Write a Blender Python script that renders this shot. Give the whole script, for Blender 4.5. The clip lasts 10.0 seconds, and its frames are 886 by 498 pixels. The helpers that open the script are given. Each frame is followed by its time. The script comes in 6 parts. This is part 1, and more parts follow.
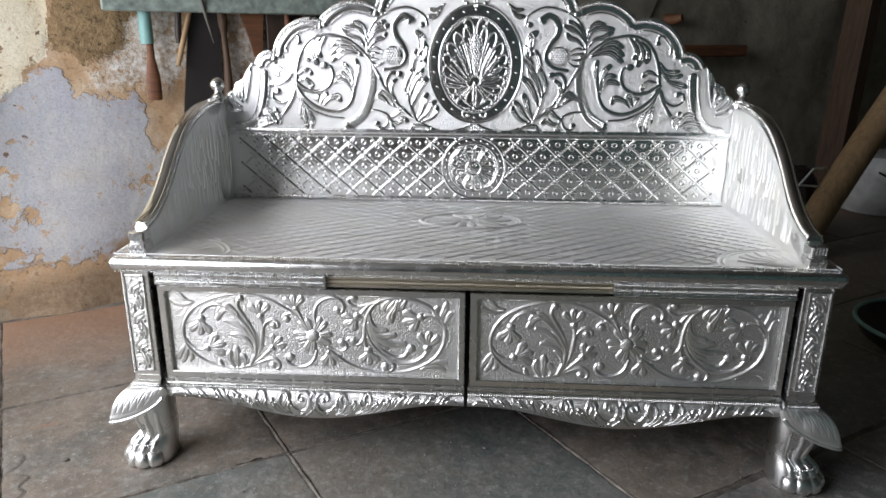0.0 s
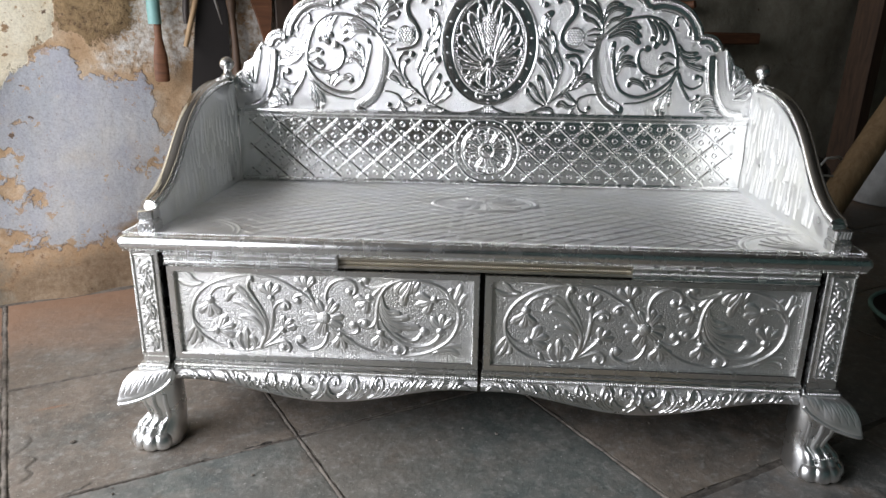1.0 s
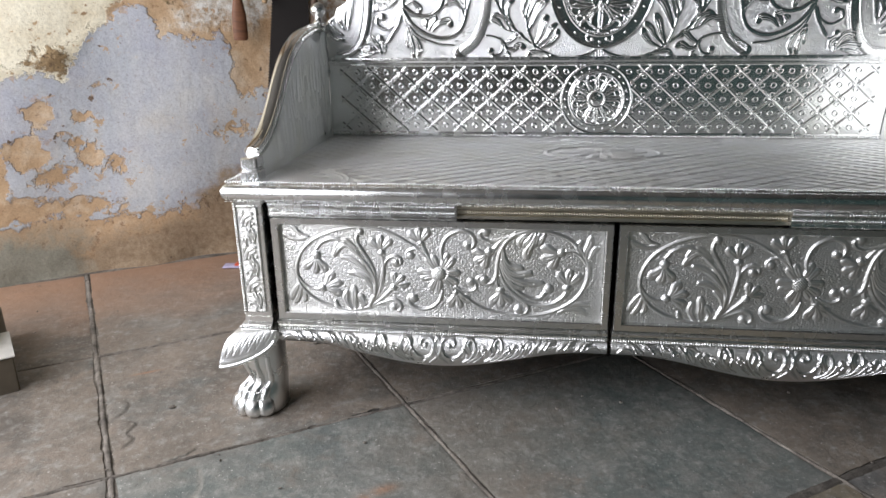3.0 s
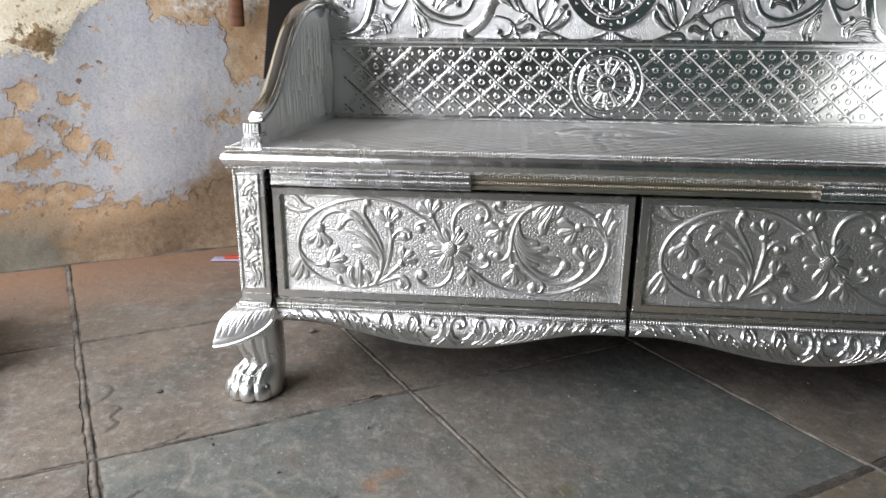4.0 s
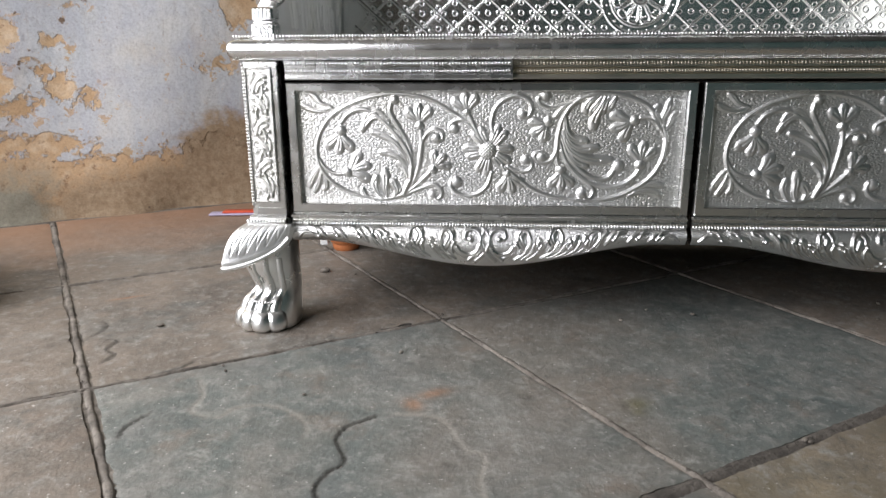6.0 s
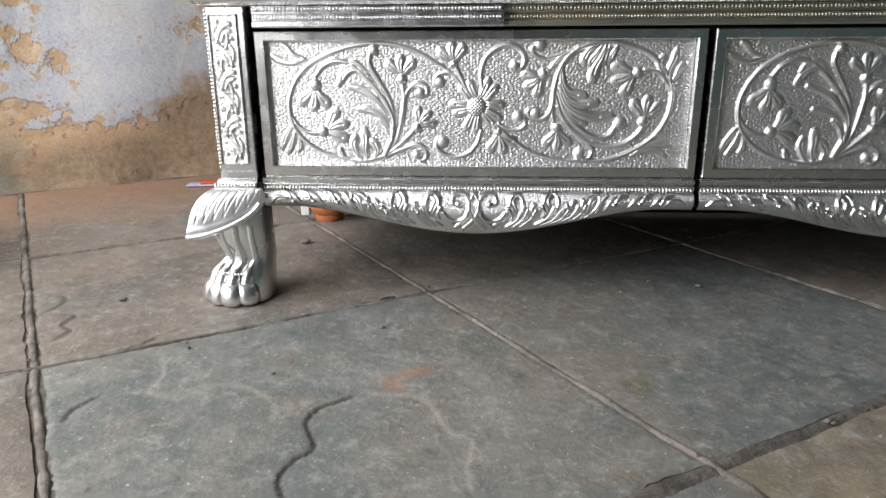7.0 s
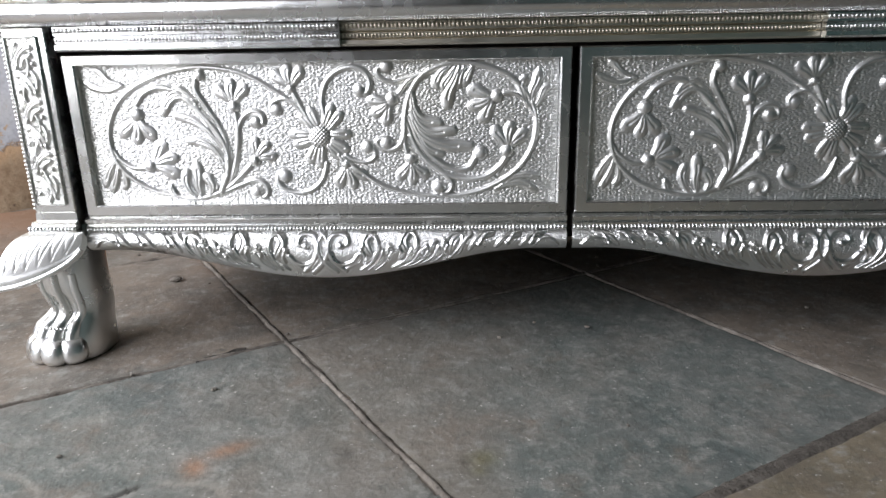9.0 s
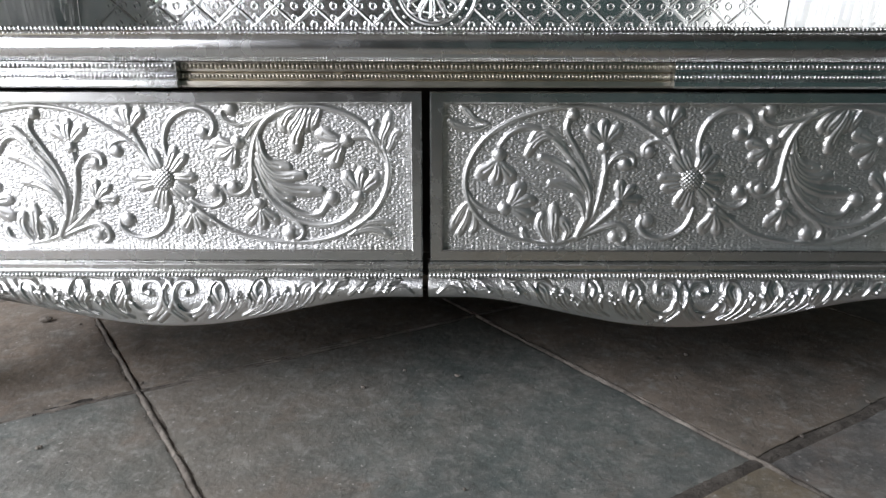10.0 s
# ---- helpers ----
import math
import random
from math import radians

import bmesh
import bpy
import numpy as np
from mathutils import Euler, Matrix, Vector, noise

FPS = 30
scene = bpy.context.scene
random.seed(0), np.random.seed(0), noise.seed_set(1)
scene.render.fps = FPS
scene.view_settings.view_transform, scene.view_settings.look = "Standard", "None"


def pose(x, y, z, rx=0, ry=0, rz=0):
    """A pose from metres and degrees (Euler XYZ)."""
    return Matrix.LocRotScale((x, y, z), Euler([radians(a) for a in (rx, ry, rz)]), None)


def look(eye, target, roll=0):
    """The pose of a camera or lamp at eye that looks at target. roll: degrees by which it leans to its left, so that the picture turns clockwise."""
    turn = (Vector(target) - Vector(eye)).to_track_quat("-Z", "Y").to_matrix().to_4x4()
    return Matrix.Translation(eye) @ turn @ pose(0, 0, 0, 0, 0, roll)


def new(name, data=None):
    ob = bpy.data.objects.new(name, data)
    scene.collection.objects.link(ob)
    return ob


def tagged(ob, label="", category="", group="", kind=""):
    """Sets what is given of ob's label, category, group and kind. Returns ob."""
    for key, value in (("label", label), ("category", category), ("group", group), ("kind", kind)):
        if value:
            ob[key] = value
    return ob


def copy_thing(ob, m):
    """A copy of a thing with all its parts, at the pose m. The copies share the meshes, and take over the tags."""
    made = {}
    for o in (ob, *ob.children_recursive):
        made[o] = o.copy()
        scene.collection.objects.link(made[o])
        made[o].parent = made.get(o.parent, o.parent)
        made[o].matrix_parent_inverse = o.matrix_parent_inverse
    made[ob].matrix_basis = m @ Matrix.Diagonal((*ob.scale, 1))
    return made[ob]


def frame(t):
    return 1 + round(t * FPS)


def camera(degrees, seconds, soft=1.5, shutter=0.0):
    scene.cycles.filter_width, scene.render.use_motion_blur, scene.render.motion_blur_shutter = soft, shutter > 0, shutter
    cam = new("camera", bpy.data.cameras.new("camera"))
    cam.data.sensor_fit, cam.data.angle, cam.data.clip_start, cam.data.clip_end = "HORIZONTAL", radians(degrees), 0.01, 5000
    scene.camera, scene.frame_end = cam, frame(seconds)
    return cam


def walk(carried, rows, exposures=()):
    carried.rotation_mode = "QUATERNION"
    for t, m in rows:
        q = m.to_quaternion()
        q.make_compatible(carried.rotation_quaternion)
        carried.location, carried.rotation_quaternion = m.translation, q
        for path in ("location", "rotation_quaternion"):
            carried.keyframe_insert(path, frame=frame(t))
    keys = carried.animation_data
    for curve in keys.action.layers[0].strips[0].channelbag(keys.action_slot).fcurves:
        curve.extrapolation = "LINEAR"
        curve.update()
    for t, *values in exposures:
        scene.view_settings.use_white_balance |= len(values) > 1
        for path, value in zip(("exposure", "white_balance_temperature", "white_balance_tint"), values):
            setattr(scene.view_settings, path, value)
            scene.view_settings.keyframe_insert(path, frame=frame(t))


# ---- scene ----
cam = camera(65.5, 10.0)
PATH = [
    (0, (0.027, 0.008, 0.941), (-0.084, 1.919, 0.364), 0.3),
    (0.5, (0.016, 0.023, 0.92), (-0.085, 1.925, 0.31), 0.6),
    (1, (0.0, 0.027, 0.91), (-0.117, 1.932, 0.312), 0.7),
    (1.5, (-0.021, 0.036, 0.897), (-0.143, 1.93, 0.267), 0.7),
    (2, (-0.064, 0.049, 0.881), (-0.215, 1.942, 0.254), 0.4),
    (2.5, (-0.125, 0.083, 0.853), (-0.343, 1.962, 0.205), -1.0),
    (2.7, (-0.148, 0.094, 0.831), (-0.383, 1.97, 0.178), -0.8),
    (3.8, (-0.222, 0.15, 0.72), (-0.434, 2.056, 0.154), -0.3),
    (4, (-0.237, 0.143, 0.687), (-0.416, 2.052, 0.12), 0.6),
    (4.5, (-0.246, 0.162, 0.624), (-0.445, 2.065, 0.043), -0.8),
    (5, (-0.274, 0.183, 0.567), (-0.457, 2.095, 0.012), -0.5),
    (5.5, (-0.309, 0.2, 0.525), (-0.483, 2.12, -0.007), -0.7),
    (6, (-0.332, 0.227, 0.475), (-0.474, 2.145, -0.073), -0.3),
    (6.2, (-0.339, 0.243, 0.458), (-0.489, 2.154, -0.113), -0.1),
    (7.5, (-0.297, 0.363, 0.424), (-0.416, 2.265, -0.184), -0.5),
    (8, (-0.261, 0.406, 0.42), (-0.408, 2.316, -0.157), -0.4),
    (8.5, (-0.205, 0.435, 0.433), (-0.368, 2.342, -0.148), -2.0),
    (9, (-0.134, 0.459, 0.447), (-0.221, 2.366, -0.151), -1.1),
    (9.5, (-0.054, 0.481, 0.452), (-0.115, 2.403, -0.096), -0.1),
    (10, (0.025, 0.507, 0.472), (0.02, 2.432, -0.07), 0.1),
]
walk(cam, [(t, look(eye, target, roll)) for t, eye, target, roll in PATH],
     exposures=[(0, -0.18, 6450, 10), (2.5, -0.14, 6450, 10), (5.5, -0.12, 6600, 10), (6.2, -0.02, 6600, 10), (7.5, 0.10, 6500, 9), (8.2, 0.14, 6450, 10), (9, 0.02, 6400, 10), (10, -0.10, 6400, 10)])

# ---- room axes: u runs along the long wall, v comes out of it into the room ----
P0 = Vector((-1.575, 2.20, 0.0))
ANG = radians(31.5)
UX = Vector((math.cos(ANG), math.sin(ANG), 0.0))
VX = Vector((math.sin(ANG), -math.cos(ANG), 0.0))
U_LEFT, U_RIGHT, V_BACK, HIGH = -1.25, 6.0, 4.6, 2.9
DOOR_V0, DOOR_V1, DOOR_Z = 0.10, 2.40, 2.25


def room(u, v, z=0.0):
    return P0 + UX * u + VX * v + Vector((0, 0, z))


# ---- light ----
world = bpy.data.worlds.new("sky")
scene.world = world
world.use_nodes = True
wn = world.node_tree
sky = wn.nodes.new("ShaderNodeTexSky")
sky.sky_type = "NISHITA"
sky.sun_disc = False
sky.sun_elevation, sky.sun_rotation = radians(48), radians(200)
wn.nodes["Background"].inputs["Strength"].default_value = 0.10
wn.links.new(sky.outputs["Color"], wn.nodes["Background"].inputs["Color"])

day = bpy.data.lights.new("doorway_daylight", "AREA")
day.shape = "RECTANGLE"
day.size, day.size_y = DOOR_V1 - DOOR_V0, 1.80
day.energy = 111
day.color = (0.99, 0.985, 1.03)
lamp = new("doorway_daylight", day)
mid = room(U_LEFT - 0.05, (DOOR_V0 + DOOR_V1) / 2, DOOR_Z - 0.90)
lamp.matrix_world = look(mid, mid + UX)


# ---- materials ----
def material(name):
    m = bpy.data.materials.new(name)
    m.use_nodes = True
    return m, m.node_tree, m.node_tree.nodes["Principled BSDF"]


def node(nt, kind, **values):
    n = nt.nodes.new(kind)
    for key, value in values.items():
        n.inputs[key.replace("_", " ")].default_value = value
    return n


def coords(nt):
    return nt.nodes.new("ShaderNodeTexCoord").outputs["Object"]


def noise_tex(nt, vec, scale, detail=4.0, rough=0.55, distort=0.0):
    n = node(nt, "ShaderNodeTexNoise", Scale=scale, Detail=detail, Roughness=rough, Distortion=distort)
    nt.links.new(vec, n.inputs["Vector"])
    return n.outputs["Fac"]


def ramp(nt, fac, stops):
    n = nt.nodes.new("ShaderNodeValToRGB")
    e = n.color_ramp.elements
    while len(e) < len(stops):
        e.new(0.5)
    for item, (at, col) in zip(e, stops):
        item.position = at
        item.color = (*col, 1) if not isinstance(col, float) else (col, col, col, 1)
    nt.links.new(fac, n.inputs["Fac"])
    return n.outputs["Color"]


def mix(nt, fac, a, b, how="MIX"):
    n = nt.nodes.new("ShaderNodeMix")
    n.data_type, n.blend_type = "RGBA", how
    for sock, value in ((n.inputs[0], fac), (n.inputs[6], a), (n.inputs[7], b)):
        if isinstance(value, tuple):
            sock.default_value = (*value, 1)
        elif isinstance(value, (int, float)):
            sock.default_value = value
        else:
            nt.links.new(value, sock)
    return n.outputs[2]


def calc(nt, how, a, b=0.0):
    n = nt.nodes.new("ShaderNodeMath")
    n.operation = how
    for sock, value in zip(n.inputs, (a, b)):
        if isinstance(value, (int, float)):
            sock.default_value = value
        else:
            nt.links.new(value, sock)
    return n.outputs[0]


def bump(nt, bsdf, height, strength=0.3, distance=0.002):
    n = node(nt, "ShaderNodeBump", Strength=strength, Distance=distance)
    nt.links.new(height, n.inputs["Height"])
    nt.links.new(n.outputs["Normal"], bsdf.inputs["Normal"])


def silver(name, rough, grain, tint=(0.81, 0.815, 0.815), dents=0.05, matt=None, punch=330.0, dash=1.0, deep=1.0):
    """Worked silver sheet; matt: the roughness of the punched ground between the polished forms."""
    m, nt, b = material(name)
    vec = coords(nt)
    big = noise_tex(nt, vec, 9.0, 3.0)
    fine = noise_tex(nt, vec, 260.0, 3.0)
    tone = ramp(nt, big, [(0.3, (tint[0] * 0.96, tint[1] * 0.955, tint[2] * 0.92)), (0.6, tint)])
    nt.links.new(tone, b.inputs["Base Color"])
    b.inputs["Metallic"].default_value = 1.0
    r = ramp(nt, noise_tex(nt, vec, 30.0, 4.0), [(0.3, rough * 0.8), (0.75, rough * 1.25)])
    if matt:
        at = nt.nodes.new("ShaderNodeAttribute")
        at.attribute_name = "ground"
        r = mix(nt, at.outputs["Fac"], r, (matt, matt, matt))
    nt.links.new(r, b.inputs["Roughness"])
    h = calc(nt, "ADD", calc(nt, "MULTIPLY", fine, grain), calc(nt, "MULTIPLY", noise_tex(nt, vec, 38.0, 2.0), dents))
    if matt:
        # punch marks of the ground
        vo = node(nt, "ShaderNodeTexVoronoi", Scale=punch, Randomness=0.9)
        mp = nt.nodes.new("ShaderNodeMapping")
        mp.inputs["Scale"].default_value = (dash, 1, 1)
        nt.links.new(vec, mp.inputs["Vector"])
        nt.links.new(mp.outputs["Vector"], vo.inputs["Vector"])
        dome = calc(nt, "SUBTRACT", 0.9, vo.outputs["Distance"])
        h = calc(nt, "ADD", h, calc(nt, "MULTIPLY", calc(nt, "MULTIPLY", dome, at.outputs["Fac"]), deep))
    bump(nt, b, h, 0.6, 0.0016)
    return m


SILVER = silver("polished_silver", 0.26, 0.03, dents=0.06)
EMBOSSED = silver("embossed_silver", 0.44, 0.05, (0.80, 0.80, 0.79), 0.02, matt=0.46, punch=560.0, dash=0.36)
APRON_SILVER = silver("apron_silver", 0.33, 0.04, (0.82, 0.82, 0.82), 0.03, matt=0.44, punch=480.0)
ARM_SILVER = silver("arm_cap_silver", 0.15, 0.03, (0.80, 0.79, 0.77), 0.10)
DULL = silver("dull_silver", 0.36, 0.06, (0.70, 0.655, 0.57), 0.04)
SATIN = silver("satin_silver", 0.32, 0.06, (0.86, 0.865, 0.865), 0.02)
SEAT_SILVER = silver("seat_silver", 0.50, 0.06, (0.93, 0.935, 0.935), 0.02)
LATTICE = silver("lattice_silver", 0.20, 0.03, (0.87, 0.875, 0.875), 0.015)
FOOT_SILVER = silver("foot_silver", 0.30, 0.10, (0.88, 0.885, 0.88), 0.05)
KNEE_SILVER = silver("knee_silver", 0.42, 0.08, (0.90, 0.905, 0.905), 0.05)
FEATHER = silver("feathered_silver", 0.58, 0.06, (0.88, 0.89, 0.88), 0.05)
CREST_SILVER = silver("crest_silver", 0.22, 0.05, (0.77, 0.775, 0.78), 0.02, matt=0.38, punch=310.0, deep=2.2)


def wood(name, dark, light, scale=1.0, rough=0.65, axis=2):
    m, nt, b = material(name)
    mp = nt.nodes.new("ShaderNodeMapping")
    size = [14.0 * scale] * 3
    size[axis] = 1.6 * scale
    mp.inputs["Scale"].default_value = size
    nt.links.new(coords(nt), mp.inputs["Vector"])
    g = noise_tex(nt, mp.outputs["Vector"], 3.0, 8.0, 0.65, 0.6)
    spots = noise_tex(nt, coords(nt), 7.0, 3.0)
    c = ramp(nt, g, [(0.3, dark), (0.7, light)])
    c = mix(nt, calc(nt, "MULTIPLY", spots, 0.5), c, tuple(v * 0.55 for v in dark))
    nt.links.new(c, b.inputs["Base Color"])
    b.inputs["Roughness"].default_value = rough
    bump(nt, b, g, 0.35, 0.002)
    return m


OLD_WOOD = wood("old_brown_wood", (0.05, 0.028, 0.016), (0.14, 0.08, 0.045))
RED_WOOD = wood("reddish_wood", (0.10, 0.04, 0.02), (0.26, 0.11, 0.05), axis=0)
RAW_WOOD = wood("raw_pole_wood", (0.27, 0.17, 0.085), (0.50, 0.35, 0.19))
FOOT_WOOD = wood("orange_wood", (0.35, 0.10, 0.03), (0.55, 0.20, 0.07))
DARK_WOOD = wood("dark_wood", (0.02, 0.014, 0.01), (0.07, 0.045, 0.03))


def plain(name, colour, rough=0.6, metal=0.0, vary=0.25, scale=12.0):
    m, nt, b = material(name)
    vec = coords(nt)
    f = noise_tex(nt, vec, scale, 6.0, 0.6)
    c = ramp(nt, f, [(0.3, tuple(v * (1 - vary) for v in colour)), (0.7, tuple(min(1.0, v * (1 + vary)) for v in colour))])
    nt.links.new(c, b.inputs["Base Color"])
    b.inputs["Roughness"].default_value = rough
    b.inputs["Metallic"].default_value = metal
    bump(nt, b, noise_tex(nt, vec, scale * 9, 4.0), 0.3, 0.001)
    return m


SOOT = plain("blackened_steel", (0.016, 0.013, 0.012), 0.6, 0.0)
IRON = plain("dark_iron", (0.05, 0.042, 0.038), 0.55, 0.6)
STEEL = plain("worn_steel", (0.35, 0.34, 0.32), 0.4, 0.9)
TEAL = plain("teal_paint", (0.20, 0.38, 0.36), 0.5)
def mortar(name, k):
    m, nt, b = material(name)
    vec = coords(nt)
    n1, n2 = noise_tex(nt, vec, 14.0, 6.0, 0.7), noise_tex(nt, vec, 70.0, 6.0, 0.75)
    c = ramp(nt, n1, [(0.35, (0.09 * k, 0.08 * k, 0.068 * k)), (0.50, (0.20 * k, 0.176 * k, 0.15 * k)), (0.68, (0.36 * k, 0.325 * k, 0.28 * k))])
    c = mix(nt, ramp(nt, n2, [(0.32, 0.9), (0.46, 0.0)]), c, (0.05, 0.043, 0.036))
    nt.links.new(c, b.inputs["Base Color"])
    b.inputs["Roughness"].default_value = 0.95
    bump(nt, b, calc(nt, "ADD", n1, n2), 0.9, 0.006)
    return m


MORTAR = mortar("mortar", 0.98)
CRUMBS = mortar("crumbled_mortar", 0.62)
DIRT = plain("packed_dirt", (0.045, 0.04, 0.034), 0.95, 0.0, 0.4, 40.0)
CEILING = plain("sooty_ceiling", (0.11, 0.105, 0.095), 0.9, 0.0, 0.3, 2.0)
CEMENT = plain("grey_cement", (0.22, 0.21, 0.17), 0.9, 0.0, 0.3, 9.0)
WHITE = plain("dirty_white_plastic", (0.55, 0.56, 0.55), 0.5)
GREEN = plain("green_plastic", (0.08, 0.42, 0.14), 0.3)
CARD = plain("brown_cardboard", (0.10, 0.08, 0.055), 0.85)
PALE = plain("pale_paper", (0.62, 0.60, 0.55), 0.8)
REDP = plain("red_plastic", (0.65, 0.10, 0.05), 0.4)
LILAC = plain("lilac_plastic", (0.50, 0.45, 0.62), 0.4)
GROUND = plain("outside_earth", (0.30, 0.26, 0.20), 0.95, 0.0, 0.3, 1.5)


def slate(name, tones):
    m, nt, b = material(name)
    vec = coords(nt)
    rnd = nt.nodes.new("ShaderNodeObjectInfo").outputs["Random"]
    shift = nt.nodes.new("ShaderNodeVectorMath")
    shift.operation = "ADD"
    nt.links.new(vec, shift.inputs[0])
    nt.links.new(calc(nt, "MULTIPLY", rnd, 37.0), shift.inputs[1])
    v = shift.outputs[0]
    big = noise_tex(nt, v, 3.4, 6.0, 0.62)
    mid_n = noise_tex(nt, v, 16.0, 8.0, 0.68)
    blot = noise_tex(nt, v, 42.0, 8.0, 0.72)
    fine = noise_tex(nt, v, 120.0, 6.0, 0.75)
    c = ramp(nt, big, [(0.34, tones[0]), (0.48, tones[1]), (0.66, tones[2])])
    c = mix(nt, ramp(nt, mid_n, [(0.44, 0.0), (0.66, 0.7)]), c, tuple(q * 1.4 for q in tones[2]))
    c = mix(nt, ramp(nt, noise_tex(nt, v, 9.0, 8.0, 0.72), [(0.54, 0.0), (0.68, 0.6)]), c, (0.235, 0.180, 0.140))
    c = mix(nt, ramp(nt, noise_tex(nt, v, 6.3, 8.0, 0.72), [(0.50, 0.0), (0.66, 0.6)]), c, (0.120, 0.138, 0.134))
    # slow brown and pale clouds of trodden dust
    c = mix(nt, ramp(nt, noise_tex(nt, v, 1.9, 5.0, 0.6, 0.5), [(0.46, 0.0), (0.64, 0.6)]), c, (0.215, 0.180, 0.145))
    c = mix(nt, ramp(nt, noise_tex(nt, v, 4.6, 7.0, 0.66, 0.8), [(0.55, 0.0), (0.68, 0.5)]), c, (0.27, 0.26, 0.235))
    c = mix(nt, ramp(nt, blot, [(0.52, 0.0), (0.68, 0.75)]), c, (0.35, 0.345, 0.315))
    c = mix(nt, ramp(nt, blot, [(0.30, 0.7), (0.43, 0.0)]), c, (0.085, 0.088, 0.080))
    c = mix(nt, ramp(nt, fine, [(0.56, 0.0), (0.72, 0.6)]), c, (0.42, 0.41, 0.38))
    c = mix(nt, ramp(nt, noise_tex(nt, v, 150.0, 2.0, 0.5), [(0.70, 0.0), (0.73, 0.8)]), c, (0.58, 0.56, 0.52))
    for layer, tint in (("flake", (0.40, 0.37, 0.32)), ("rust", (0.38, 0.19, 0.10)), ("moss", (0.17, 0.155, 0.06)), ("crack", (0.03, 0.026, 0.022))):
        at = nt.nodes.new("ShaderNodeAttribute")
        at.attribute_name = layer
        f = calc(nt, "MULTIPLY", at.outputs["Fac"], ramp(nt, blot, [(0.30, 0.55), (0.55, 1.0)]))
        c = mix(nt, f, c, tint)
    # earth swept against the foot of the long wall
    sep = nt.nodes.new("ShaderNodeSeparateXYZ")
    nt.links.new(vec, sep.inputs[0])
    dust = calc(nt, "ADD", calc(nt, "MULTIPLY", sep.outputs["Y"], -1.0), calc(nt, "MULTIPLY", noise_tex(nt, vec, 3.5, 6.0), 0.55))
    c = mix(nt, ramp(nt, dust, [(0.42, 0.85), (0.85, 0.0)]), c, (0.34, 0.20, 0.125))
    nt.links.new(c, b.inputs["Base Color"])
    r = ramp(nt, mid_n, [(0.3, 0.42), (0.7, 0.68)])
    nt.links.new(r, b.inputs["Roughness"])
    h = calc(nt, "ADD", calc(nt, "MULTIPLY", fine, 0.30), calc(nt, "ADD", calc(nt, "MULTIPLY", blot, 0.6), calc(nt, "ADD", mid_n, calc(nt, "MULTIPLY", big, 1.6))))
    bump(nt, b, h, 0.6, 0.006)
    return m


SLATE = slate("green_slate", ((0.108, 0.130, 0.122), (0.146, 0.163, 0.150), (0.200, 0.192, 0.172)))
BROWN_SLATE = slate("brown_slate", ((0.122, 0.107, 0.091), (0.168, 0.145, 0.121), (0.218, 0.181, 0.146)))
GREY_SLATE = slate("grey_slate", ((0.108, 0.109, 0.106), (0.142, 0.139, 0.132), (0.182, 0.168, 0.150)))
OCHRE_SLATE = slate("ochre_slate", ((0.150, 0.128, 0.085), (0.205, 0.175, 0.115), (0.250, 0.205, 0.140)))


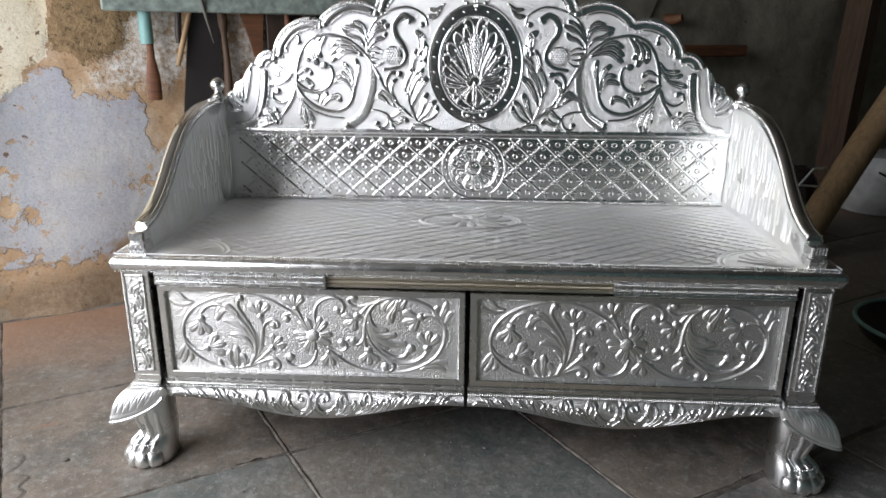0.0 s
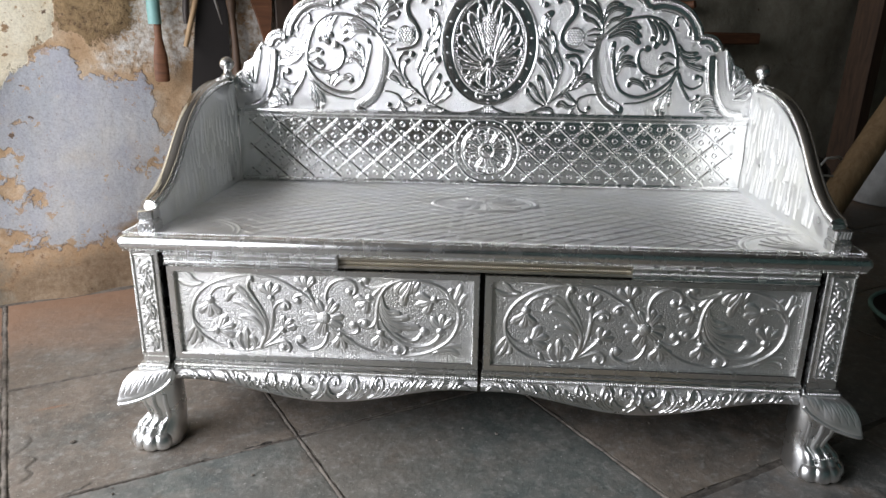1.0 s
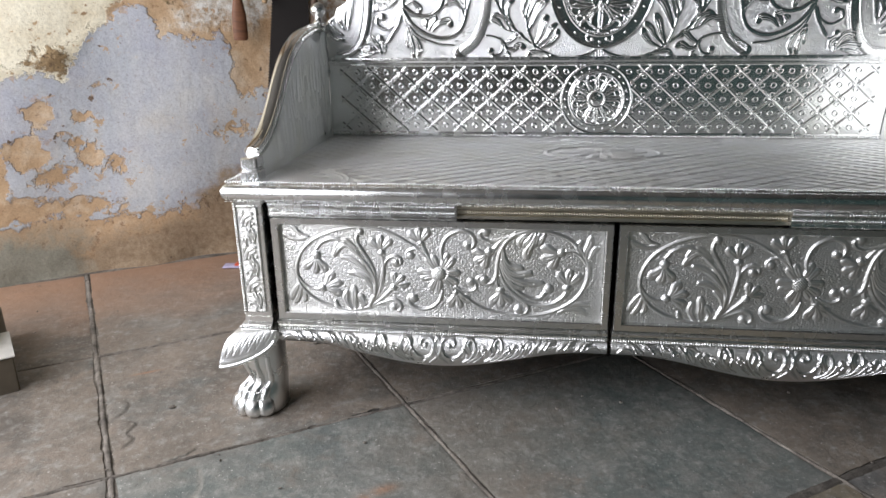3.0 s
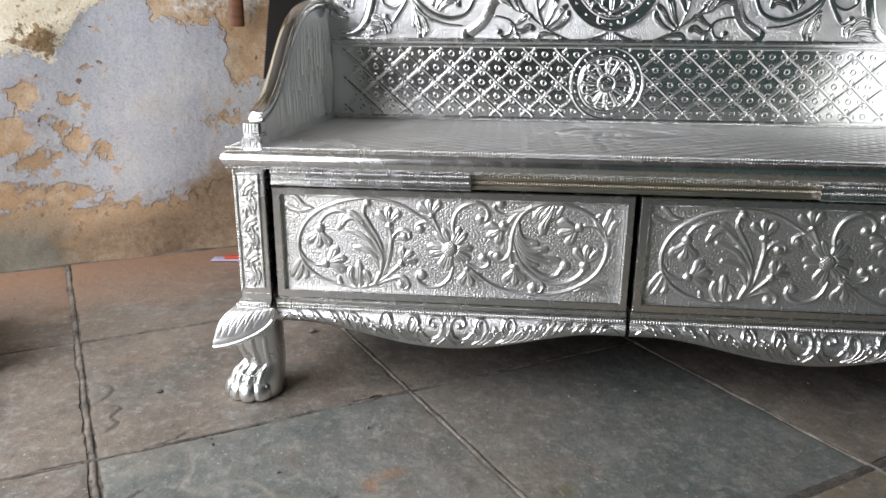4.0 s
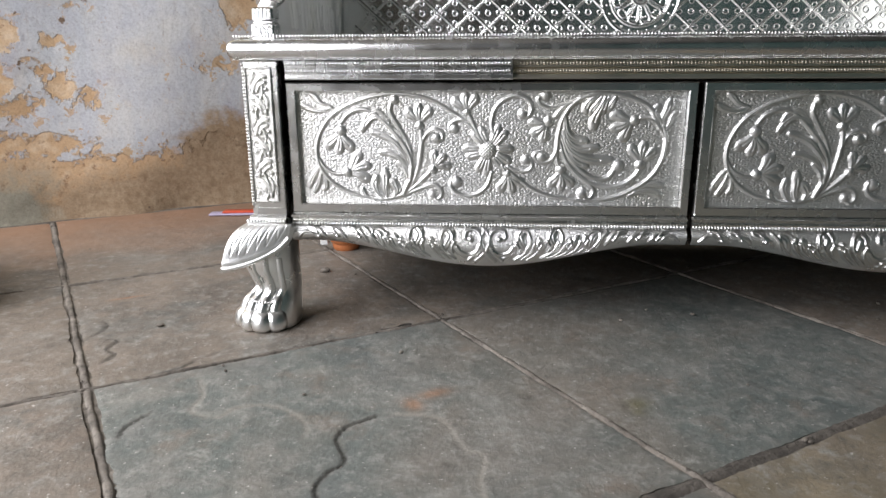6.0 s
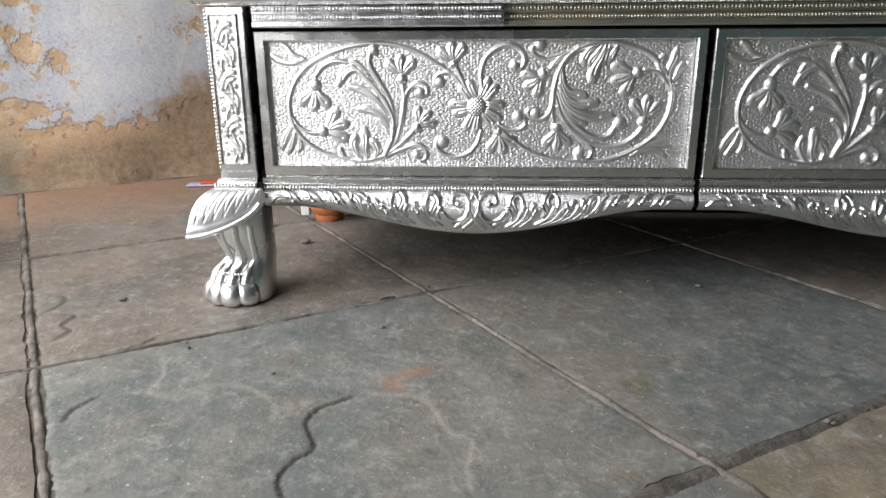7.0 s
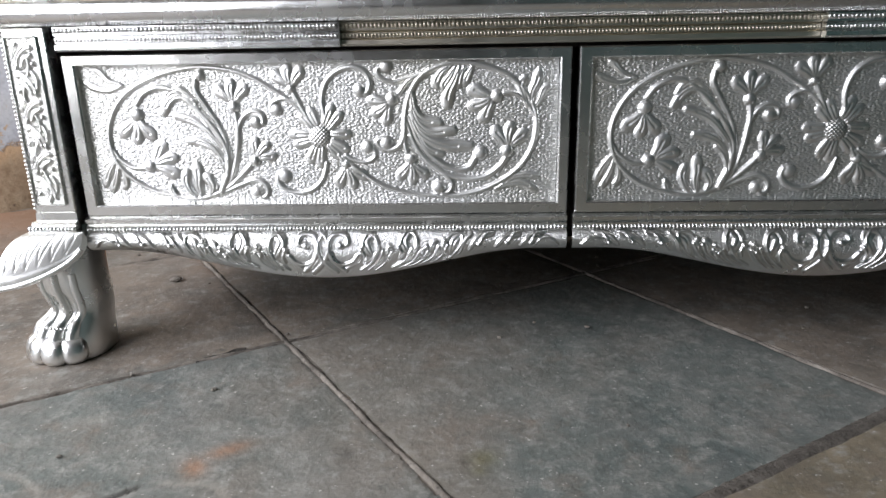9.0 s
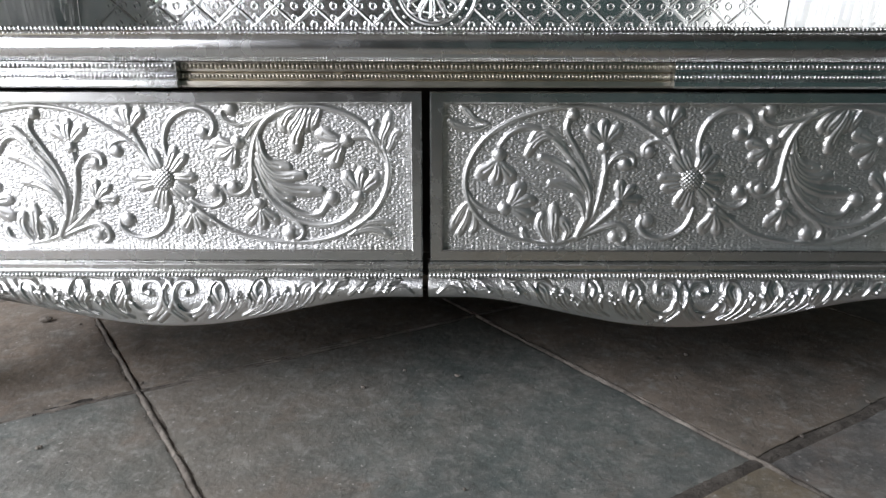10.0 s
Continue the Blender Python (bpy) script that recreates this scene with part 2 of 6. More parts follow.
def old_wall():
    """Layers of paint, plaster and mud on one wall; the layers' extents are stored on the wall."""
    m, nt, b = material("peeling_wall")
    vec = coords(nt)

    def layer(name):
        a = nt.nodes.new("ShaderNodeAttribute")
        a.attribute_name = name
        return a.outputs["Fac"]

    n1 = noise_tex(nt, vec, 9.0, 8.0, 0.62, 0.3)
    n2 = noise_tex(nt, vec, 42.0, 6.0, 0.65)
    n3 = noise_tex(nt, vec, 2.2, 4.0)
    edge = calc(nt, "ADD", calc(nt, "MULTIPLY", calc(nt, "SUBTRACT", n1, 0.5), 0.22), calc(nt, "MULTIPLY", calc(nt, "SUBTRACT", n2, 0.5), 0.10))

    def inside(name, soft=0.006):
        return ramp(nt, calc(nt, "ADD", calc(nt, "ADD", layer(name), edge), 0.5), [(0.5 - soft, 0.0), (0.5 + soft, 1.0)])

    mp = nt.nodes.new("ShaderNodeMapping")
    mp.inputs["Scale"].default_value = (22, 22, 2.0)
    nt.links.new(vec, mp.inputs["Vector"])
    streak = noise_tex(nt, mp.outputs["Vector"], 1.0, 5.0)
    blue = ramp(nt, n3, [(0.3, (0.36, 0.385, 0.42)), (0.55, (0.44, 0.45, 0.465)), (0.75, (0.50, 0.49, 0.46))])
    blue = mix(nt, ramp(nt, streak, [(0.4, 0.0), (0.75, 0.45)]), blue, (0.52, 0.50, 0.46))
    blue = mix(nt, ramp(nt, n2, [(0.30, 0.5), (0.40, 0.0)]), blue, (0.25, 0.24, 0.23))
    flecks = noise_tex(nt, vec, 75.0, 5.0, 0.7)
    blue = mix(nt, ramp(nt, flecks, [(0.66, 0.0), (0.72, 0.8)]), blue, (0.62, 0.60, 0.56))
    blue = mix(nt, ramp(nt, noise_tex(nt, vec, 19.0, 5.0, 0.7, 0.5), [(0.27, 0.85), (0.33, 0.0)]), blue, (0.24, 0.17, 0.12))
    blue = mix(nt, ramp(nt, noise_tex(nt, vec, 5.5, 5.0, 0.6, 0.3), [(0.55, 0.0), (0.75, 0.55)]), blue, (0.44, 0.38, 0.31))
    blue = mix(nt, ramp(nt, noise_tex(nt, vec, 12.0, 8.0, 0.7), [(0.52, 0.0), (0.68, 0.5)]), blue, (0.34, 0.36, 0.40))
    blue = mix(nt, ramp(nt, noise_tex(nt, vec, 8.0, 8.0, 0.72), [(0.60, 0.0), (0.66, 0.6)]), blue, (0.50, 0.44, 0.36))
    chips = calc(nt, "ADD", noise_tex(nt, vec, 30.0, 6.0, 0.68, 0.4), calc(nt, "MULTIPLY", layer("bare"), 0.75))
    blue = mix(nt, ramp(nt, chips, [(0.565, 0.0), (0.58, 1.0)]), blue, (0.43, 0.31, 0.195))
    blue = mix(nt, ramp(nt, noise_tex(nt, vec, 3.4, 7.0, 0.7, 0.6), [(0.45, 0.0), (0.62, 0.55)]), blue, (0.33, 0.335, 0.40))
    blue = mix(nt, ramp(nt, noise_tex(nt, mp.outputs["Vector"], 2.3, 6.0, 0.7), [(0.60, 0.0), (0.72, 0.45)]), blue, (0.30, 0.26, 0.23))
    tan = ramp(nt, n1, [(0.3, (0.34, 0.215, 0.115)), (0.5, (0.45, 0.31, 0.185)), (0.7, (0.57, 0.46, 0.34))])
    tan = mix(nt, ramp(nt, n2, [(0.32, 0.85), (0.42, 0.0)]), tan, (0.17, 0.09, 0.045))
    rubble = ramp(nt, n2, [(0.34, (0.30, 0.21, 0.13)), (0.46, (0.48, 0.42, 0.35)), (0.60, (0.68, 0.66, 0.62))])
    rubble = mix(nt, ramp(nt, noise_tex(nt, vec, 24.0, 6.0, 0.7), [(0.38, 0.9), (0.44, 0.0)]), rubble, (0.36, 0.22, 0.11))
    cream = ramp(nt, n1, [(0.3, (0.60, 0.52, 0.37)), (0.6, (0.71, 0.66, 0.52))])
    cream = mix(nt, ramp(nt, n2, [(0.34, 0.9), (0.40, 0.0)]), cream, (0.36, 0.23, 0.11))
    cream = mix(nt, ramp(nt, noise_tex(nt, vec, 16.0, 6.0, 0.65), [(0.33, 0.95), (0.36, 0.0)]), cream, (0.25, 0.15, 0.075))
    crust = noise_tex(nt, vec, 60.0, 6.0, 0.7)
    mud = ramp(nt, n2, [(0.3, (0.17, 0.108, 0.052)), (0.7, (0.33, 0.23, 0.118))])
    mud = mix(nt, ramp(nt, crust, [(0.38, 0.85), (0.45, 0.0)]), mud, (0.085, 0.052, 0.028))
    damp = ramp(nt, n2, [(0.3, (0.20, 0.13, 0.075)), (0.7, (0.33, 0.25, 0.165))])
    grey_tan = ramp(nt, n1, [(0.3, (0.22, 0.20, 0.16)), (0.7, (0.36, 0.34, 0.27))])
    c = mix(nt, inside("bare"), blue, tan)
    c = mix(nt, inside("rubble", 0.03), c, rubble)
    c = mix(nt, inside("cream"), c, cream)
    c = mix(nt, inside("mud"), c, mud)
    c = mix(nt, inside("damp", 0.03), c, damp)
    c = mix(nt, inside("grey_tan", 0.12), c, grey_tan)
    c = mix(nt, inside("cement", 0.05), c, mix(nt, n2, (0.14, 0.135, 0.10), (0.27, 0.25, 0.20)))
    grit = noise_tex(nt, vec, 150.0, 4.0, 0.7)
    c = mix(nt, 0.8, c, ramp(nt, grit, [(0.3, (0.74, 0.72, 0.69)), (0.5, (1.0, 1.0, 1.0)), (0.7, (1.14, 1.13, 1.11))]), "MULTIPLY")
    pits = ramp(nt, noise_tex(nt, vec, 28.0, 3.0, 0.5), [(0.26, 1.0), (0.30, 0.0)])
    c = mix(nt, pits, c, (0.13, 0.085, 0.055))
    nt.links.new(c, b.inputs["Base Color"])
    b.inputs["Roughness"].default_value = 0.88
    lum = nt.nodes.new("ShaderNodeRGBToBW")
    nt.links.new(mix(nt, 0.5, inside("bare"), inside("cream")), lum.inputs[0])
    h = calc(nt, "ADD", calc(nt, "MULTIPLY", n2, 0.65), calc(nt, "SUBTRACT", n1, calc(nt, "MULTIPLY", lum.outputs[0], 1.7)))
    rough = nt.nodes.new("ShaderNodeRGBToBW")
    nt.links.new(mix(nt, 0.5, inside("mud"), inside("rubble", 0.03)), rough.inputs[0])
    h = calc(nt, "ADD", h, calc(nt, "MULTIPLY", calc(nt, "MULTIPLY", crust, rough.outputs[0]), 2.2))
    h = calc(nt, "ADD", h, calc(nt, "MULTIPLY", grit, 0.15))
    bump(nt, b, h, 0.75, 0.006)
    return m


WALL = old_wall()


def room_plaster():
    m, nt, b = material("dirty_plaster")
    vec = coords(nt)
    c = ramp(nt, noise_tex(nt, vec, 2.0, 7.0, 0.6), [(0.3, (0.11, 0.105, 0.09)), (0.7, (0.20, 0.19, 0.165))])
    c = mix(nt, ramp(nt, noise_tex(nt, vec, 1.7, 8.0, 0.66), [(0.50, 0.0), (0.60, 0.8)]), c, (0.25, 0.20, 0.135))
    c = mix(nt, ramp(nt, noise_tex(nt, vec, 3.1, 8.0, 0.7), [(0.34, 0.8), (0.42, 0.0)]), c, (0.07, 0.062, 0.05))
    nt.links.new(c, b.inputs["Base Color"])
    b.inputs["Roughness"].default_value = 0.9
    bump(nt, b, noise_tex(nt, vec, 25.0, 6.0), 0.4, 0.004)
    return m


PLASTER = room_plaster()
TEAL_WALL = plain("dull_teal_wall_paint", (0.05, 0.11, 0.105), 0.6, 0.0, 0.3, 3.0)


# ---- mesh helpers ----
ROOM = pose(P0.x, P0.y, 0, 0, 0, 31.5)   # local x along the wall, local -y out into the room


def mesh_of(name, verts, faces, smooth=True):
    verts = np.asarray(verts, dtype=np.float32).reshape(-1, 3)
    me = bpy.data.meshes.new(name)
    if isinstance(faces, np.ndarray):
        n, k = faces.shape
        me.vertices.add(len(verts))
        me.vertices.foreach_set("co", verts.ravel())
        me.loops.add(n * k)
        me.loops.foreach_set("vertex_index", faces.astype(np.int32).ravel())
        me.polygons.add(n)
        me.polygons.foreach_set("loop_start", np.arange(0, n * k, k, dtype=np.int32))
        me.update(calc_edges=True)
    else:
        me.from_pydata(verts.tolist(), [], [list(f) for f in faces])
    me.polygons.foreach_set("use_smooth", np.full(len(me.polygons), smooth))
    me.update()
    return me


def part(name, mesh, mat, parent=None, label="", m=None):
    ob = new(name, mesh)
    if mat and not mesh.materials:
        mesh.materials.append(mat)
    if parent:
        ob.parent = parent
    if m is not None:
        ob.matrix_basis = m
    if label:
        tagged(ob, label)
    return ob


def thing(name, label, category, group="", kind="", m=None):
    ob = new(name)
    if m is not None:
        ob.matrix_basis = m
    return tagged(ob, label, category, group, kind)


def sharp(me, degrees=38):
    me.set_sharp_from_angle(angle=radians(degrees))
    return me


class Build:
    """Collects verts and faces of one mesh."""

    def __init__(self):
        self.v, self.f = [], []

    def add(self, verts, faces):
        n = len(self.v)
        self.v.extend([tuple(p) for p in verts])
        self.f.extend([tuple(i + n for i in q) for q in faces])
        return self

    def rings(self, rings, closed=True, cap0=True, cap1=True):
        """A skin over rings of equally many points."""
        n = len(rings[0])
        verts = [p for r in rings for p in r]
        faces = []
        for i in range(len(rings) - 1):
            for j in range(n if closed else n - 1):
                k = (j + 1) % n
                faces.append((i * n + j, i * n + k, (i + 1) * n + k, (i + 1) * n + j))
        if cap0:
            faces.append(tuple(reversed(range(n))))
        if cap1:
            faces.append(tuple((len(rings) - 1) * n + j for j in range(n)))
        return self.add(verts, faces)

    def box(self, x0, x1, y0, y1, z0, z1, b=0.002):
        def oct_ring(ins, z):
            a, c = ins, ins + b
            return [(x0 + c, y0 + a, z), (x1 - c, y0 + a, z), (x1 - a, y0 + c, z), (x1 - a, y1 - c, z),
                    (x1 - c, y1 - a, z), (x0 + c, y1 - a, z), (x0 + a, y1 - c, z), (x0 + a, y0 + c, z)]
        return self.rings([oct_ring(b, z0), oct_ring(0, z0 + b), oct_ring(0, z1 - b), oct_ring(b, z1)])

    def tube(self, pts, radii, n=10, squash=1.0):
        pts = [Vector(p) for p in pts]
        if not hasattr(radii, "__len__"):
            radii = [radii] * len(pts)
        up = Vector((0.31, 0.17, 0.94)).normalized()
        rings = []
        for i, p in enumerate(pts):
            t = (pts[min(i + 1, len(pts) - 1)] - pts[max(i - 1, 0)]).normalized()
            if abs(t.dot(up)) > 0.95:
                up = Vector((1, 0, 0))
            a = t.cross(up).normalized()
            c = a.cross(t)
            rings.append([p + (a * math.cos(q) + c * math.sin(q) * squash) * radii[i] for q in [2 * math.pi * k / n for k in range(n)]])
        return self.rings(rings)

    def lathe(self, centre, profile, n=20):
        """profile: (radius, height) from below."""
        c = Vector(centre)
        return self.rings([[c + Vector((r * math.cos(2 * math.pi * k / n), r * math.sin(2 * math.pi * k / n), z)) for k in range(n)] for r, z in profile])

    def blob(self, centre, rx, ry, rz, turn=0.0, n=14, m=9):
        c, s, co = Vector(centre), math.sin(turn), math.cos(turn)
        rings = []
        for i in range(m):
            a = -math.pi / 2 + math.pi * (i + 0.04) / (m - 1 + 0.08)
            ring = []
            for k in range(n):
                q = 2 * math.pi * k / n
                x, y = rx * math.cos(a) * math.cos(q), ry * math.cos(a) * math.sin(q)
                ring.append(c + Vector((x * co - y * s, x * s + y * co, rz * math.sin(a))))
            rings.append(ring)
        return self.rings(rings)

    def mesh(self, name, smooth=True, angle=38):
        me = mesh_of(name, np.array([tuple(p) for p in self.v]), self.f, smooth)
        return sharp(me, angle) if smooth else me


def extrude_x(profile, x0, x1):
    """A moulding: (y, z) points run counter-clockwise seen from +x, carried from x0 to x1."""
    b = Build()
    b.rings([[(x, y, z) for y, z in profile] for x in (x0, x1)])
    return b


def rounded_rect(x0, x1, y0, y1, r, n=5):
    pts = []
    for cx, cy, a0 in ((x1 - r, y0 + r, -90), (x1 - r, y1 - r, 0), (x0 + r, y1 - r, 90), (x0 + r, y0 + r, 180)):
        for k in range(n + 1):
            a = radians(a0 + 90 * k / n)
            pts.append((cx + r * math.cos(a), cy + r * math.sin(a)))
    return pts


BEAD_N, BEAD_M = 7, 4


def bead_row(name, pts, r, pitch, face=None, long=1.0):
    """A row of small beads along a polyline, as one mesh."""
    pts = np.array([tuple(p) for p in pts], float)
    seg = np.linalg.norm(np.diff(pts, axis=0), axis=1)
    run = np.concatenate([[0], np.cumsum(seg)])
    at = np.arange(pitch / 2, run[-1], pitch)
    centre = np.stack([np.interp(at, run, pts[:, i]) for i in range(3)], 1)
    ball = []
    for i in range(BEAD_M + 1):
        a = -math.pi / 2 + math.pi * i / BEAD_M
        for k in range(BEAD_N):
            q = 2 * math.pi * k / BEAD_N
            ball.append((math.cos(a) * math.cos(q), math.cos(a) * math.sin(q), math.sin(a) * long))
    ball = np.array(ball) * r
    quads = np.array([(i * BEAD_N + k, i * BEAD_N + (k + 1) % BEAD_N, (i + 1) * BEAD_N + (k + 1) % BEAD_N, (i + 1) * BEAD_N + k)
                      for i in range(BEAD_M) for k in range(BEAD_N)])
    size = np.random.RandomState(len(at)).uniform(0.85, 1.1, (len(at), 1, 1))
    verts = (centre[:, None, :] + ball[None] * size).reshape(-1, 3)
    faces = (quads[None] + (np.arange(len(at)) * len(ball))[:, None, None]).reshape(-1, 4)
    return mesh_of(name, verts, faces)


# ---- embossing: a relief worked up from strokes, leaves and bosses ----
def smooth_line(pts, step):
    p = np.array(pts, float)
    if len(p) > 2:
        q = np.vstack([2 * p[0] - p[1], p, 2 * p[-1] - p[-2]])
        out = []
        for i in range(1, len(q) - 2):
            t = np.linspace(0, 1, 16, endpoint=False)[:, None]
            a, b, c, d = q[i - 1], q[i], q[i + 1], q[i + 2]
            out.append(0.5 * (2 * b + (c - a) * t + (2 * a - 5 * b + 4 * c - d) * t ** 2 + (3 * b - a - 3 * c + d) * t ** 3))
        p = np.vstack(out + [p[-1:]])
    run = np.concatenate([[0], np.cumsum(np.linalg.norm(np.diff(p, axis=0), axis=1))])
    at = np.arange(0, run[-1] + step * 0.5, step)
    return np.stack([np.interp(at, run, p[:, 0]), np.interp(at, run, p[:, 1])], 1)


class Relief:
    def __init__(self, w, h, res):
        self.nx, self.nz, self.res = int(round(w / res)) + 1, int(round(h / res)) + 1, res
        self.X, self.Z = np.linspace(0, w, self.nx), np.linspace(0, h, self.nz)
        self.H, self.C = np.zeros((self.nz, self.nx)), np.zeros((self.nz, self.nx))
        self.plain = np.zeros((self.nz, self.nx))   # where the ground is left smooth
        self.ribs = False
        self.power = 0.5                            # 0.5: round forms; less: flatter tops

    def window(self, x, z, r):
        i0, i1 = np.searchsorted(self.X, (x - r, x + r))
        j0, j1 = np.searchsorted(self.Z, (z - r, z + r))
        return slice(j0, j1), slice(i0, i1)

    def stamp(self, field, x, z, r, h, power=None):
        power = self.power if power is None else power
        w = self.window(x, z, r)
        if w[0].stop <= w[0].start or w[1].stop <= w[1].start:
            return
        d = ((self.X[w[1]][None, :] - x) ** 2 + (self.Z[w[0]][:, None] - z) ** 2) / (r * r)
        np.maximum(field[w], h * np.maximum(0, 1 - d) ** power, out=field[w])

    def stroke(self, pts, r, h, start=0.5, end=1.0):
        line = smooth_line(pts, max(self.res * 0.9, r * 0.22))
        n = len(line)
        for i, (x, z) in enumerate(line):
            s = i / max(1, n - 1)
            k = start + (end - start) * s
            self.stamp(self.H, x, z, r * k, h * (0.45 + 0.55 * k))
        return line

    def boss(self, x, z, r, h):
        self.stamp(self.H, x, z, r, h)

    def ring(self, x, z, r, w, h, rz=None, power=0.5):
        rz = rz or r
        ww = self.window(x, z, max(r, rz) + w * 2)
        dx, dz = self.X[ww[1]][None, :] - x, self.Z[ww[0]][:, None] - z
        q = np.sqrt((dx / r) ** 2 + (dz / rz) ** 2) + 1e-9
        d = np.abs(q - 1) * min(r, rz)
        np.maximum(self.H[ww], h * np.maximum(0, 1 - (d / w) ** 2) ** power, out=self.H[ww])

    def leaf(self, x, z, ang, length, width, h, bend=0.0, veins=1):
        n = max(8, int(length / max(self.res * 0.8, width * 0.07)))
        a, px, pz = radians(ang), x, z
        for i in range(n + 1):
            s = i / n
            r = width * 0.5 * max(0.10, math.sin(math.pi * (0.08 + 0.88 * s) ** 0.9)) ** 0.7
            self.stamp(self.H, px, pz, r, h * (0.6 + 0.4 * math.sin(math.pi * min(1, s * 1.1 + 0.05))))
            if 0.05 < s < 0.80:
                deep = h * 0.24
                self.stamp(self.C, px, pz, max(width * 0.055, self.res * 1.15), deep, 1.0)
                if veins > 1 and width > self.res * 9:
                    for k in (-1, 1):
                        ox, oz = -math.sin(a) * r * 0.5 * k, math.cos(a) * r * 0.5 * k
                        self.stamp(self.C, px + ox, pz + oz, max(width * 0.045, self.res * 1.15), h * 0.24, 1.0)
            px += math.cos(a) * length / n
            pz += math.sin(a) * length / n
            a += radians(bend) / n

    def petal(self, pts, r, h, start=0.35):
        """A leaf that widens to a round end, with a hollow along it."""
        line = smooth_line(pts, max(self.res * 0.9, r * 0.2))
        n = len(line)
        run = np.gradient(line, axis=0)
        run /= np.linalg.norm(run, axis=1)[:, None] + 1e-9
        nor = np.stack([-run[:, 1], run[:, 0]], 1)
        for i, (x, z) in enumerate(line):
            t = i / max(1, n - 1)
            k = start + (1 - start) * t ** 0.8
            if t > 0.75:
                k *= 1 - 0.30 * ((t - 0.75) / 0.25) ** 2
            self.stamp(self.H, x, z, r * k, h * (0.66 + 0.34 * math.sin(math.pi * min(1.0, 0.15 + 0.85 * t))))
            if 0.12 < t < 0.86:
                self.stamp(self.C, x, z, max(r * k * 0.24, self.res * 1.2), h * 0.20, 1.0)
                if self.ribs:
                    for side in (-0.55, 0.55):
                        self.stamp(self.C, x + nor[i, 0] * r * k * side, z + nor[i, 1] * r * k * side, max(r * k * 0.16, self.res * 1.1), h * 0.26, 1.0)
        return line

    def bud(self, x, z, ang, size, h):
        """A ball with three round petals: two that turn outwards and one between them."""
        ca, sa = math.cos(radians(ang)), math.sin(radians(ang))
        at = lambda a, b: (x + (ca * a - sa * b) * size, z + (sa * a + ca * b) * size)
        for k in (-1, 1):
            self.petal([at(0.14, k * 0.08), at(0.34, k * 0.24), at(0.48, k * 0.40), at(0.60, k * 0.46)], size * 0.245, h * 0.85, 0.45)
        self.petal([at(0.18, 0), at(0.5, 0.03), at(0.78, -0.02)], size * 0.225, h * 0.95, 0.5)
        self.boss(x, z, size * 0.17, h * 1.15)

    def volute(self, pts, r, h, ball, start=0.5):
        line = self.stroke(pts, r, h, start, 0.9)
        self.boss(line[-1][0], line[-1][1], ball, h * 1.25)

    def stipple(self, cell, h, seed=1, tall=1.0):
        rs = np.random.RandomState(seed)
        cx, cz = int(self.X[-1] / cell) + 4, int(self.Z[-1] / (cell * tall)) + 4
        jx, jz, amp = rs.uniform(0.15, 0.85, (cz, cx)), rs.uniform(0.15, 0.85, (cz, cx)), rs.uniform(0.5, 1, (cz, cx))
        gx, gz = np.meshgrid(self.X / cell + 1, self.Z / (cell * tall) + 1)
        ix, iz = gx.astype(int), gz.astype(int)
        best = np.zeros_like(gx)
        for a in (-1, 0, 1):
            for b in (-1, 0, 1):
                k = (np.clip(iz + b, 0, cz - 1), np.clip(ix + a, 0, cx - 1))
                d = (gx - (ix + a) - jx[k]) ** 2 + (gz - (iz + b) - jz[k]) ** 2
                best = np.maximum(best, amp[k] * np.maximum(0, 1 - d / 0.38))
        return best * h

    def finish(self, ground=None, wave=0.0006, seed=3, chase=0.003, depth=0.55):
        H = np.maximum(self.H - self.C, 0)
        # chased outlines: a shallow groove round every raised form
        k = max(1, int(round(chase / self.res)))
        soft = H
        for _ in range(2):
            for axis in (0, 1):
                pad = [(k + 1, k) if a == axis else (0, 0) for a in (0, 1)]
                c = np.cumsum(np.pad(soft, pad, mode="edge"), axis=axis)
                n = soft.shape[axis]
                soft = (np.take(c, range(2 * k + 1, 2 * k + 1 + n), axis) - np.take(c, range(0, n), axis)) / (2 * k + 1)
        H = H + depth * (H - soft)
        if ground is not None:
            H = H + ground * np.clip(1 - self.H / 0.0022, 0, 1) * (1 - self.plain)
        rs = np.random.RandomState(seed)
        x, z = np.meshgrid(self.X, self.Z)
        for _ in range(6):
            k = rs.uniform(-55, 55, 2)
            H = H + wave * 0.4 * np.sin(k[0] * x + k[1] * z + rs.uniform(0, 6))
        self.out = H
        return self


def sketcher(r, place, broad=1.0):
    """Drawing tools for a relief; sizes and places in millimetres, set down by place()."""
    def pts(p):
        return [place(x, z) for x, z in zip(p[::2], p[1::2])]

    def S(rad, h, *p, a=0.7, b=1.0):
        r.stroke(pts(p), rad / 1000, h / 1000, a, b)

    def V(rad, h, ball, *p, a=0.6):
        r.volute(pts(p), rad / 1000, h / 1000, ball / 1000, a)

    def P(rad, h, *p, a=0.35):
        r.petal(pts(p), rad * broad / 1000, h / 1000, a)

    def B(x, z, ang, size, h):
        r.bud(*place(x, z), ang, size * 0.84 / 1000, h / 1000)

    def O(x, z, rad, h):
        r.boss(*place(x, z), rad / 1000, h / 1000)

    return S, V, P, B, O


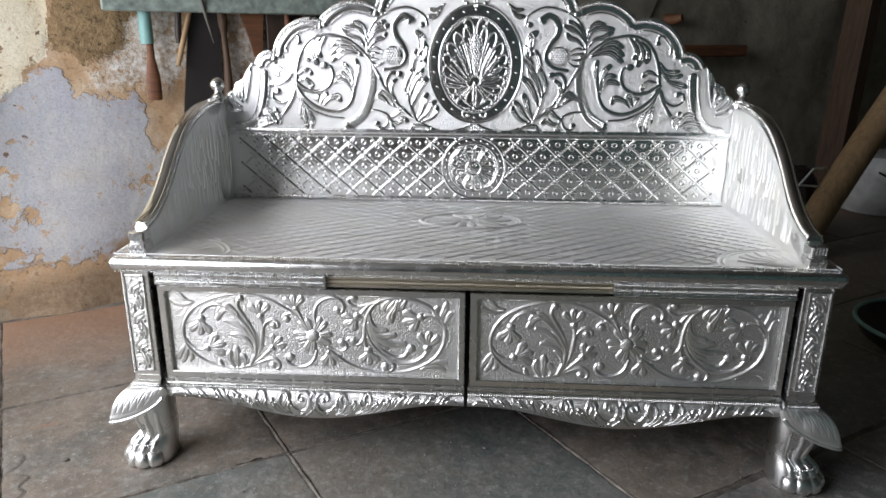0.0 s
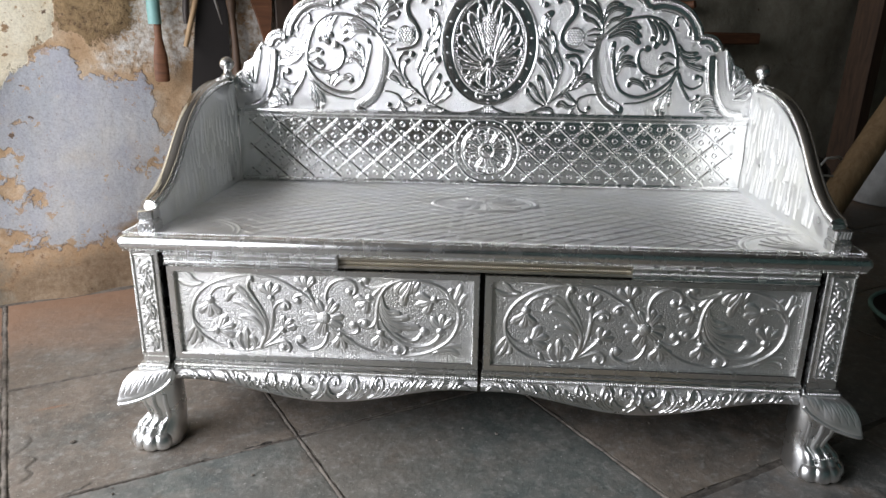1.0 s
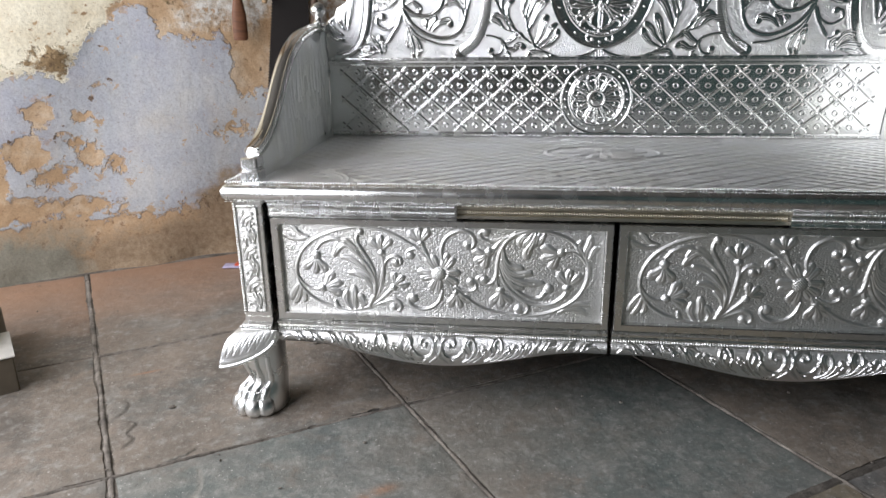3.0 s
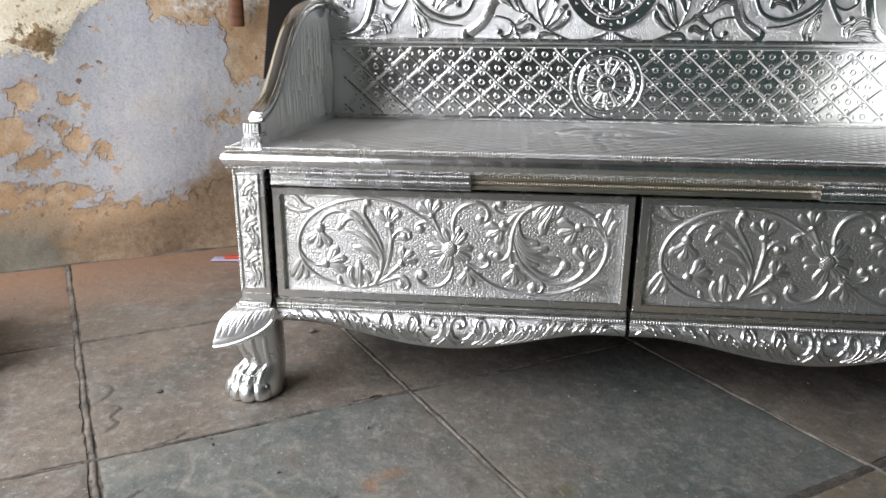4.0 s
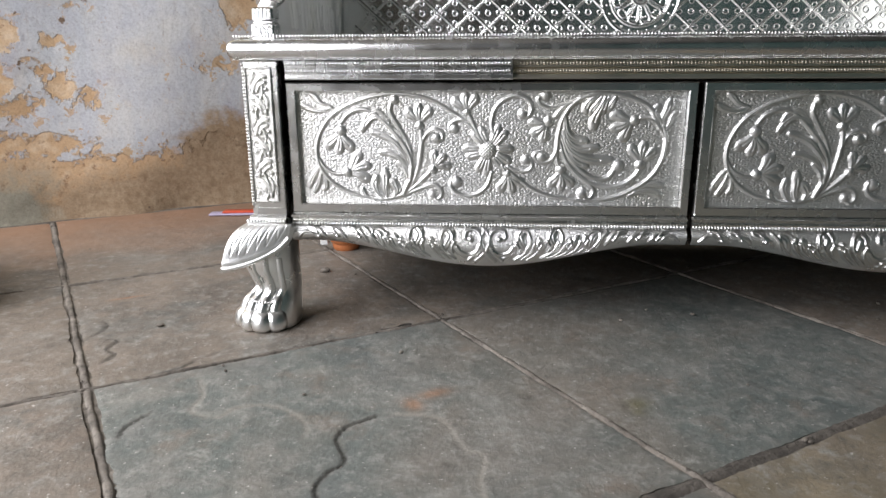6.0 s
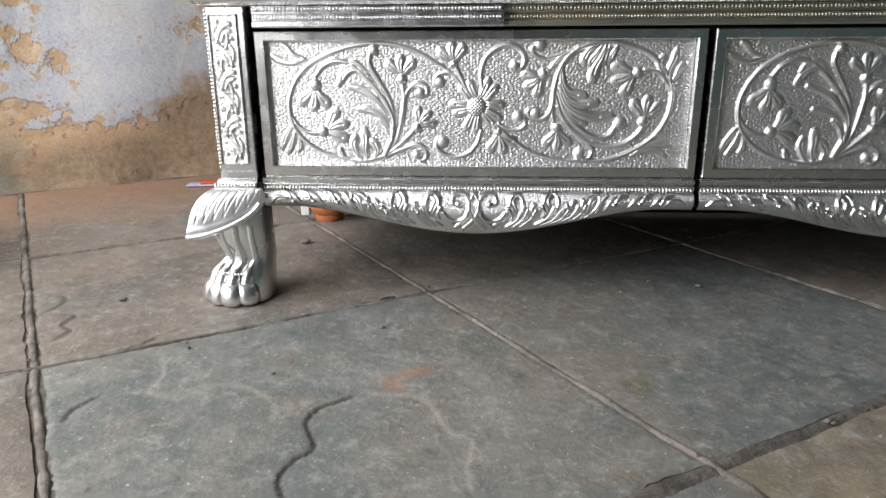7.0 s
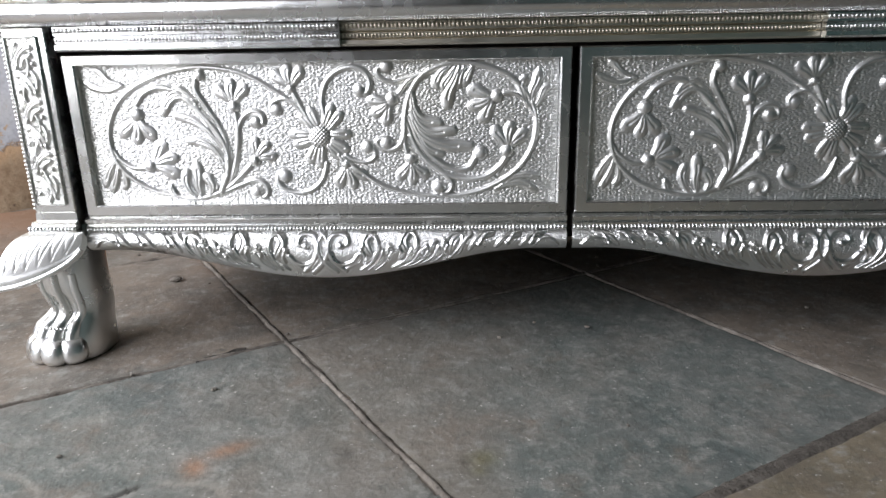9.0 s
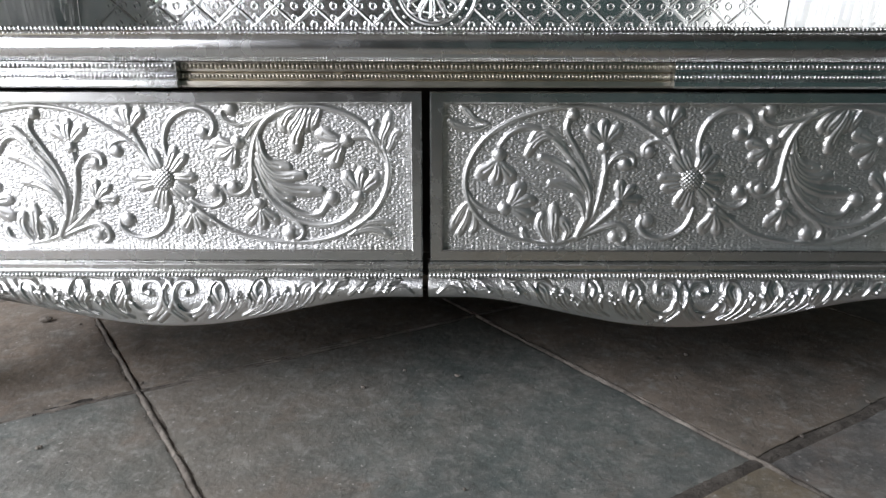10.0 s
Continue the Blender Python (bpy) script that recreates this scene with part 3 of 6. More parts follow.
def sheet(name, rel, o, ex, ez, n, keep=None):
    """The relief as a mesh: origin, two edges and the way that it swells."""
    x, z = np.meshgrid(rel.X, rel.Z)
    o, ex, ez, n = (np.array(tuple(a), float) for a in (o, ex, ez, n))
    v = o + x[..., None] * ex + z[..., None] * ez + rel.out[..., None] * n
    i = np.arange(rel.nx * rel.nz).reshape(rel.nz, rel.nx)
    q = np.stack([i[:-1, :-1], i[:-1, 1:], i[1:, 1:], i[1:, :-1]], -1)
    if keep is not None:
        k = keep[:-1, :-1] & keep[:-1, 1:] & keep[1:, 1:] & keep[1:, :-1]
        q = q[k]
    else:
        q = q.reshape(-1, 4)
    used, back = np.unique(q, return_inverse=True)
    me = mesh_of(name, v.reshape(-1, 3)[used], back.reshape(-1, 4))
    g = (np.clip(1 - rel.H / 0.0022, 0, 1) * (1 - rel.plain)).ravel()[used]
    me.attributes.new("ground", "FLOAT", "POINT").data.foreach_set("value", g.astype(np.float32))
    return me


def inside_poly(px, pz, x, z):
    res = np.zeros(x.shape, bool)
    j = len(px) - 1
    for i in range(len(px)):
        cross = (pz[i] > z) != (pz[j] > z)
        with np.errstate(divide="ignore", invalid="ignore"):
            t = (px[j] - px[i]) * (z - pz[i]) / (pz[j] - pz[i] + 1e-12) + px[i]
        res ^= cross & (x < t)
        j = i
    return res


# ---- the room ----
def wall_axis(a, b, c, d, fine, coarse):
    return np.concatenate([np.arange(a, b, coarse), np.arange(b, c, fine), np.arange(c, d + coarse * 0.5, coarse)])


def long_wall():
    us = wall_axis(U_LEFT - 0.2, -0.45, 1.25, U_RIGHT + 0.2, 0.012, 0.06)
    zs = wall_axis(-0.05, -0.04, 1.2, HIGH, 0.012, 0.06)
    u, z = np.meshgrid(us, zs)
    blob = lambda a, b, ra, rb: (1 - np.sqrt(((u - a) / ra) ** 2 + ((z - b) / rb) ** 2)) * min(ra, rb)
    # edge of the blue paint, then the cream plaster and the mud repair above it
    paint_top = np.interp(u, [-1.4, -0.1, 0.08, 0.206, 0.232, 0.314, 0.439, 0.487, 0.52, 0.7, 1.1], [0.62, 0.70, 0.80, 0.85, 0.795, 0.754, 0.74, 0.668, 0.56, 0.62, 0.75])
    bare = z - paint_top
    for a, b, ra, rb in ((0.434, 0.447, 0.05, 0.022), (0.058, 0.352, 0.028, 0.026), (-0.145, 0.535, 0.036, 0.03), (-0.02, 0.51, 0.024, 0.024),
                         (-0.06, 0.43, 0.05, 0.03), (-0.02, 0.385, 0.03, 0.05), (-0.20, 0.40, 0.06, 0.06), (-0.13, 0.325, 0.07, 0.035),
                         (-0.06, 0.215, 0.09, 0.035), (0.262, 0.185, 0.05, 0.02), (0.43, 0.20, 0.04, 0.03), (0.04, 0.60, 0.015, 0.012),
                         (0.497, 0.60, 0.03, 0.05), (-0.35, 0.35, 0.10, 0.12), (-0.30, 0.22, 0.2, 0.05)):
        bare = np.maximum(bare, blob(a, b, ra, rb) * 1.4)
    bare = np.maximum(bare, 0.19 - z)
    cream = z - np.interp(u, [-1.4, -0.3, -0.12, -0.06, 0.0, 0.06, 0.12, 0.18, 0.2, 0.24], [0.55, 0.62, 0.66, 0.64, 0.70, 0.775, 0.845, 0.90, 1.02, 3.0])
    cream = np.where(u > 0.22, -0.2, cream)
    up = np.where(z > 1.0, 0, z - 1.0)
    mud = 0.125 - np.sqrt((u - 0.31) ** 2 + (up * 0.95) ** 2)
    mud = np.maximum(mud, blob(-0.07, 0.70, 0.05, 0.035))
    rub = np.minimum(np.minimum(u - 0.34, 0.60 - u), np.minimum(z - 0.80, 0.12))
    rub = np.maximum(rub, np.minimum(u - 0.72, 2.0 - u) * 0.5)
    damp = 0.105 + 0.05 * np.sin(u * 5.0) - z
    damp = np.maximum(damp, blob(0.48, 0.12, 0.22, 0.17))
    # towards the right end the wall turns a darker grey-tan
    grey_tan = np.clip((u - 1.5) * 0.3, -0.25, 0.25)
    cement = np.minimum(0.03 - (u + 0.12), 0.155 - z + 0.15 * np.minimum(0, -(u + 0.3)))
    rs = np.random.RandomState(4)
    wob = np.zeros_like(u)
    for k in range(14):
        f = rs.uniform(-1, 1, 2) * rs.choice([4, 9, 20])
        wob += np.sin(f[0] * u + f[1] * z + rs.uniform(0, 6)) * 0.016 / (1 + 0.4 * np.hypot(*f))
    out = wob + 0.004 * np.clip(cream * 60, 0, 1) - 0.003 * np.clip(bare * 80, 0, 1) + 0.010 * np.clip(mud * 30, 0, 1)
    out += 0.022 * np.clip(cement * 9, 0, 1) + 0.035 * np.exp(-z / 0.035) * (0.6 + 0.4 * np.sin(u * 17) * np.sin(u * 6.3))
    v = np.stack([u, -out, z], -1).reshape(-1, 3)
    i = np.arange(u.size).reshape(u.shape)
    q = np.stack([i[:-1, :-1], i[:-1, 1:], i[1:, 1:], i[1:, :-1]], -1).reshape(-1, 4)
    me = mesh_of("wall_long", v, q)
    for name, field in (("bare", bare), ("cream", cream), ("mud", mud), ("rubble", rub), ("damp", damp), ("grey_tan", grey_tan), ("cement", cement)):
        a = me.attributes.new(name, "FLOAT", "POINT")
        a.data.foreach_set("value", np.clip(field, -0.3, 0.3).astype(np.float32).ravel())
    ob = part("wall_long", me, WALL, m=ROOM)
    tagged(ob, "old wall with peeling blue paint over ochre plaster", "wall", kind="structure")
    core = Build().box(U_LEFT - 0.3, U_RIGHT + 0.3, 0.09, 0.28, -0.1, HIGH).mesh("masonry")
    part("masonry", core, PLASTER, ob)
    return ob


def plain_wall(name, boxes, label, mat=None):
    b = Build()
    for q in boxes:
        b.box(*q, 0.004)
    ob = part(name, b.mesh(name), mat or PLASTER, m=ROOM)
    return tagged(ob, label, "wall", kind="structure")


long_wall()
plain_wall("wall_doorway", [(U_LEFT - 0.25, U_LEFT, -DOOR_V0, 0.03, -0.05, HIGH), (U_LEFT - 0.25, U_LEFT, -V_BACK, -DOOR_V1, -0.05, HIGH),
                            (U_LEFT - 0.25, U_LEFT, -DOOR_V1, -DOOR_V0, DOOR_Z, HIGH)], "dirty plastered wall with a wide open doorway")
plain_wall("wall_behind", [(U_LEFT - 0.25, U_RIGHT + 0.25, -V_BACK - 0.25, -V_BACK - 0.003, -0.05, HIGH)], "dim wall of the workshop in dull teal paint", TEAL_WALL)
plain_wall("wall_far_end", [(U_RIGHT, U_RIGHT + 0.25, -V_BACK, 0.03, -0.05, HIGH)], "dim plastered end wall of the workshop")
ceil = part("ceiling", Build().box(U_LEFT - 0.25, U_RIGHT + 0.25, -V_BACK - 0.25, 0.28, HIGH + 0.003, HIGH + 0.2, 0.004).mesh("ceiling"), CEILING, m=ROOM)
tagged(ceil, "sooty grey plaster ceiling", "ceiling", kind="structure")
yard = part("ground", mesh_of("ground", [(-400, -400, -0.06), (400, -400, -0.06), (400, 400, -0.06), (-400, 400, -0.06)], [(0, 1, 2, 3)]), GROUND)
tagged(yard, "bare earth yard outside the doorway", "ground", kind="structure")


# ---- slate floor: a mortar bed and flags of about two feet ----
FLAKES = [  # edges where the slate has split: points, how dark, how pale, step down on the inner side
    ([(0.185, 1.765), (0.204, 1.703), (0.208, 1.663), (0.233, 1.636), (0.258, 1.623), (0.265, 1.573), (0.289, 1.549), (0.321, 1.543), (0.346, 1.540)], 1.0, 0.15, 0.0016),
    ([(0.346, 1.540), (0.360, 1.551), (0.390, 1.572), (0.407, 1.600), (0.401, 1.644), (0.400, 1.674), (0.411, 1.695), (0.383, 1.736), (0.365, 1.780)], 0.15, 0.75, 0.0006),
    ([(0.136, 1.304), (0.132, 1.369), (0.110, 1.410), (0.141, 1.442), (0.168, 1.429), (0.206, 1.441), (0.234, 1.482), (0.240, 1.524), (0.223, 1.559)], 0.25, 0.7, 0.0007),
    ([(0.016, 1.445), (0.026, 1.414), (0.064, 1.385)], 0.9, 0.1, 0.0014),
    ([(0.045, 1.579), (0.036, 1.601)], 1.0, 0.1, 0.0014),
    ([(0.070, 1.266), (0.090, 1.260), (0.118, 1.252), (0.148, 1.234)], 0.9, 0.1, 0.0012),
    ([(-0.005, 1.05), (0.012, 1.03), (0.022, 1.00), (0.010, 0.98)], 0.7, 0.3, 0.002),
    ([(0.000, 1.18), (0.024, 1.15), (0.016, 1.12), (0.034, 1.09), (0.008, 1.07)], 0.8, 0.3, 0.002),
    ([(0.150, 1.235), (0.21, 1.215), (0.26, 1.222), (0.30, 1.205)], 0.2, 0.4, 0.0012),
    ([(0.645, 1.690), (0.655, 1.672), (0.664, 1.676)], 0.6, 0.1, 0.001)]
SPOTS = [  # stains: place, radii, layer, strength
    (0.390, 1.537, 0.014, 0.018, "rust", 0.8), (0.430, 1.523, 0.026, 0.012, "rust", 0.75), (0.669, 1.683, 0.016, 0.014, "moss", 0.8),
    (0.543, 1.600, 0.010, 0.012, "crack", 0.55), (0.364, 1.691, 0.007, 0.009, "crack", 0.6), (0.645, 1.525, 0.025, 0.03, "flake", 0.3),
    (0.299, 1.368, 0.030, 0.012, "flake", 0.4), (0.655, 1.700, 0.009, 0.008, "moss", 0.6), (0.064, 0.862, 0.030, 0.005, "rust", 0.9), (0.050, 1.330, 0.05, 0.02, "flake", 0.3)]


def rough_row(rs, n, amp):
    """A broken edge: slow bends, chips and fine grit, nought at both ends."""
    t = np.linspace(0, 1, n + 1)
    w = np.interp(t, np.linspace(0, 1, 9), rs.normal(0, 0.5, 9))
    for k, a in ((28, 0.55), (70, 0.5)):
        if n >= k:
            w += np.interp(t, np.sort(np.concatenate([[0, 1], rs.uniform(0, 1, k)])), rs.normal(0, a, k + 2))
    if n > 60:
        w += np.abs(rs.normal(0, 0.18, n + 1))
    return w * amp * np.clip(np.minimum(t, 1 - t) * 14, 0, 1)


def flag(rs, cs, gaps, step, amp, lift):
    """One flag: a patch between four broken edges, with split layers and a worn rim."""
    cs = [np.array(c) for c in cs]
    cen = sum(cs) / 4
    inner = []
    for k in range(4):
        d0 = cs[(k + 1) % 4] - cs[k]
        d1 = cs[k - 1] - cs[k]
        inner.append(cs[k] + d0 / np.linalg.norm(d0) * gaps[k - 1] + d1 / np.linalg.norm(d1) * gaps[k])
    cs = inner
    nu = max(4, int(np.linalg.norm(cs[1] - cs[0]) / step))
    nv = max(4, int(np.linalg.norm(cs[3] - cs[0]) / step))

    def side(a, b, n):
        t = np.linspace(0, 1, n + 1)[:, None]
        d = (b - a) / np.linalg.norm(b - a)
        return a + (b - a) * t + np.array((-d[1], d[0])) * rough_row(rs, n, amp)[:, None]

    s0, s1, s2, s3 = side(cs[0], cs[1], nu), side(cs[1], cs[2], nv), side(cs[2], cs[3], nu)[::-1], side(cs[3], cs[0], nv)[::-1]
    s = np.linspace(0, 1, nu + 1)[None, :, None]
    t = np.linspace(0, 1, nv + 1)[:, None, None]
    p = (1 - t) * s0[None] + t * s2[None] + (1 - s) * s3[:, None] + s * s1[:, None]
    p = p - ((1 - s) * (1 - t) * cs[0] + s * (1 - t) * cs[1] + s * t * cs[2] + (1 - s) * t * cs[3])
    iu, iv = np.meshgrid(np.arange(nu + 1), np.arange(nv + 1))
    rim = np.minimum(np.minimum(iu, nu - iu), np.minimum(iv, nv - iv)) * step
    tx, ty = rs.uniform(-0.003, 0.003, 2)
    z = lift + tx * (p[..., 0] - cen[0]) + ty * (p[..., 1] - cen[1])
    if step < 0.02:
        z = z - 0.0010 * np.exp(-(rim / 0.003) ** 2) - 0.0006 * np.exp(-(rim / 0.02) ** 2)
        for f, a in ((9, 0.0006), (23, 0.0004), (61, 0.00015)):
            ph = rs.uniform(0, 6, 4)
            z = z + a * np.sin(f * p[..., 0] + ph[0] + 2 * np.sin(f * 0.6 * p[..., 1] + ph[1])) * np.sin(f * p[..., 1] + ph[2])
    layers = {k: np.zeros(z.shape) for k in ("crack", "flake", "rust", "moss")}
    if step < 0.004:
        grit = np.random.RandomState(5).uniform(0.4, 1.0, z.shape)
        for pts, dark, pale, drop in FLAKES:
            line = smooth_line(pts, 0.002)
            line = line + np.random.RandomState(len(line)).normal(0, 0.0009, line.shape)
            near = (p[..., 0] > line[:, 0].min() - 0.05) & (p[..., 0] < line[:, 0].max() + 0.05) & (p[..., 1] > line[:, 1].min() - 0.05) & (p[..., 1] < line[:, 1].max() + 0.05)
            if not near.any():
                continue
            q = p[near]
            dist = np.linalg.norm(q[:, None] - line[None], axis=2)
            k = dist.argmin(1)
            d = dist.min(1)
            run = np.gradient(line, axis=0)
            off = q - line[k]
            below = (run[k, 0] * off[:, 1] - run[k, 1] * off[:, 0]) > 0
            ends = np.clip(np.minimum(k, len(line) - 1 - k) / 8.0, 0.15, 1)
            z[near] -= ends * drop * (below * np.exp(-d / 0.018) + 0.9 * np.exp(-(d / 0.0026) ** 2))
            layers["crack"][near] = np.maximum(layers["crack"][near], dark * ends * np.exp(-(d / 0.0030) ** 2))
            layers["flake"][near] = np.maximum(layers["flake"][near], pale * ends * np.exp(-(d / 0.0050) ** 2) * grit[near])
        for u, v, ru, rv, layer, k in SPOTS:
            layers[layer] = np.maximum(layers[layer], k * np.exp(-((p[..., 0] - u) / ru) ** 2 - ((p[..., 1] - v) / rv) ** 2) * (0.5 + 0.5 * grit))
    top = np.stack([p[..., 0], -p[..., 1], z], -1).reshape(-1, 3)
    i = np.arange(top.shape[0]).reshape(nv + 1, nu + 1)
    faces = np.stack([i[1:, :-1], i[1:, 1:], i[:-1, 1:], i[:-1, :-1]], -1).reshape(-1, 4)
    edge = np.concatenate([i[0, :-1], i[:-1, -1], i[-1, :0:-1], i[:0:-1, 0]])
    # the sides stand on points of their own, so that the top keeps its flat shading
    foot = np.vstack([top[edge], top[edge] + np.array((0, 0, -0.012))])
    e = len(edge)
    high, low = np.arange(e) + len(top), np.arange(e) + len(top) + e
    rim_faces = np.stack([high, np.roll(high, -1), np.roll(low, -1), low], -1)
    me = mesh_of("slate_flag", np.vstack([top, foot]), np.vstack([faces, rim_faces]))
    if step < 0.004:
        for k, a in layers.items():
            val = np.concatenate([a.ravel(), np.zeros(len(foot))]).astype(np.float32)
            me.attributes.new(k, "FLOAT", "POINT").data.foreach_set("value", val)
    return me


def floor():
    bed = Build().box(U_LEFT - 0.2, U_RIGHT + 0.2, -V_BACK - 0.2, 0.2, -0.05, -0.0036, 0.001).mesh("floor")
    base = part("floor", bed, MORTAR, m=ROOM)
    tagged(base, "worn grey-green slate flagstone floor with mortar joints", "floor", kind="structure")
    joints_u = [-1.25, -0.63, -0.012, 0.580, 1.172, 1.78, 2.38, 2.99, 3.58, 4.20, 4.80, 5.40, 6.0]
    joints_v = [0.04, 0.715, 1.268, 1.854, 2.45, 3.06, 3.66, 4.26, 4.62]
    rs = np.random.RandomState(11)

    def corner(i, j):
        tilt = {2: 0.058, 3: 0.062, 4: 0.035}.get(i, 0.0)
        return joints_u[i] + tilt * (joints_v[j] - 1.35), joints_v[j]

    for i in range(len(joints_u) - 1):
        for j in range(len(joints_v) - 1):
            near = -1 < joints_u[i] < 2.0 and joints_v[j] < 2.6
            step = 0.0027 if (i, j) == (2, 2) else 0.0039 if (i, j) in ((3, 2), (2, 1)) else 0.010 if near else 0.12
            cs = [corner(i, j), corner(i + 1, j), corner(i + 1, j + 1), corner(i, j + 1)]
            gaps = [0.0085 if j == 3 else 0.005, 0.0095 if i == 1 else 0.0055, 0.0085 if j == 2 else 0.005, 0.0085 if i == 2 else 0.0055]
            me = flag(rs, cs, gaps, step, 0.0022 if near else 0.004, rs.uniform(-0.0012, 0.0008))
            stone = SLATE if (j >= 2 and i in (2, 3, 6, 9)) else BROWN_SLATE if (j <= 1 or (i + j) % 3 == 0) else GREY_SLATE
            if (i, j) == (3, 3):
                stone = OCHRE_SLATE
            part("slate_flag", me, stone, base)
    return base


floor_base = floor()


# dirt-filled cracks and dusty flaking edges in the flags
def crack(pts, width, mat, name, label, lift=0.0009):
    path = smooth_line(pts, 0.004)
    rs = np.random.RandomState(len(path))
    rings = []
    n = len(path)
    for i, (u, v) in enumerate(path):
        d = path[min(i + 1, n - 1)] - path[max(i - 1, 0)]
        d /= np.linalg.norm(d)
        jig = rs.uniform(-0.0012, 0.0012)
        w = width * rs.uniform(0.35, 1.0) * min(1, 0.25 + i / 4, 0.25 + (n - 1 - i) / 4)
        l, r = (u - d[1] * (w + jig), v + d[0] * (w + jig)), (u + d[1] * (w - jig), v - d[0] * (w - jig))
        rings.append([(l[0], -l[1], -0.0025), (u, -v, lift), (r[0], -r[1], -0.0025)])
    me = Build().rings(rings, closed=False, cap0=False, cap1=False).mesh(name)
    return part(name, me, mat, floor_base, label)


crack([(0.440, 1.272), (0.462, 1.264), (0.480, 1.266), (0.500, 1.258), (0.515, 1.262)], 0.0080, DIRT, "crack", "dark hole in the joint", 0.0004)


def joint_fill(v, u0, u1, half):
    """Dark crumbled filling of the widest joint, highest along its middle."""
    rs = np.random.RandomState(21)
    n, k = int((u1 - u0) / 0.004), 9
    u = np.linspace(u0, u1, n)[:, None]
    t = np.linspace(-1, 1, k)[None, :]
    slow = np.interp(u[:, 0], np.linspace(u0, u1, 70), rs.normal(0, 0.0006, 70))[:, None]
    z = -0.0008 + slow + rs.uniform(-0.0003, 0.0003, (n, k)) - 0.0030 * np.clip(np.abs(t + 0.15) - 0.25, 0, 1)
    vv = v + half * t + rs.uniform(-0.0012, 0.0012, (n, k))
    pts = np.stack([np.broadcast_to(u, (n, k)), -vv, z], -1).reshape(-1, 3)
    i = np.arange(n * k).reshape(n, k)
    q = np.stack([i[:-1, :-1], i[:-1, 1:], i[1:, 1:], i[1:, :-1]], -1).reshape(-1, 4)[:, ::-1]
    part("joint_fill", mesh_of("joint_fill", pts, q), CRUMBS, floor_base, "dark crumbled dirt in the joint")


joint_fill(1.854, -0.62, 2.35, 0.0100)


def joint_ridge(a, b, half, seed):
    """Pale mortar trowelled proud along a joint, broken away here and there."""
    a, b = np.array(a), np.array(b)
    run = np.linalg.norm(b - a)
    d = (b - a) / run
    rs = np.random.RandomState(seed)
    n, k = int(run / 0.004), 7
    t = np.linspace(-1, 1, k)[None, :]
    slow = lambda count, amp: np.interp(np.linspace(0, 1, n), np.linspace(0, 1, count), rs.normal(0, amp, count))[:, None]
    top = 0.0004 + slow(int(run * 40), 0.0009) + rs.uniform(-0.0003, 0.0003, (n, k))
    z = top - 0.0055 * np.abs(t) ** 3
    across = half * t * (1 + slow(int(run * 60), 0.16)) + slow(int(run * 30), 0.0008)
    along = np.linspace(0, run, n)[:, None]
    u, v = a[0] + d[0] * along - d[1] * across, a[1] + d[1] * along + d[0] * across
    pts = np.stack([u, -v, z], -1).reshape(-1, 3)
    i = np.arange(n * k).reshape(n, k)
    q = np.stack([i[:-1, :-1], i[1:, :-1], i[1:, 1:], i[:-1, 1:]], -1).reshape(-1, 4)
    part("joint_ridge", mesh_of("joint_ridge", pts, q), MORTAR, floor_base, "pale mortar ridge in the joint")


for k, (u, tilt, half) in enumerate(((-0.63, 0.0, 0.0046), (-0.012, 0.058, 0.0068), (0.580, 0.062, 0.0050), (1.172, 0.035, 0.0046), (1.78, 0.0, 0.0046))):
    joint_ridge((u + tilt * (0.04 - 1.35), 0.04), (u + tilt * (2.45 - 1.35), 2.45), half, 40 + k)
for k, v in enumerate((0.715, 1.268)):
    joint_ridge((-1.2, v), (2.4, v), 0.0042, 50 + k)


# ---- the silver bench ----
bench = thing("bench", "silver-clad ceremonial bench with embossed scrollwork and claw feet on slate floor", "bench")
SEAT_Z, BACK_Y, HALF = 0.503, 1.938, 0.70


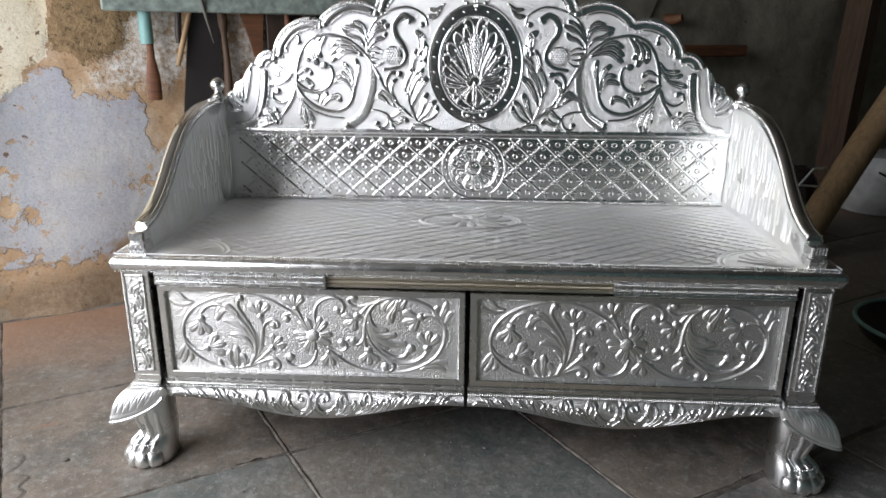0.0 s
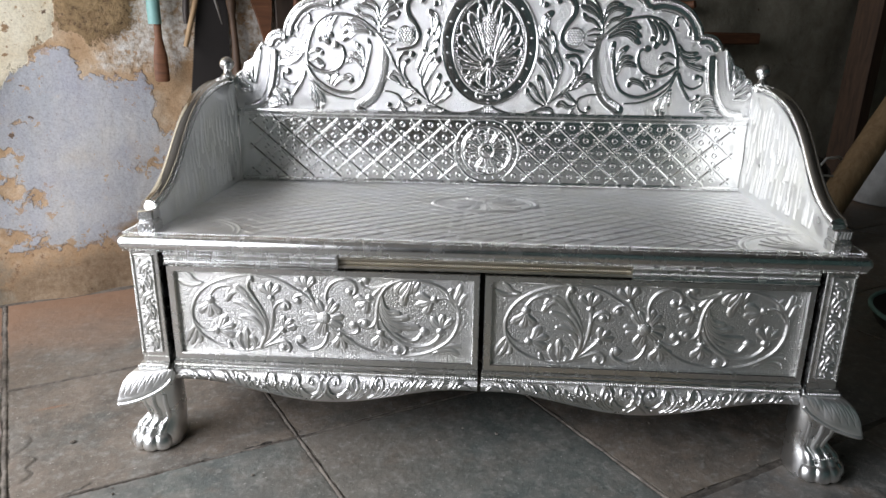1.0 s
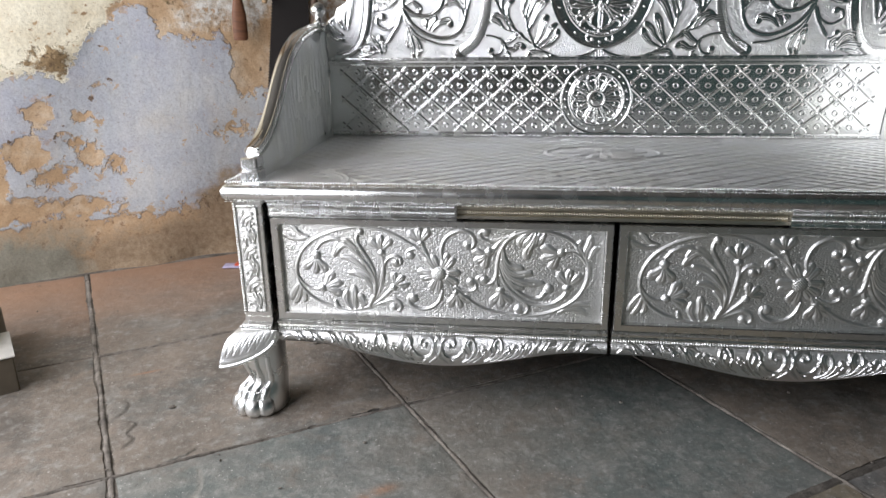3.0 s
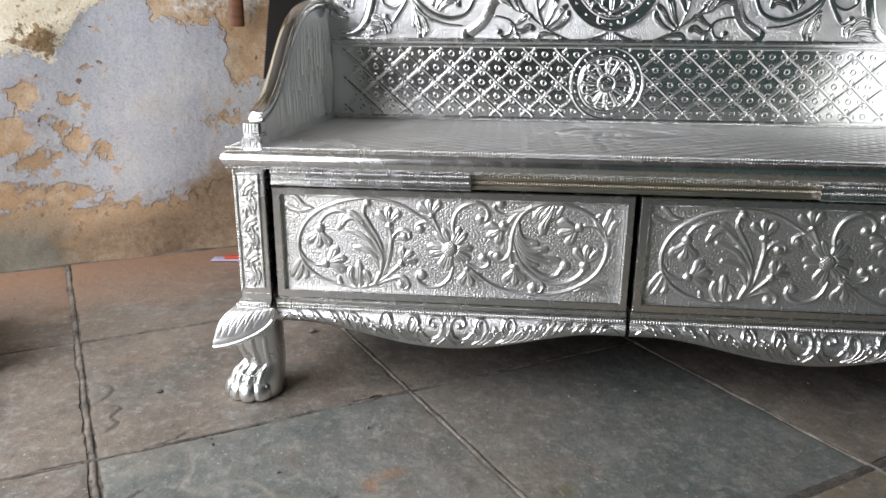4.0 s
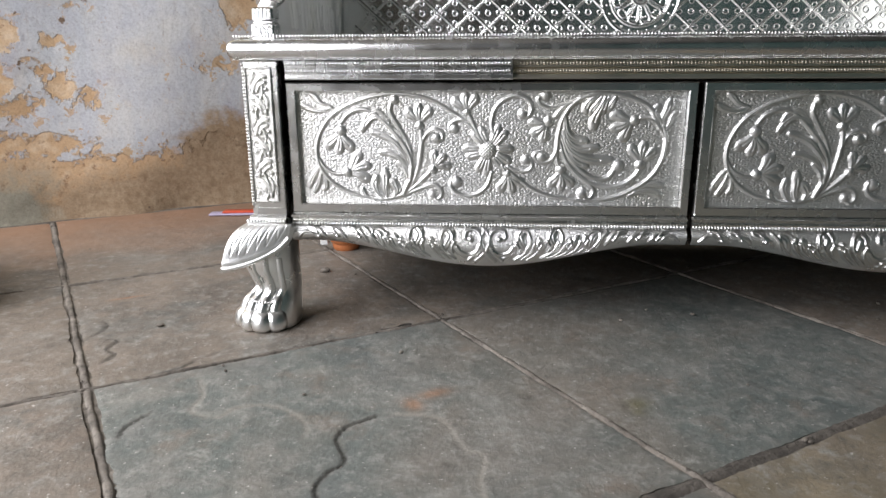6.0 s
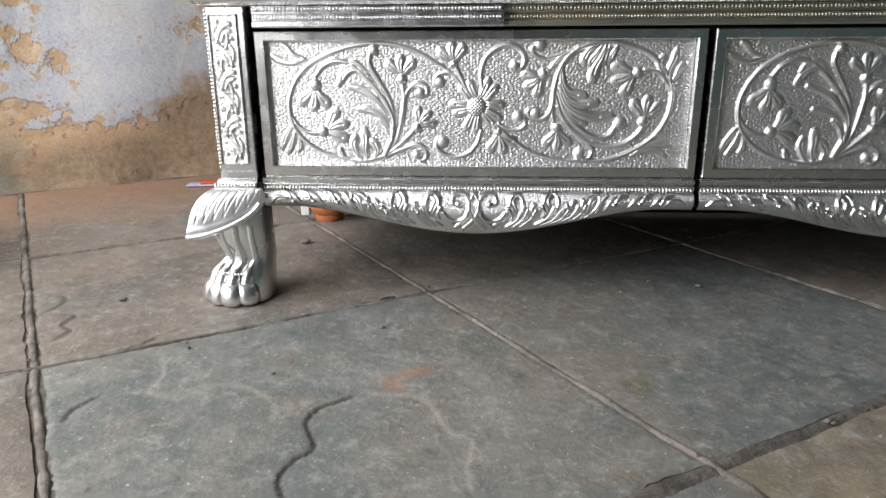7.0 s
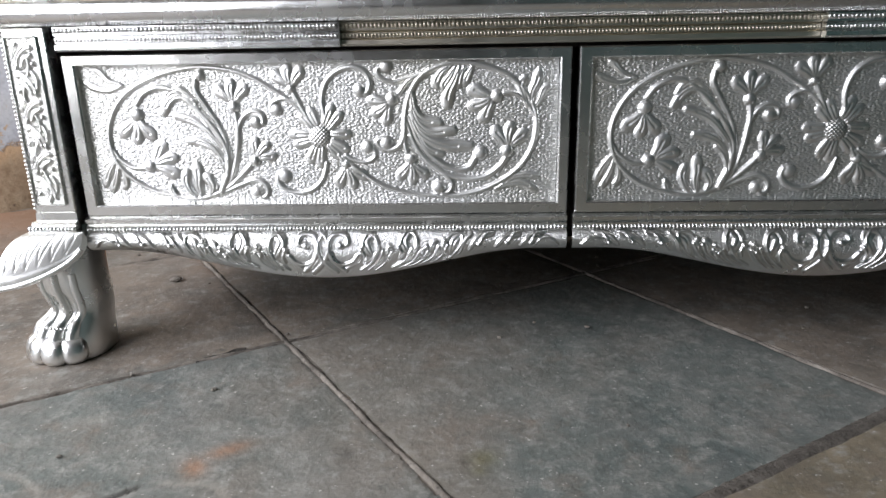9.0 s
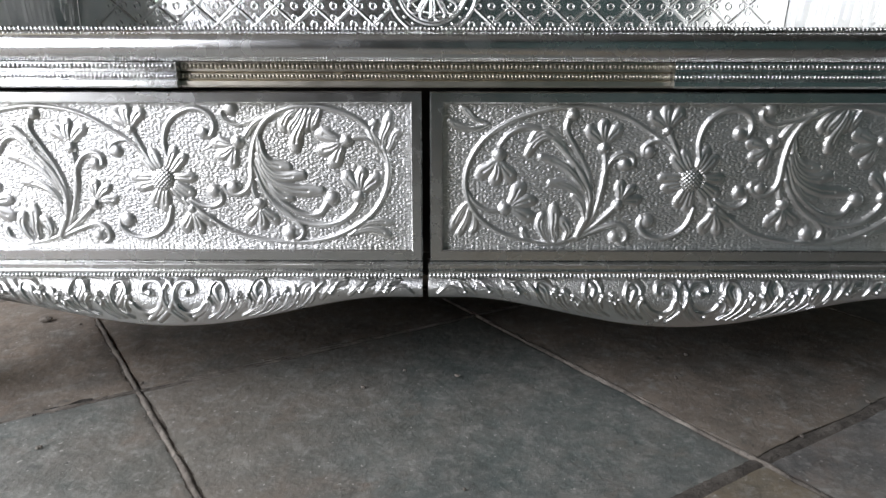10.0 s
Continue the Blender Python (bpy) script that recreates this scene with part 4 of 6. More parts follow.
def drawer_relief():
    """Two vine scrolls that spring from a flower."""
    w, h = 0.644, 0.191
    r = Relief(w, h, 0.00105)
    S, V, P, B, O = sketcher(r, lambda x, z: (x / 1000, z / 1000), 1.2)
    # first great scroll, from the flower over the top and round
    S(3.8, 4.6, 310, 111, 294, 131, 276, 147, 254, 161, 233, 173, 210, 181, 184, 185, 158, 186, 126, 181, 94, 171, 67, 157, 48, 140, 35, 119, 29, 98, 30, 76, 38, 53, 56, 34, 81, 19, 111, 11, 139, 7, 168, 13, 191, 25, 213, 44, 225, 56, a=0.7, b=1.0)
    O(229, 59, 7.7, 6.5)
    B(230, 62, 48, 41.5, 5.2)
    V(4.6, 5, 8.5, 126, 6, 172, 13, 205, 26, 228, 33, 241, 26, 243, 14, 235, 8, 228, 16, a=0.6)
    V(4.2, 5, 9.2, 172, 13, 192, 31, 201, 56, 207, 84, 210, 104, 219, 120, 232, 127, 244, 123, 245, 112, 236, 113, a=0.6)
    S(3.8, 4.6, 178, 17, 197, 44, 208, 80, 210, 111, 208, 129, a=0.7, b=1.0)
    O(207, 133, 7.7, 6.5)
    B(207, 136, 93, 46.2, 5.2)
    S(3.8, 4.6, 185, 21, 195, 48, 194, 78, 185, 107, 170, 134, 158, 156, 159, 170, a=0.7, b=1.0)
    O(165, 176, 7.7, 6.5)
    # inner scroll and the leaves on it
    S(5, 5, 178, 17, 190, 45, 191, 74, 181, 99, 163, 123, 144, 143, 124, 157, 104, 160, 85, 152, 73, 138, a=1.2, b=0.7)
    O(72, 125, 9.2, 6.8)
    B(71, 122, -96, 50.8, 5.2)
    P(6.2, 4.8, 160, 132, 145, 145, 131, 148, 119, 141, 109, 126, a=0.35)
    P(5.4, 4.6, 156, 140, 137, 157, 121, 153, 113, 142, a=0.35)
    P(6.9, 5, 192, 56, 188, 78, 177, 96, 166, 116, a=0.35)
    P(6.2, 5, 190, 68, 180, 86, 164, 105, 147, 116, 127, 122, a=0.35)
    P(6.2, 4.8, 186, 49, 182, 64, 171, 79, 154, 87, 140, 88, a=0.35)
    P(5.4, 4.8, 188, 34, 186, 50, 180, 64, 171, 72, a=0.35)
    P(6.9, 5.2, 143, 7, 134, 17, 128, 32, 131, 45, a=0.35)
    P(7.7, 5.4, 149, 9, 146, 25, 147, 39, 146, 55, a=0.35)
    P(7.7, 5.4, 161, 12, 166, 23, 161, 34, 155, 39, a=0.35)
    P(4.6, 4.5, 126, 7, 111, 13, 106, 25, a=0.35)
    S(3.5, 4.2, 32, 77, 41, 62, 57, 52, 73, 51, a=0.7, b=1.0)
    O(81, 54, 9.2, 6.8)
    B(83, 55, 18, 53.8, 5.2)
    # corner sprays
    P(5.4, 4.2, 58, 164, 38, 158, 19, 162, 8, 168, a=0.35)
    P(4.6, 4.2, 57, 165, 41, 170, 30, 181, 24, 185, a=0.35)
    P(6.2, 4.4, 35, 65, 25, 53, 18, 41, 13, 29, a=0.35)
    P(5.4, 4.4, 36, 60, 32, 45, 28, 33, 21, 20, a=0.35)
    P(4.6, 4.2, 38, 53, 42, 42, 42, 29, 38, 23, a=0.35)
    V(3.8, 4.8, 8.5, 290, 137, 279, 143, 266, 141, 258, 134, 259, 126, 265, 129, a=0.6)
    S(3.5, 4.6, 310, 112, 298, 135, 289, 154, a=0.7, b=1.0)
    B(287, 156, 98, 44.6, 5.2)
    # the flower
    for i in range(11):
        a, q = radians(360 * i / 11 + 8), 4 if i % 2 else -4
        ca, sa = math.cos(a), math.sin(a)
        P(7.4, 4.6, *[v for p, o in ((13, 0), (24, q * 0.5), (36 + (i % 3) * 2, q)) for v in (324.5 + ca * p - sa * o, 93.5 + sa * p + ca * o)], a=0.6)
    O(322, 92, 16.2, 8.6)
    V(5, 5.2, 10, 329, 55, 323, 35, 309, 20, 288, 14, 269, 19, 260, 30, 262, 41, 269, 38, a=0.6)
    V(5, 5.2, 9.2, 331, 120, 328, 142, 335, 164, 351, 178, 371, 183, 388, 176, 394, 162, 388, 149, 380, 153, a=0.6)
    S(3.8, 4.6, 340, 77, 351, 59, 355, 50, a=0.7, b=1.0)
    B(356, 53, -74, 47.7, 5.2)
    # second great scroll
    S(4.2, 4.8, 352, 64, 377, 42, 408, 22, 446, 12, 490, 8, 533, 13, 570, 29, 596, 50, 611, 76, 616, 101, 614, 123, 603, 145, 584, 165, 559, 178, 531, 185, 504, 186, 482, 181, 464, 172, a=0.7, b=1.0)
    S(5.4, 5.2, 474, 179, 457, 165, 446, 145, 440, 120, 438, 95, 432, 80, 419, 73, 405, 76, 401, 85, 409, 88, a=0.8, b=0.8)
    O(413, 82, 10, 7)
    V(4.2, 4.8, 10, 356, 66, 370, 58, 387, 57, 397, 65, 394, 76, 387, 76, a=0.6)
    S(3.8, 4.8, 465, 174, 445, 164, 433, 149, a=0.7, b=1.0)
    O(423, 141, 8.5, 6.8)
    B(422, 138, 214, 44.6, 5.2)
    V(3.8, 4.8, 9.2, 467, 176, 444, 168, 424, 163, 408, 169, 405, 180, 416, 183, a=0.6)
    P(6.9, 5.2, 504, 183, 490, 175, 483, 163, 484, 157, a=0.35)
    P(6.9, 5.2, 508, 182, 501, 170, 493, 159, 493, 153, a=0.35)
    P(8.5, 5.6, 513, 180, 507, 164, 499, 148, 496, 132, a=0.35)
    P(6.9, 5, 519, 180, 514, 169, 511, 158, a=0.35)
    P(6.2, 4.8, 531, 183, 525, 171, 520, 161, a=0.35)
    P(7.7, 5.4, 449, 152, 452, 128, 463, 113, 485, 108, a=0.35)
    P(7.7, 5.4, 447, 137, 456, 110, 475, 96, 504, 98, a=0.35)
    P(8.5, 5.4, 446, 125, 460, 95, 489, 79, 527, 77, a=0.35)
    V(5.4, 5.2, 10, 444, 118, 459, 81, 485, 55, 508, 45, 525, 48, 534, 60, 541, 67, a=0.6)
    P(6.2, 4.8, 457, 94, 466, 78, 476, 70, 488, 67, a=0.35)
    S(4.6, 4.9, 442, 109, 455, 74, 483, 44, 517, 32, 547, 35, 567, 48, 576, 61, a=0.7, b=1.0)
    O(577, 69, 9.2, 6.8)
    B(578, 72, 84, 49.2, 5.2)
    S(3.8, 4.8, 440, 98, 438, 80, 441, 69, a=0.7, b=1.0)
    O(446, 61, 8.5, 6.8)
    B(446, 58, -86, 44.6, 5.2)
    V(4.2, 5, 10, 444, 92, 462, 66, 486, 44, 501, 28, 498, 15, 489, 12, 483, 20, a=0.6)
    S(3.5, 4.6, 613, 117, 602, 135, 587, 146, 572, 147, a=0.7, b=1.0)
    O(563, 143, 8.5, 6.8)
    B(561, 142, 202, 52.3, 5.2)
    P(6.2, 4.6, 604, 129, 598, 145, 594, 157, 600, 166, a=0.35)
    P(6.9, 4.6, 607, 128, 609, 147, 615, 160, 619, 174, a=0.35)
    P(5.4, 4.6, 611, 123, 620, 139, 624, 149, 631, 155, a=0.35)
    P(6.2, 4.2, 562, 18, 583, 25, 601, 24, 615, 16, a=0.35)
    P(5.4, 4.2, 567, 21, 585, 33, 602, 36, 618, 35, a=0.35)
    # hatched eye of the flower
    fx, fz = 0.3245, 0.0935
    for i in range(-4, 5):
        for s in (1, -1):
            t = i * 0.0038
            for q in np.linspace(-0.016, 0.016, 26):
                x, z = (t + q) * 0.7071, s * (q - t) * 0.7071
                if x * x + z * z < 0.0150 ** 2:
                    r.stamp(r.C, fx + x, fz + z, 0.0011, .0015)
    return r.finish(r.stipple(0.0048, 0.0010, 5, 0.5), 0.0003, depth=0.25)


def apron_line(s):
    q = min(1, max(0, (s - 0.07) / 0.86))
    return 0.159 - 0.043 * (0.5 - 0.5 * math.cos(2 * math.pi * q)) ** 0.85


def apron_mesh(w, z1):
    r = Relief(w, 0.085, 0.0009)
    base = z1 - 0.085
    c = w / 2
    half = Relief(w, 0.085, 0.0009)
    half.power = 0.36
    S, V, P, B, O = sketcher(half, lambda x, z: (c + x / 1000, 0.112 + (z / 1000 - 0.112) * 0.90 - base))
    # crossed stems and a volute at the middle
    S(3.6, 6, -2, 191, 5, 181, 8, 169, 3, 151, -6, 138, -16, 127, a=0.9, b=1.2)
    V(4, 6.2, 5.6, 29, 129, 18, 140, 10, 154, 7, 170, 11, 184, 22, 190, 33, 185, 34, 174, 25, 172, a=1.0)
    S(3.6, 5.5, 10, 160, 15, 147, 27, 140, 41, 145, 49, 156, a=0.9, b=0.8)
    P(4.8, 5.5, 24, 129, 37, 137, 48, 149, 54, 160, a=0.35)
    # flame leaves, each over a sheaf of ribs
    P(9.6, 5.2, 70, 153, 63, 167, 59, 179, 68, 190, a=0.5)
    S(2.6, 6.4, 56, 171, 58, 181, 64, 189, 73, 185, 77, 173, 75, 158, a=1, b=1)
    S(2.7, 6.6, 75, 160, 67, 144, 51, 130, a=1.1, b=0.6)
    S(2.7, 6.6, 85, 164, 77, 146, 62, 130, a=1.1, b=0.6)
    S(2.7, 6.6, 97, 162, 87, 144, 72, 130, a=1.1, b=0.6)
    V(2.6, 6.4, 4, 56, 144, 58, 155, 54, 165, a=0.9)
    V(2.6, 6.4, 4, 91, 151, 89, 162, 94, 171, a=0.9)
    P(9.6, 5.2, 123, 157, 116, 171, 114, 182, 122, 194, a=0.5)
    S(2.6, 6.4, 109, 175, 112, 184, 121, 195, 130, 186, 132, 175, 128, 162, a=1, b=1)
    S(2.7, 6.6, 126, 168, 115, 148, 96, 134, a=1.1, b=0.6)
    S(2.7, 6.6, 136, 162, 125, 145, 106, 133, a=1.1, b=0.6)
    S(2.7, 6.6, 148, 163, 137, 146, 118, 134, a=1.1, b=0.6)
    V(2.6, 6.4, 4, 108, 150, 111, 160, 107, 169, a=0.9)
    V(2.6, 6.4, 4, 140, 152, 138, 164, 146, 170, a=0.9)
    P(6.4, 5.2, 155, 154, 153, 166, 158, 177, a=0.5)
    S(2.7, 6.6, 163, 171, 155, 154, 135, 138, a=1.1, b=0.6)
    S(2.7, 6.6, 175, 173, 167, 156, 151, 140, a=1.1, b=0.6)
    V(2.6, 6.4, 4, 168, 161, 168, 171, 171, 180, a=0.9)
    P(8.8, 5.2, 179, 156, 182, 170, 186, 180, 196, 187, a=0.5)
    S(2.6, 6.4, 170, 171, 176, 184, 187, 190, 196, 186, 192, 170, 181, 154, 168, 143, a=1, b=0.7)
    S(2.7, 6.4, 207, 189, 198, 179, 194, 165, 189, 156, a=1, b=0.7)
    # hooks towards the end
    P(6.4, 4.8, 205, 163, 213, 177, 223, 186, 236, 189, a=0.4)
    V(2.7, 6.2, 4, 239, 193, 231, 191, 224, 184, 218, 173, a=1)
    P(6.4, 4.8, 242, 168, 250, 179, 261, 186, 274, 189, a=0.4)
    V(2.7, 6.2, 4, 279, 194, 269, 191, 263, 184, 257, 175, a=1)
    P(6.4, 4.8, 277, 170, 286, 181, 294, 186, 304, 188, a=0.4)
    V(2.7, 6.2, 4, 310, 193, 300, 191, 294, 184, 290, 174, a=1)
    S(2.6, 5, 294, 169, 303, 181, 316, 183, 327, 171, a=0.6, b=1)
    r.H, r.C = np.maximum(half.H, half.H[:, ::-1]) * 0.72, np.maximum(half.C, half.C[:, ::-1]) * 0.72
    r.finish(r.stipple(0.0034, 0.0005, 8), 0.0001, depth=0.45)
    nx, nz = 620, 66
    xs = np.linspace(0, w, nx)
    v, ground = np.zeros((nz, nx, 3)), np.zeros((nz, nx))
    for i, x in enumerate(xs):
        zb = apron_line(x / w)
        s = np.linspace(0, 1, nz)
        z = zb + (z1 - zb) * s
        swell = 0.010 * np.sin(np.pi * (1 - s) ** 0.9) + 0.004 * (1 - s)
        fz, fx = np.clip((z - base) / r.res, 0, r.nz - 1.001), min(r.nx - 1.001, x / r.res)
        c0, r0 = fz.astype(int), int(fx)
        az, ax = fz - c0, fx - r0

        def pick(field):
            return (field[c0, r0] * (1 - ax) + field[c0, r0 + 1] * ax) * (1 - az) + (field[c0 + 1, r0] * (1 - ax) + field[c0 + 1, r0 + 1] * ax) * az

        hh = pick(r.out) * np.clip((1 - s) * 14, 0, 1) * np.clip(s * 10, 0, 1)
        ground[:, i] = np.clip(1 - pick(r.H) / 0.002, 0, 1) * np.clip(s * 5 - 1.6, 0, 1)
        v[:, i, 0], v[:, i, 1], v[:, i, 2] = x, -swell - hh, z
    # edge turned under
    under = v[0].copy()
    under[:, 1], under[:, 2] = 0.018, under[:, 2] + 0.003
    roll = v[0].copy()
    roll[:, 2] -= 0.002
    roll[:, 1] += 0.003
    v = np.concatenate([under[None], roll[None], v])
    n = nz + 2
    i = np.arange(n * nx).reshape(n, nx)
    q = np.stack([i[:-1, :-1], i[:-1, 1:], i[1:, 1:], i[1:, :-1]], -1).reshape(-1, 4)
    me = mesh_of("apron", v.reshape(-1, 3), q)
    g = np.concatenate([np.zeros((2, nx)), ground]).astype(np.float32).ravel()
    me.attributes.new("ground", "FLOAT", "POINT").data.foreach_set("value", g)
    return me


def drawer():
    d = part("drawer", Build().box(-0.680, -0.007, 1.40, 1.90, 0.200, 0.427).mesh("drawer"), DARK_WOOD, bench, "drawer with an embossed silver front")
    x0, x1, z0, z1 = -0.6810, -0.0045, 0.2075, 0.4280
    ins = (0.0175, 0.015, 0.016, 0.015)
    rings = []
    for q, y in ((0, 1.404), (0, 1.3885), (0.10, 1.3862), (0.85, 1.3862), (0.97, 1.388), (1.0, 1.3975)):
        a, b, c, e = (q * i for i in ins)
        rings.append([(x0 + a, y, z0 + c), (x1 - b, y, z0 + c), (x1 - b, y, z1 - e), (x0 + a, y, z1 - e)])
    part("drawer_frame", Build().rings(rings, cap0=False, cap1=False).mesh("drawer_frame", angle=25), SILVER, d, "smooth silver border")
    part("embossed_panel", sheet("embossed_panel", drawer_relief(), (-0.664, 1.3965, 0.2235), (1, 0, 0), (0, 0, 1), (0, -1, 0)), EMBOSSED, d, "embossed silver panel of vine scrolls round a flower")
    prof = [(1.402, 0.186), (1.385, 0.186), (1.381, 0.190), (1.381, 0.1945), (1.386, 0.1955), (1.3815, 0.199), (1.3815, 0.203), (1.386, 0.2065), (1.402, 0.2065)]
    part("moulding", extrude_x(prof, -0.6835, -0.0045).mesh("moulding", angle=50), SILVER, d, "polished silver moulding")
    part("bead_trim", bead_row("bead_trim", [(-0.683, 1.3805, 0.1885), (-0.005, 1.3805, 0.1885)], 0.0026, 0.0052, long=1.3), SILVER, d)
    part("apron", apron_mesh(0.679, 0.1862), APRON_SILVER, d, "scalloped silver apron embossed with acanthus leaves", pose(-0.6835, 1.3875, 0))
    return d


left_drawer = drawer()
copy_thing(left_drawer, pose(0.6868, 0, 0))


def column(side):
    X = lambda a: side * a
    lo, hi = sorted((X(0.6895), X(0.748)))
    c = part("column", Build().box(lo, hi, 1.3745, 1.45, 0.2165, 0.4635, 0.0015).mesh("column", angle=25), SILVER, bench, "silver corner column with a climbing leaf")
    r = Relief(0.040, 0.222, 0.0009)
    m = (lambda x: x) if side < 0 else (lambda x: 0.040 - x)
    # leaves that climb a waving stem, turned to either side in turn
    r.stroke([(m(0.020 + 0.007 * math.sin(i * 1.35)), 0.004 + i * 0.0178) for i in range(12)], 0.0030, .0042, 1.0, 0.8)
    for i in range(6):
        z, way = 0.008 + i * 0.0350, 1 if i % 2 else -1
        at = lambda a, b: (m(0.020 + way * a), z + b)
        r.petal([at(-0.010, 0.0), at(-0.007, 0.014), at(0.003, 0.025), at(0.011, 0.026)], 0.0056, .0058, 0.5)
        r.petal([at(-0.004, 0.002), at(0.001, 0.013), at(0.010, 0.017)], 0.0046, .0052, 0.5)
        r.petal([at(-0.012, 0.008), at(-0.013, 0.020), at(-0.008, 0.031)], 0.0038, .0048, 0.5)
        r.boss(*at(0.012, 0.006), 0.0034, .0048)
    r.H, r.C = r.H * 0.85, r.C
    r.finish(r.stipple(0.0032, 0.0010, 9), 0.0002)
    x0 = -0.742 if side < 0 else 0.702
    part("embossed_strip", sheet("embossed_strip", r, (x0, 1.3738, 0.2295), (1, 0, 0), (0, 0, 1), (0, -1, 0)), EMBOSSED, c)
    b = Build()
    for a, e in ((x0 - 0.0025, x0), (x0 + 0.040, x0 + 0.0425)):
        b.box(a, e, 1.3705, 1.3755, 0.228, 0.453, 0.0008)
    b.box(x0, x0 + 0.040, 1.3705, 1.3755, 0.4515, 0.454, 0.0008)
    b.box(x0, x0 + 0.040, 1.3705, 1.3755, 0.227, 0.2295, 0.0008)
    part("fillet", b.mesh("fillet"), SILVER, c)
    part("bead_trim", bead_row("bead_trim", [(X(0.7475), 1.3745, 0.220), (X(0.7475), 1.3745, 0.458)], 0.0025, 0.0056), SILVER, c)
    # stepped foot of the column
    lo, hi = sorted((X(0.6895), X(0.748)))
    ring = lambda g, z: [(lo - (g if side < 0 else 0), 1.3745 - g, z), (hi + (g if side > 0 else 0), 1.3745 - g, z), (hi + (g if side > 0 else 0), 1.455, z), (lo - (g if side < 0 else 0), 1.455, z)]
    part("plinth", Build().rings([ring(0.006, 0.188), ring(0.009, 0.190), ring(0.009, 0.1985), ring(0.0055, 0.1995), ring(0.005, 0.2035), ring(0.0005, 0.2055), ring(0.0, 0.2165)]).mesh("plinth", angle=25), SILVER, c)
    part("bead_trim", bead_row("bead_trim", [(X(0.6895), 1.3650, 0.1945), (X(0.757), 1.3650, 0.1945), (X(0.757), 1.44, 0.1945)], 0.0026, 0.0052, long=1.2), SILVER, c)
    return c


for side in (-1, 1):
    column(side)


def smooth3(pts, n=6):
    p = [Vector(q) for q in pts]
    p = [p[0] * 2 - p[1]] + p + [p[-1] * 2 - p[-2]]
    out = []
    for i in range(1, len(p) - 2):
        for k in range(n):
            t = k / n
            a, b, c, d = p[i - 1: i + 3]
            out.append((b * 2 + (c - a) * t + (a * 2 - b * 5 + c * 4 - d) * t ** 2 + (b * 3 - a - c * 3 + d) * t ** 3) * 0.5)
    return out + [p[-2]]


def paw_toe(c, length, half, tall, turn):
    """A knuckled toe: a blunt block, rounded all over, with a flat sole."""
    b = Build()
    rings = []
    for i in range(13):
        a = -math.pi / 2 + math.pi * i / 12
        q, z = abs(math.cos(a)) ** 0.55, math.copysign(abs(math.sin(a)) ** 0.75, math.sin(a))
        ring = []
        for k in range(20):
            t = 2 * math.pi * k / 20
            u = math.copysign(abs(math.cos(t)) ** 0.75, math.cos(t)) * q * length
            v = math.copysign(abs(math.sin(t)) ** 0.75, math.sin(t)) * q * half
            zz = tall * 0.5 + z * tall * 0.5
            u -= 0.010 * (zz / tall) ** 2
            ring.append((c[0] + u * math.cos(turn) - v * math.sin(turn), c[1] + u * math.sin(turn) + v * math.cos(turn), max(0.0005, zz - 0.002)))
        rings.append(ring)
    return b.rings(rings)


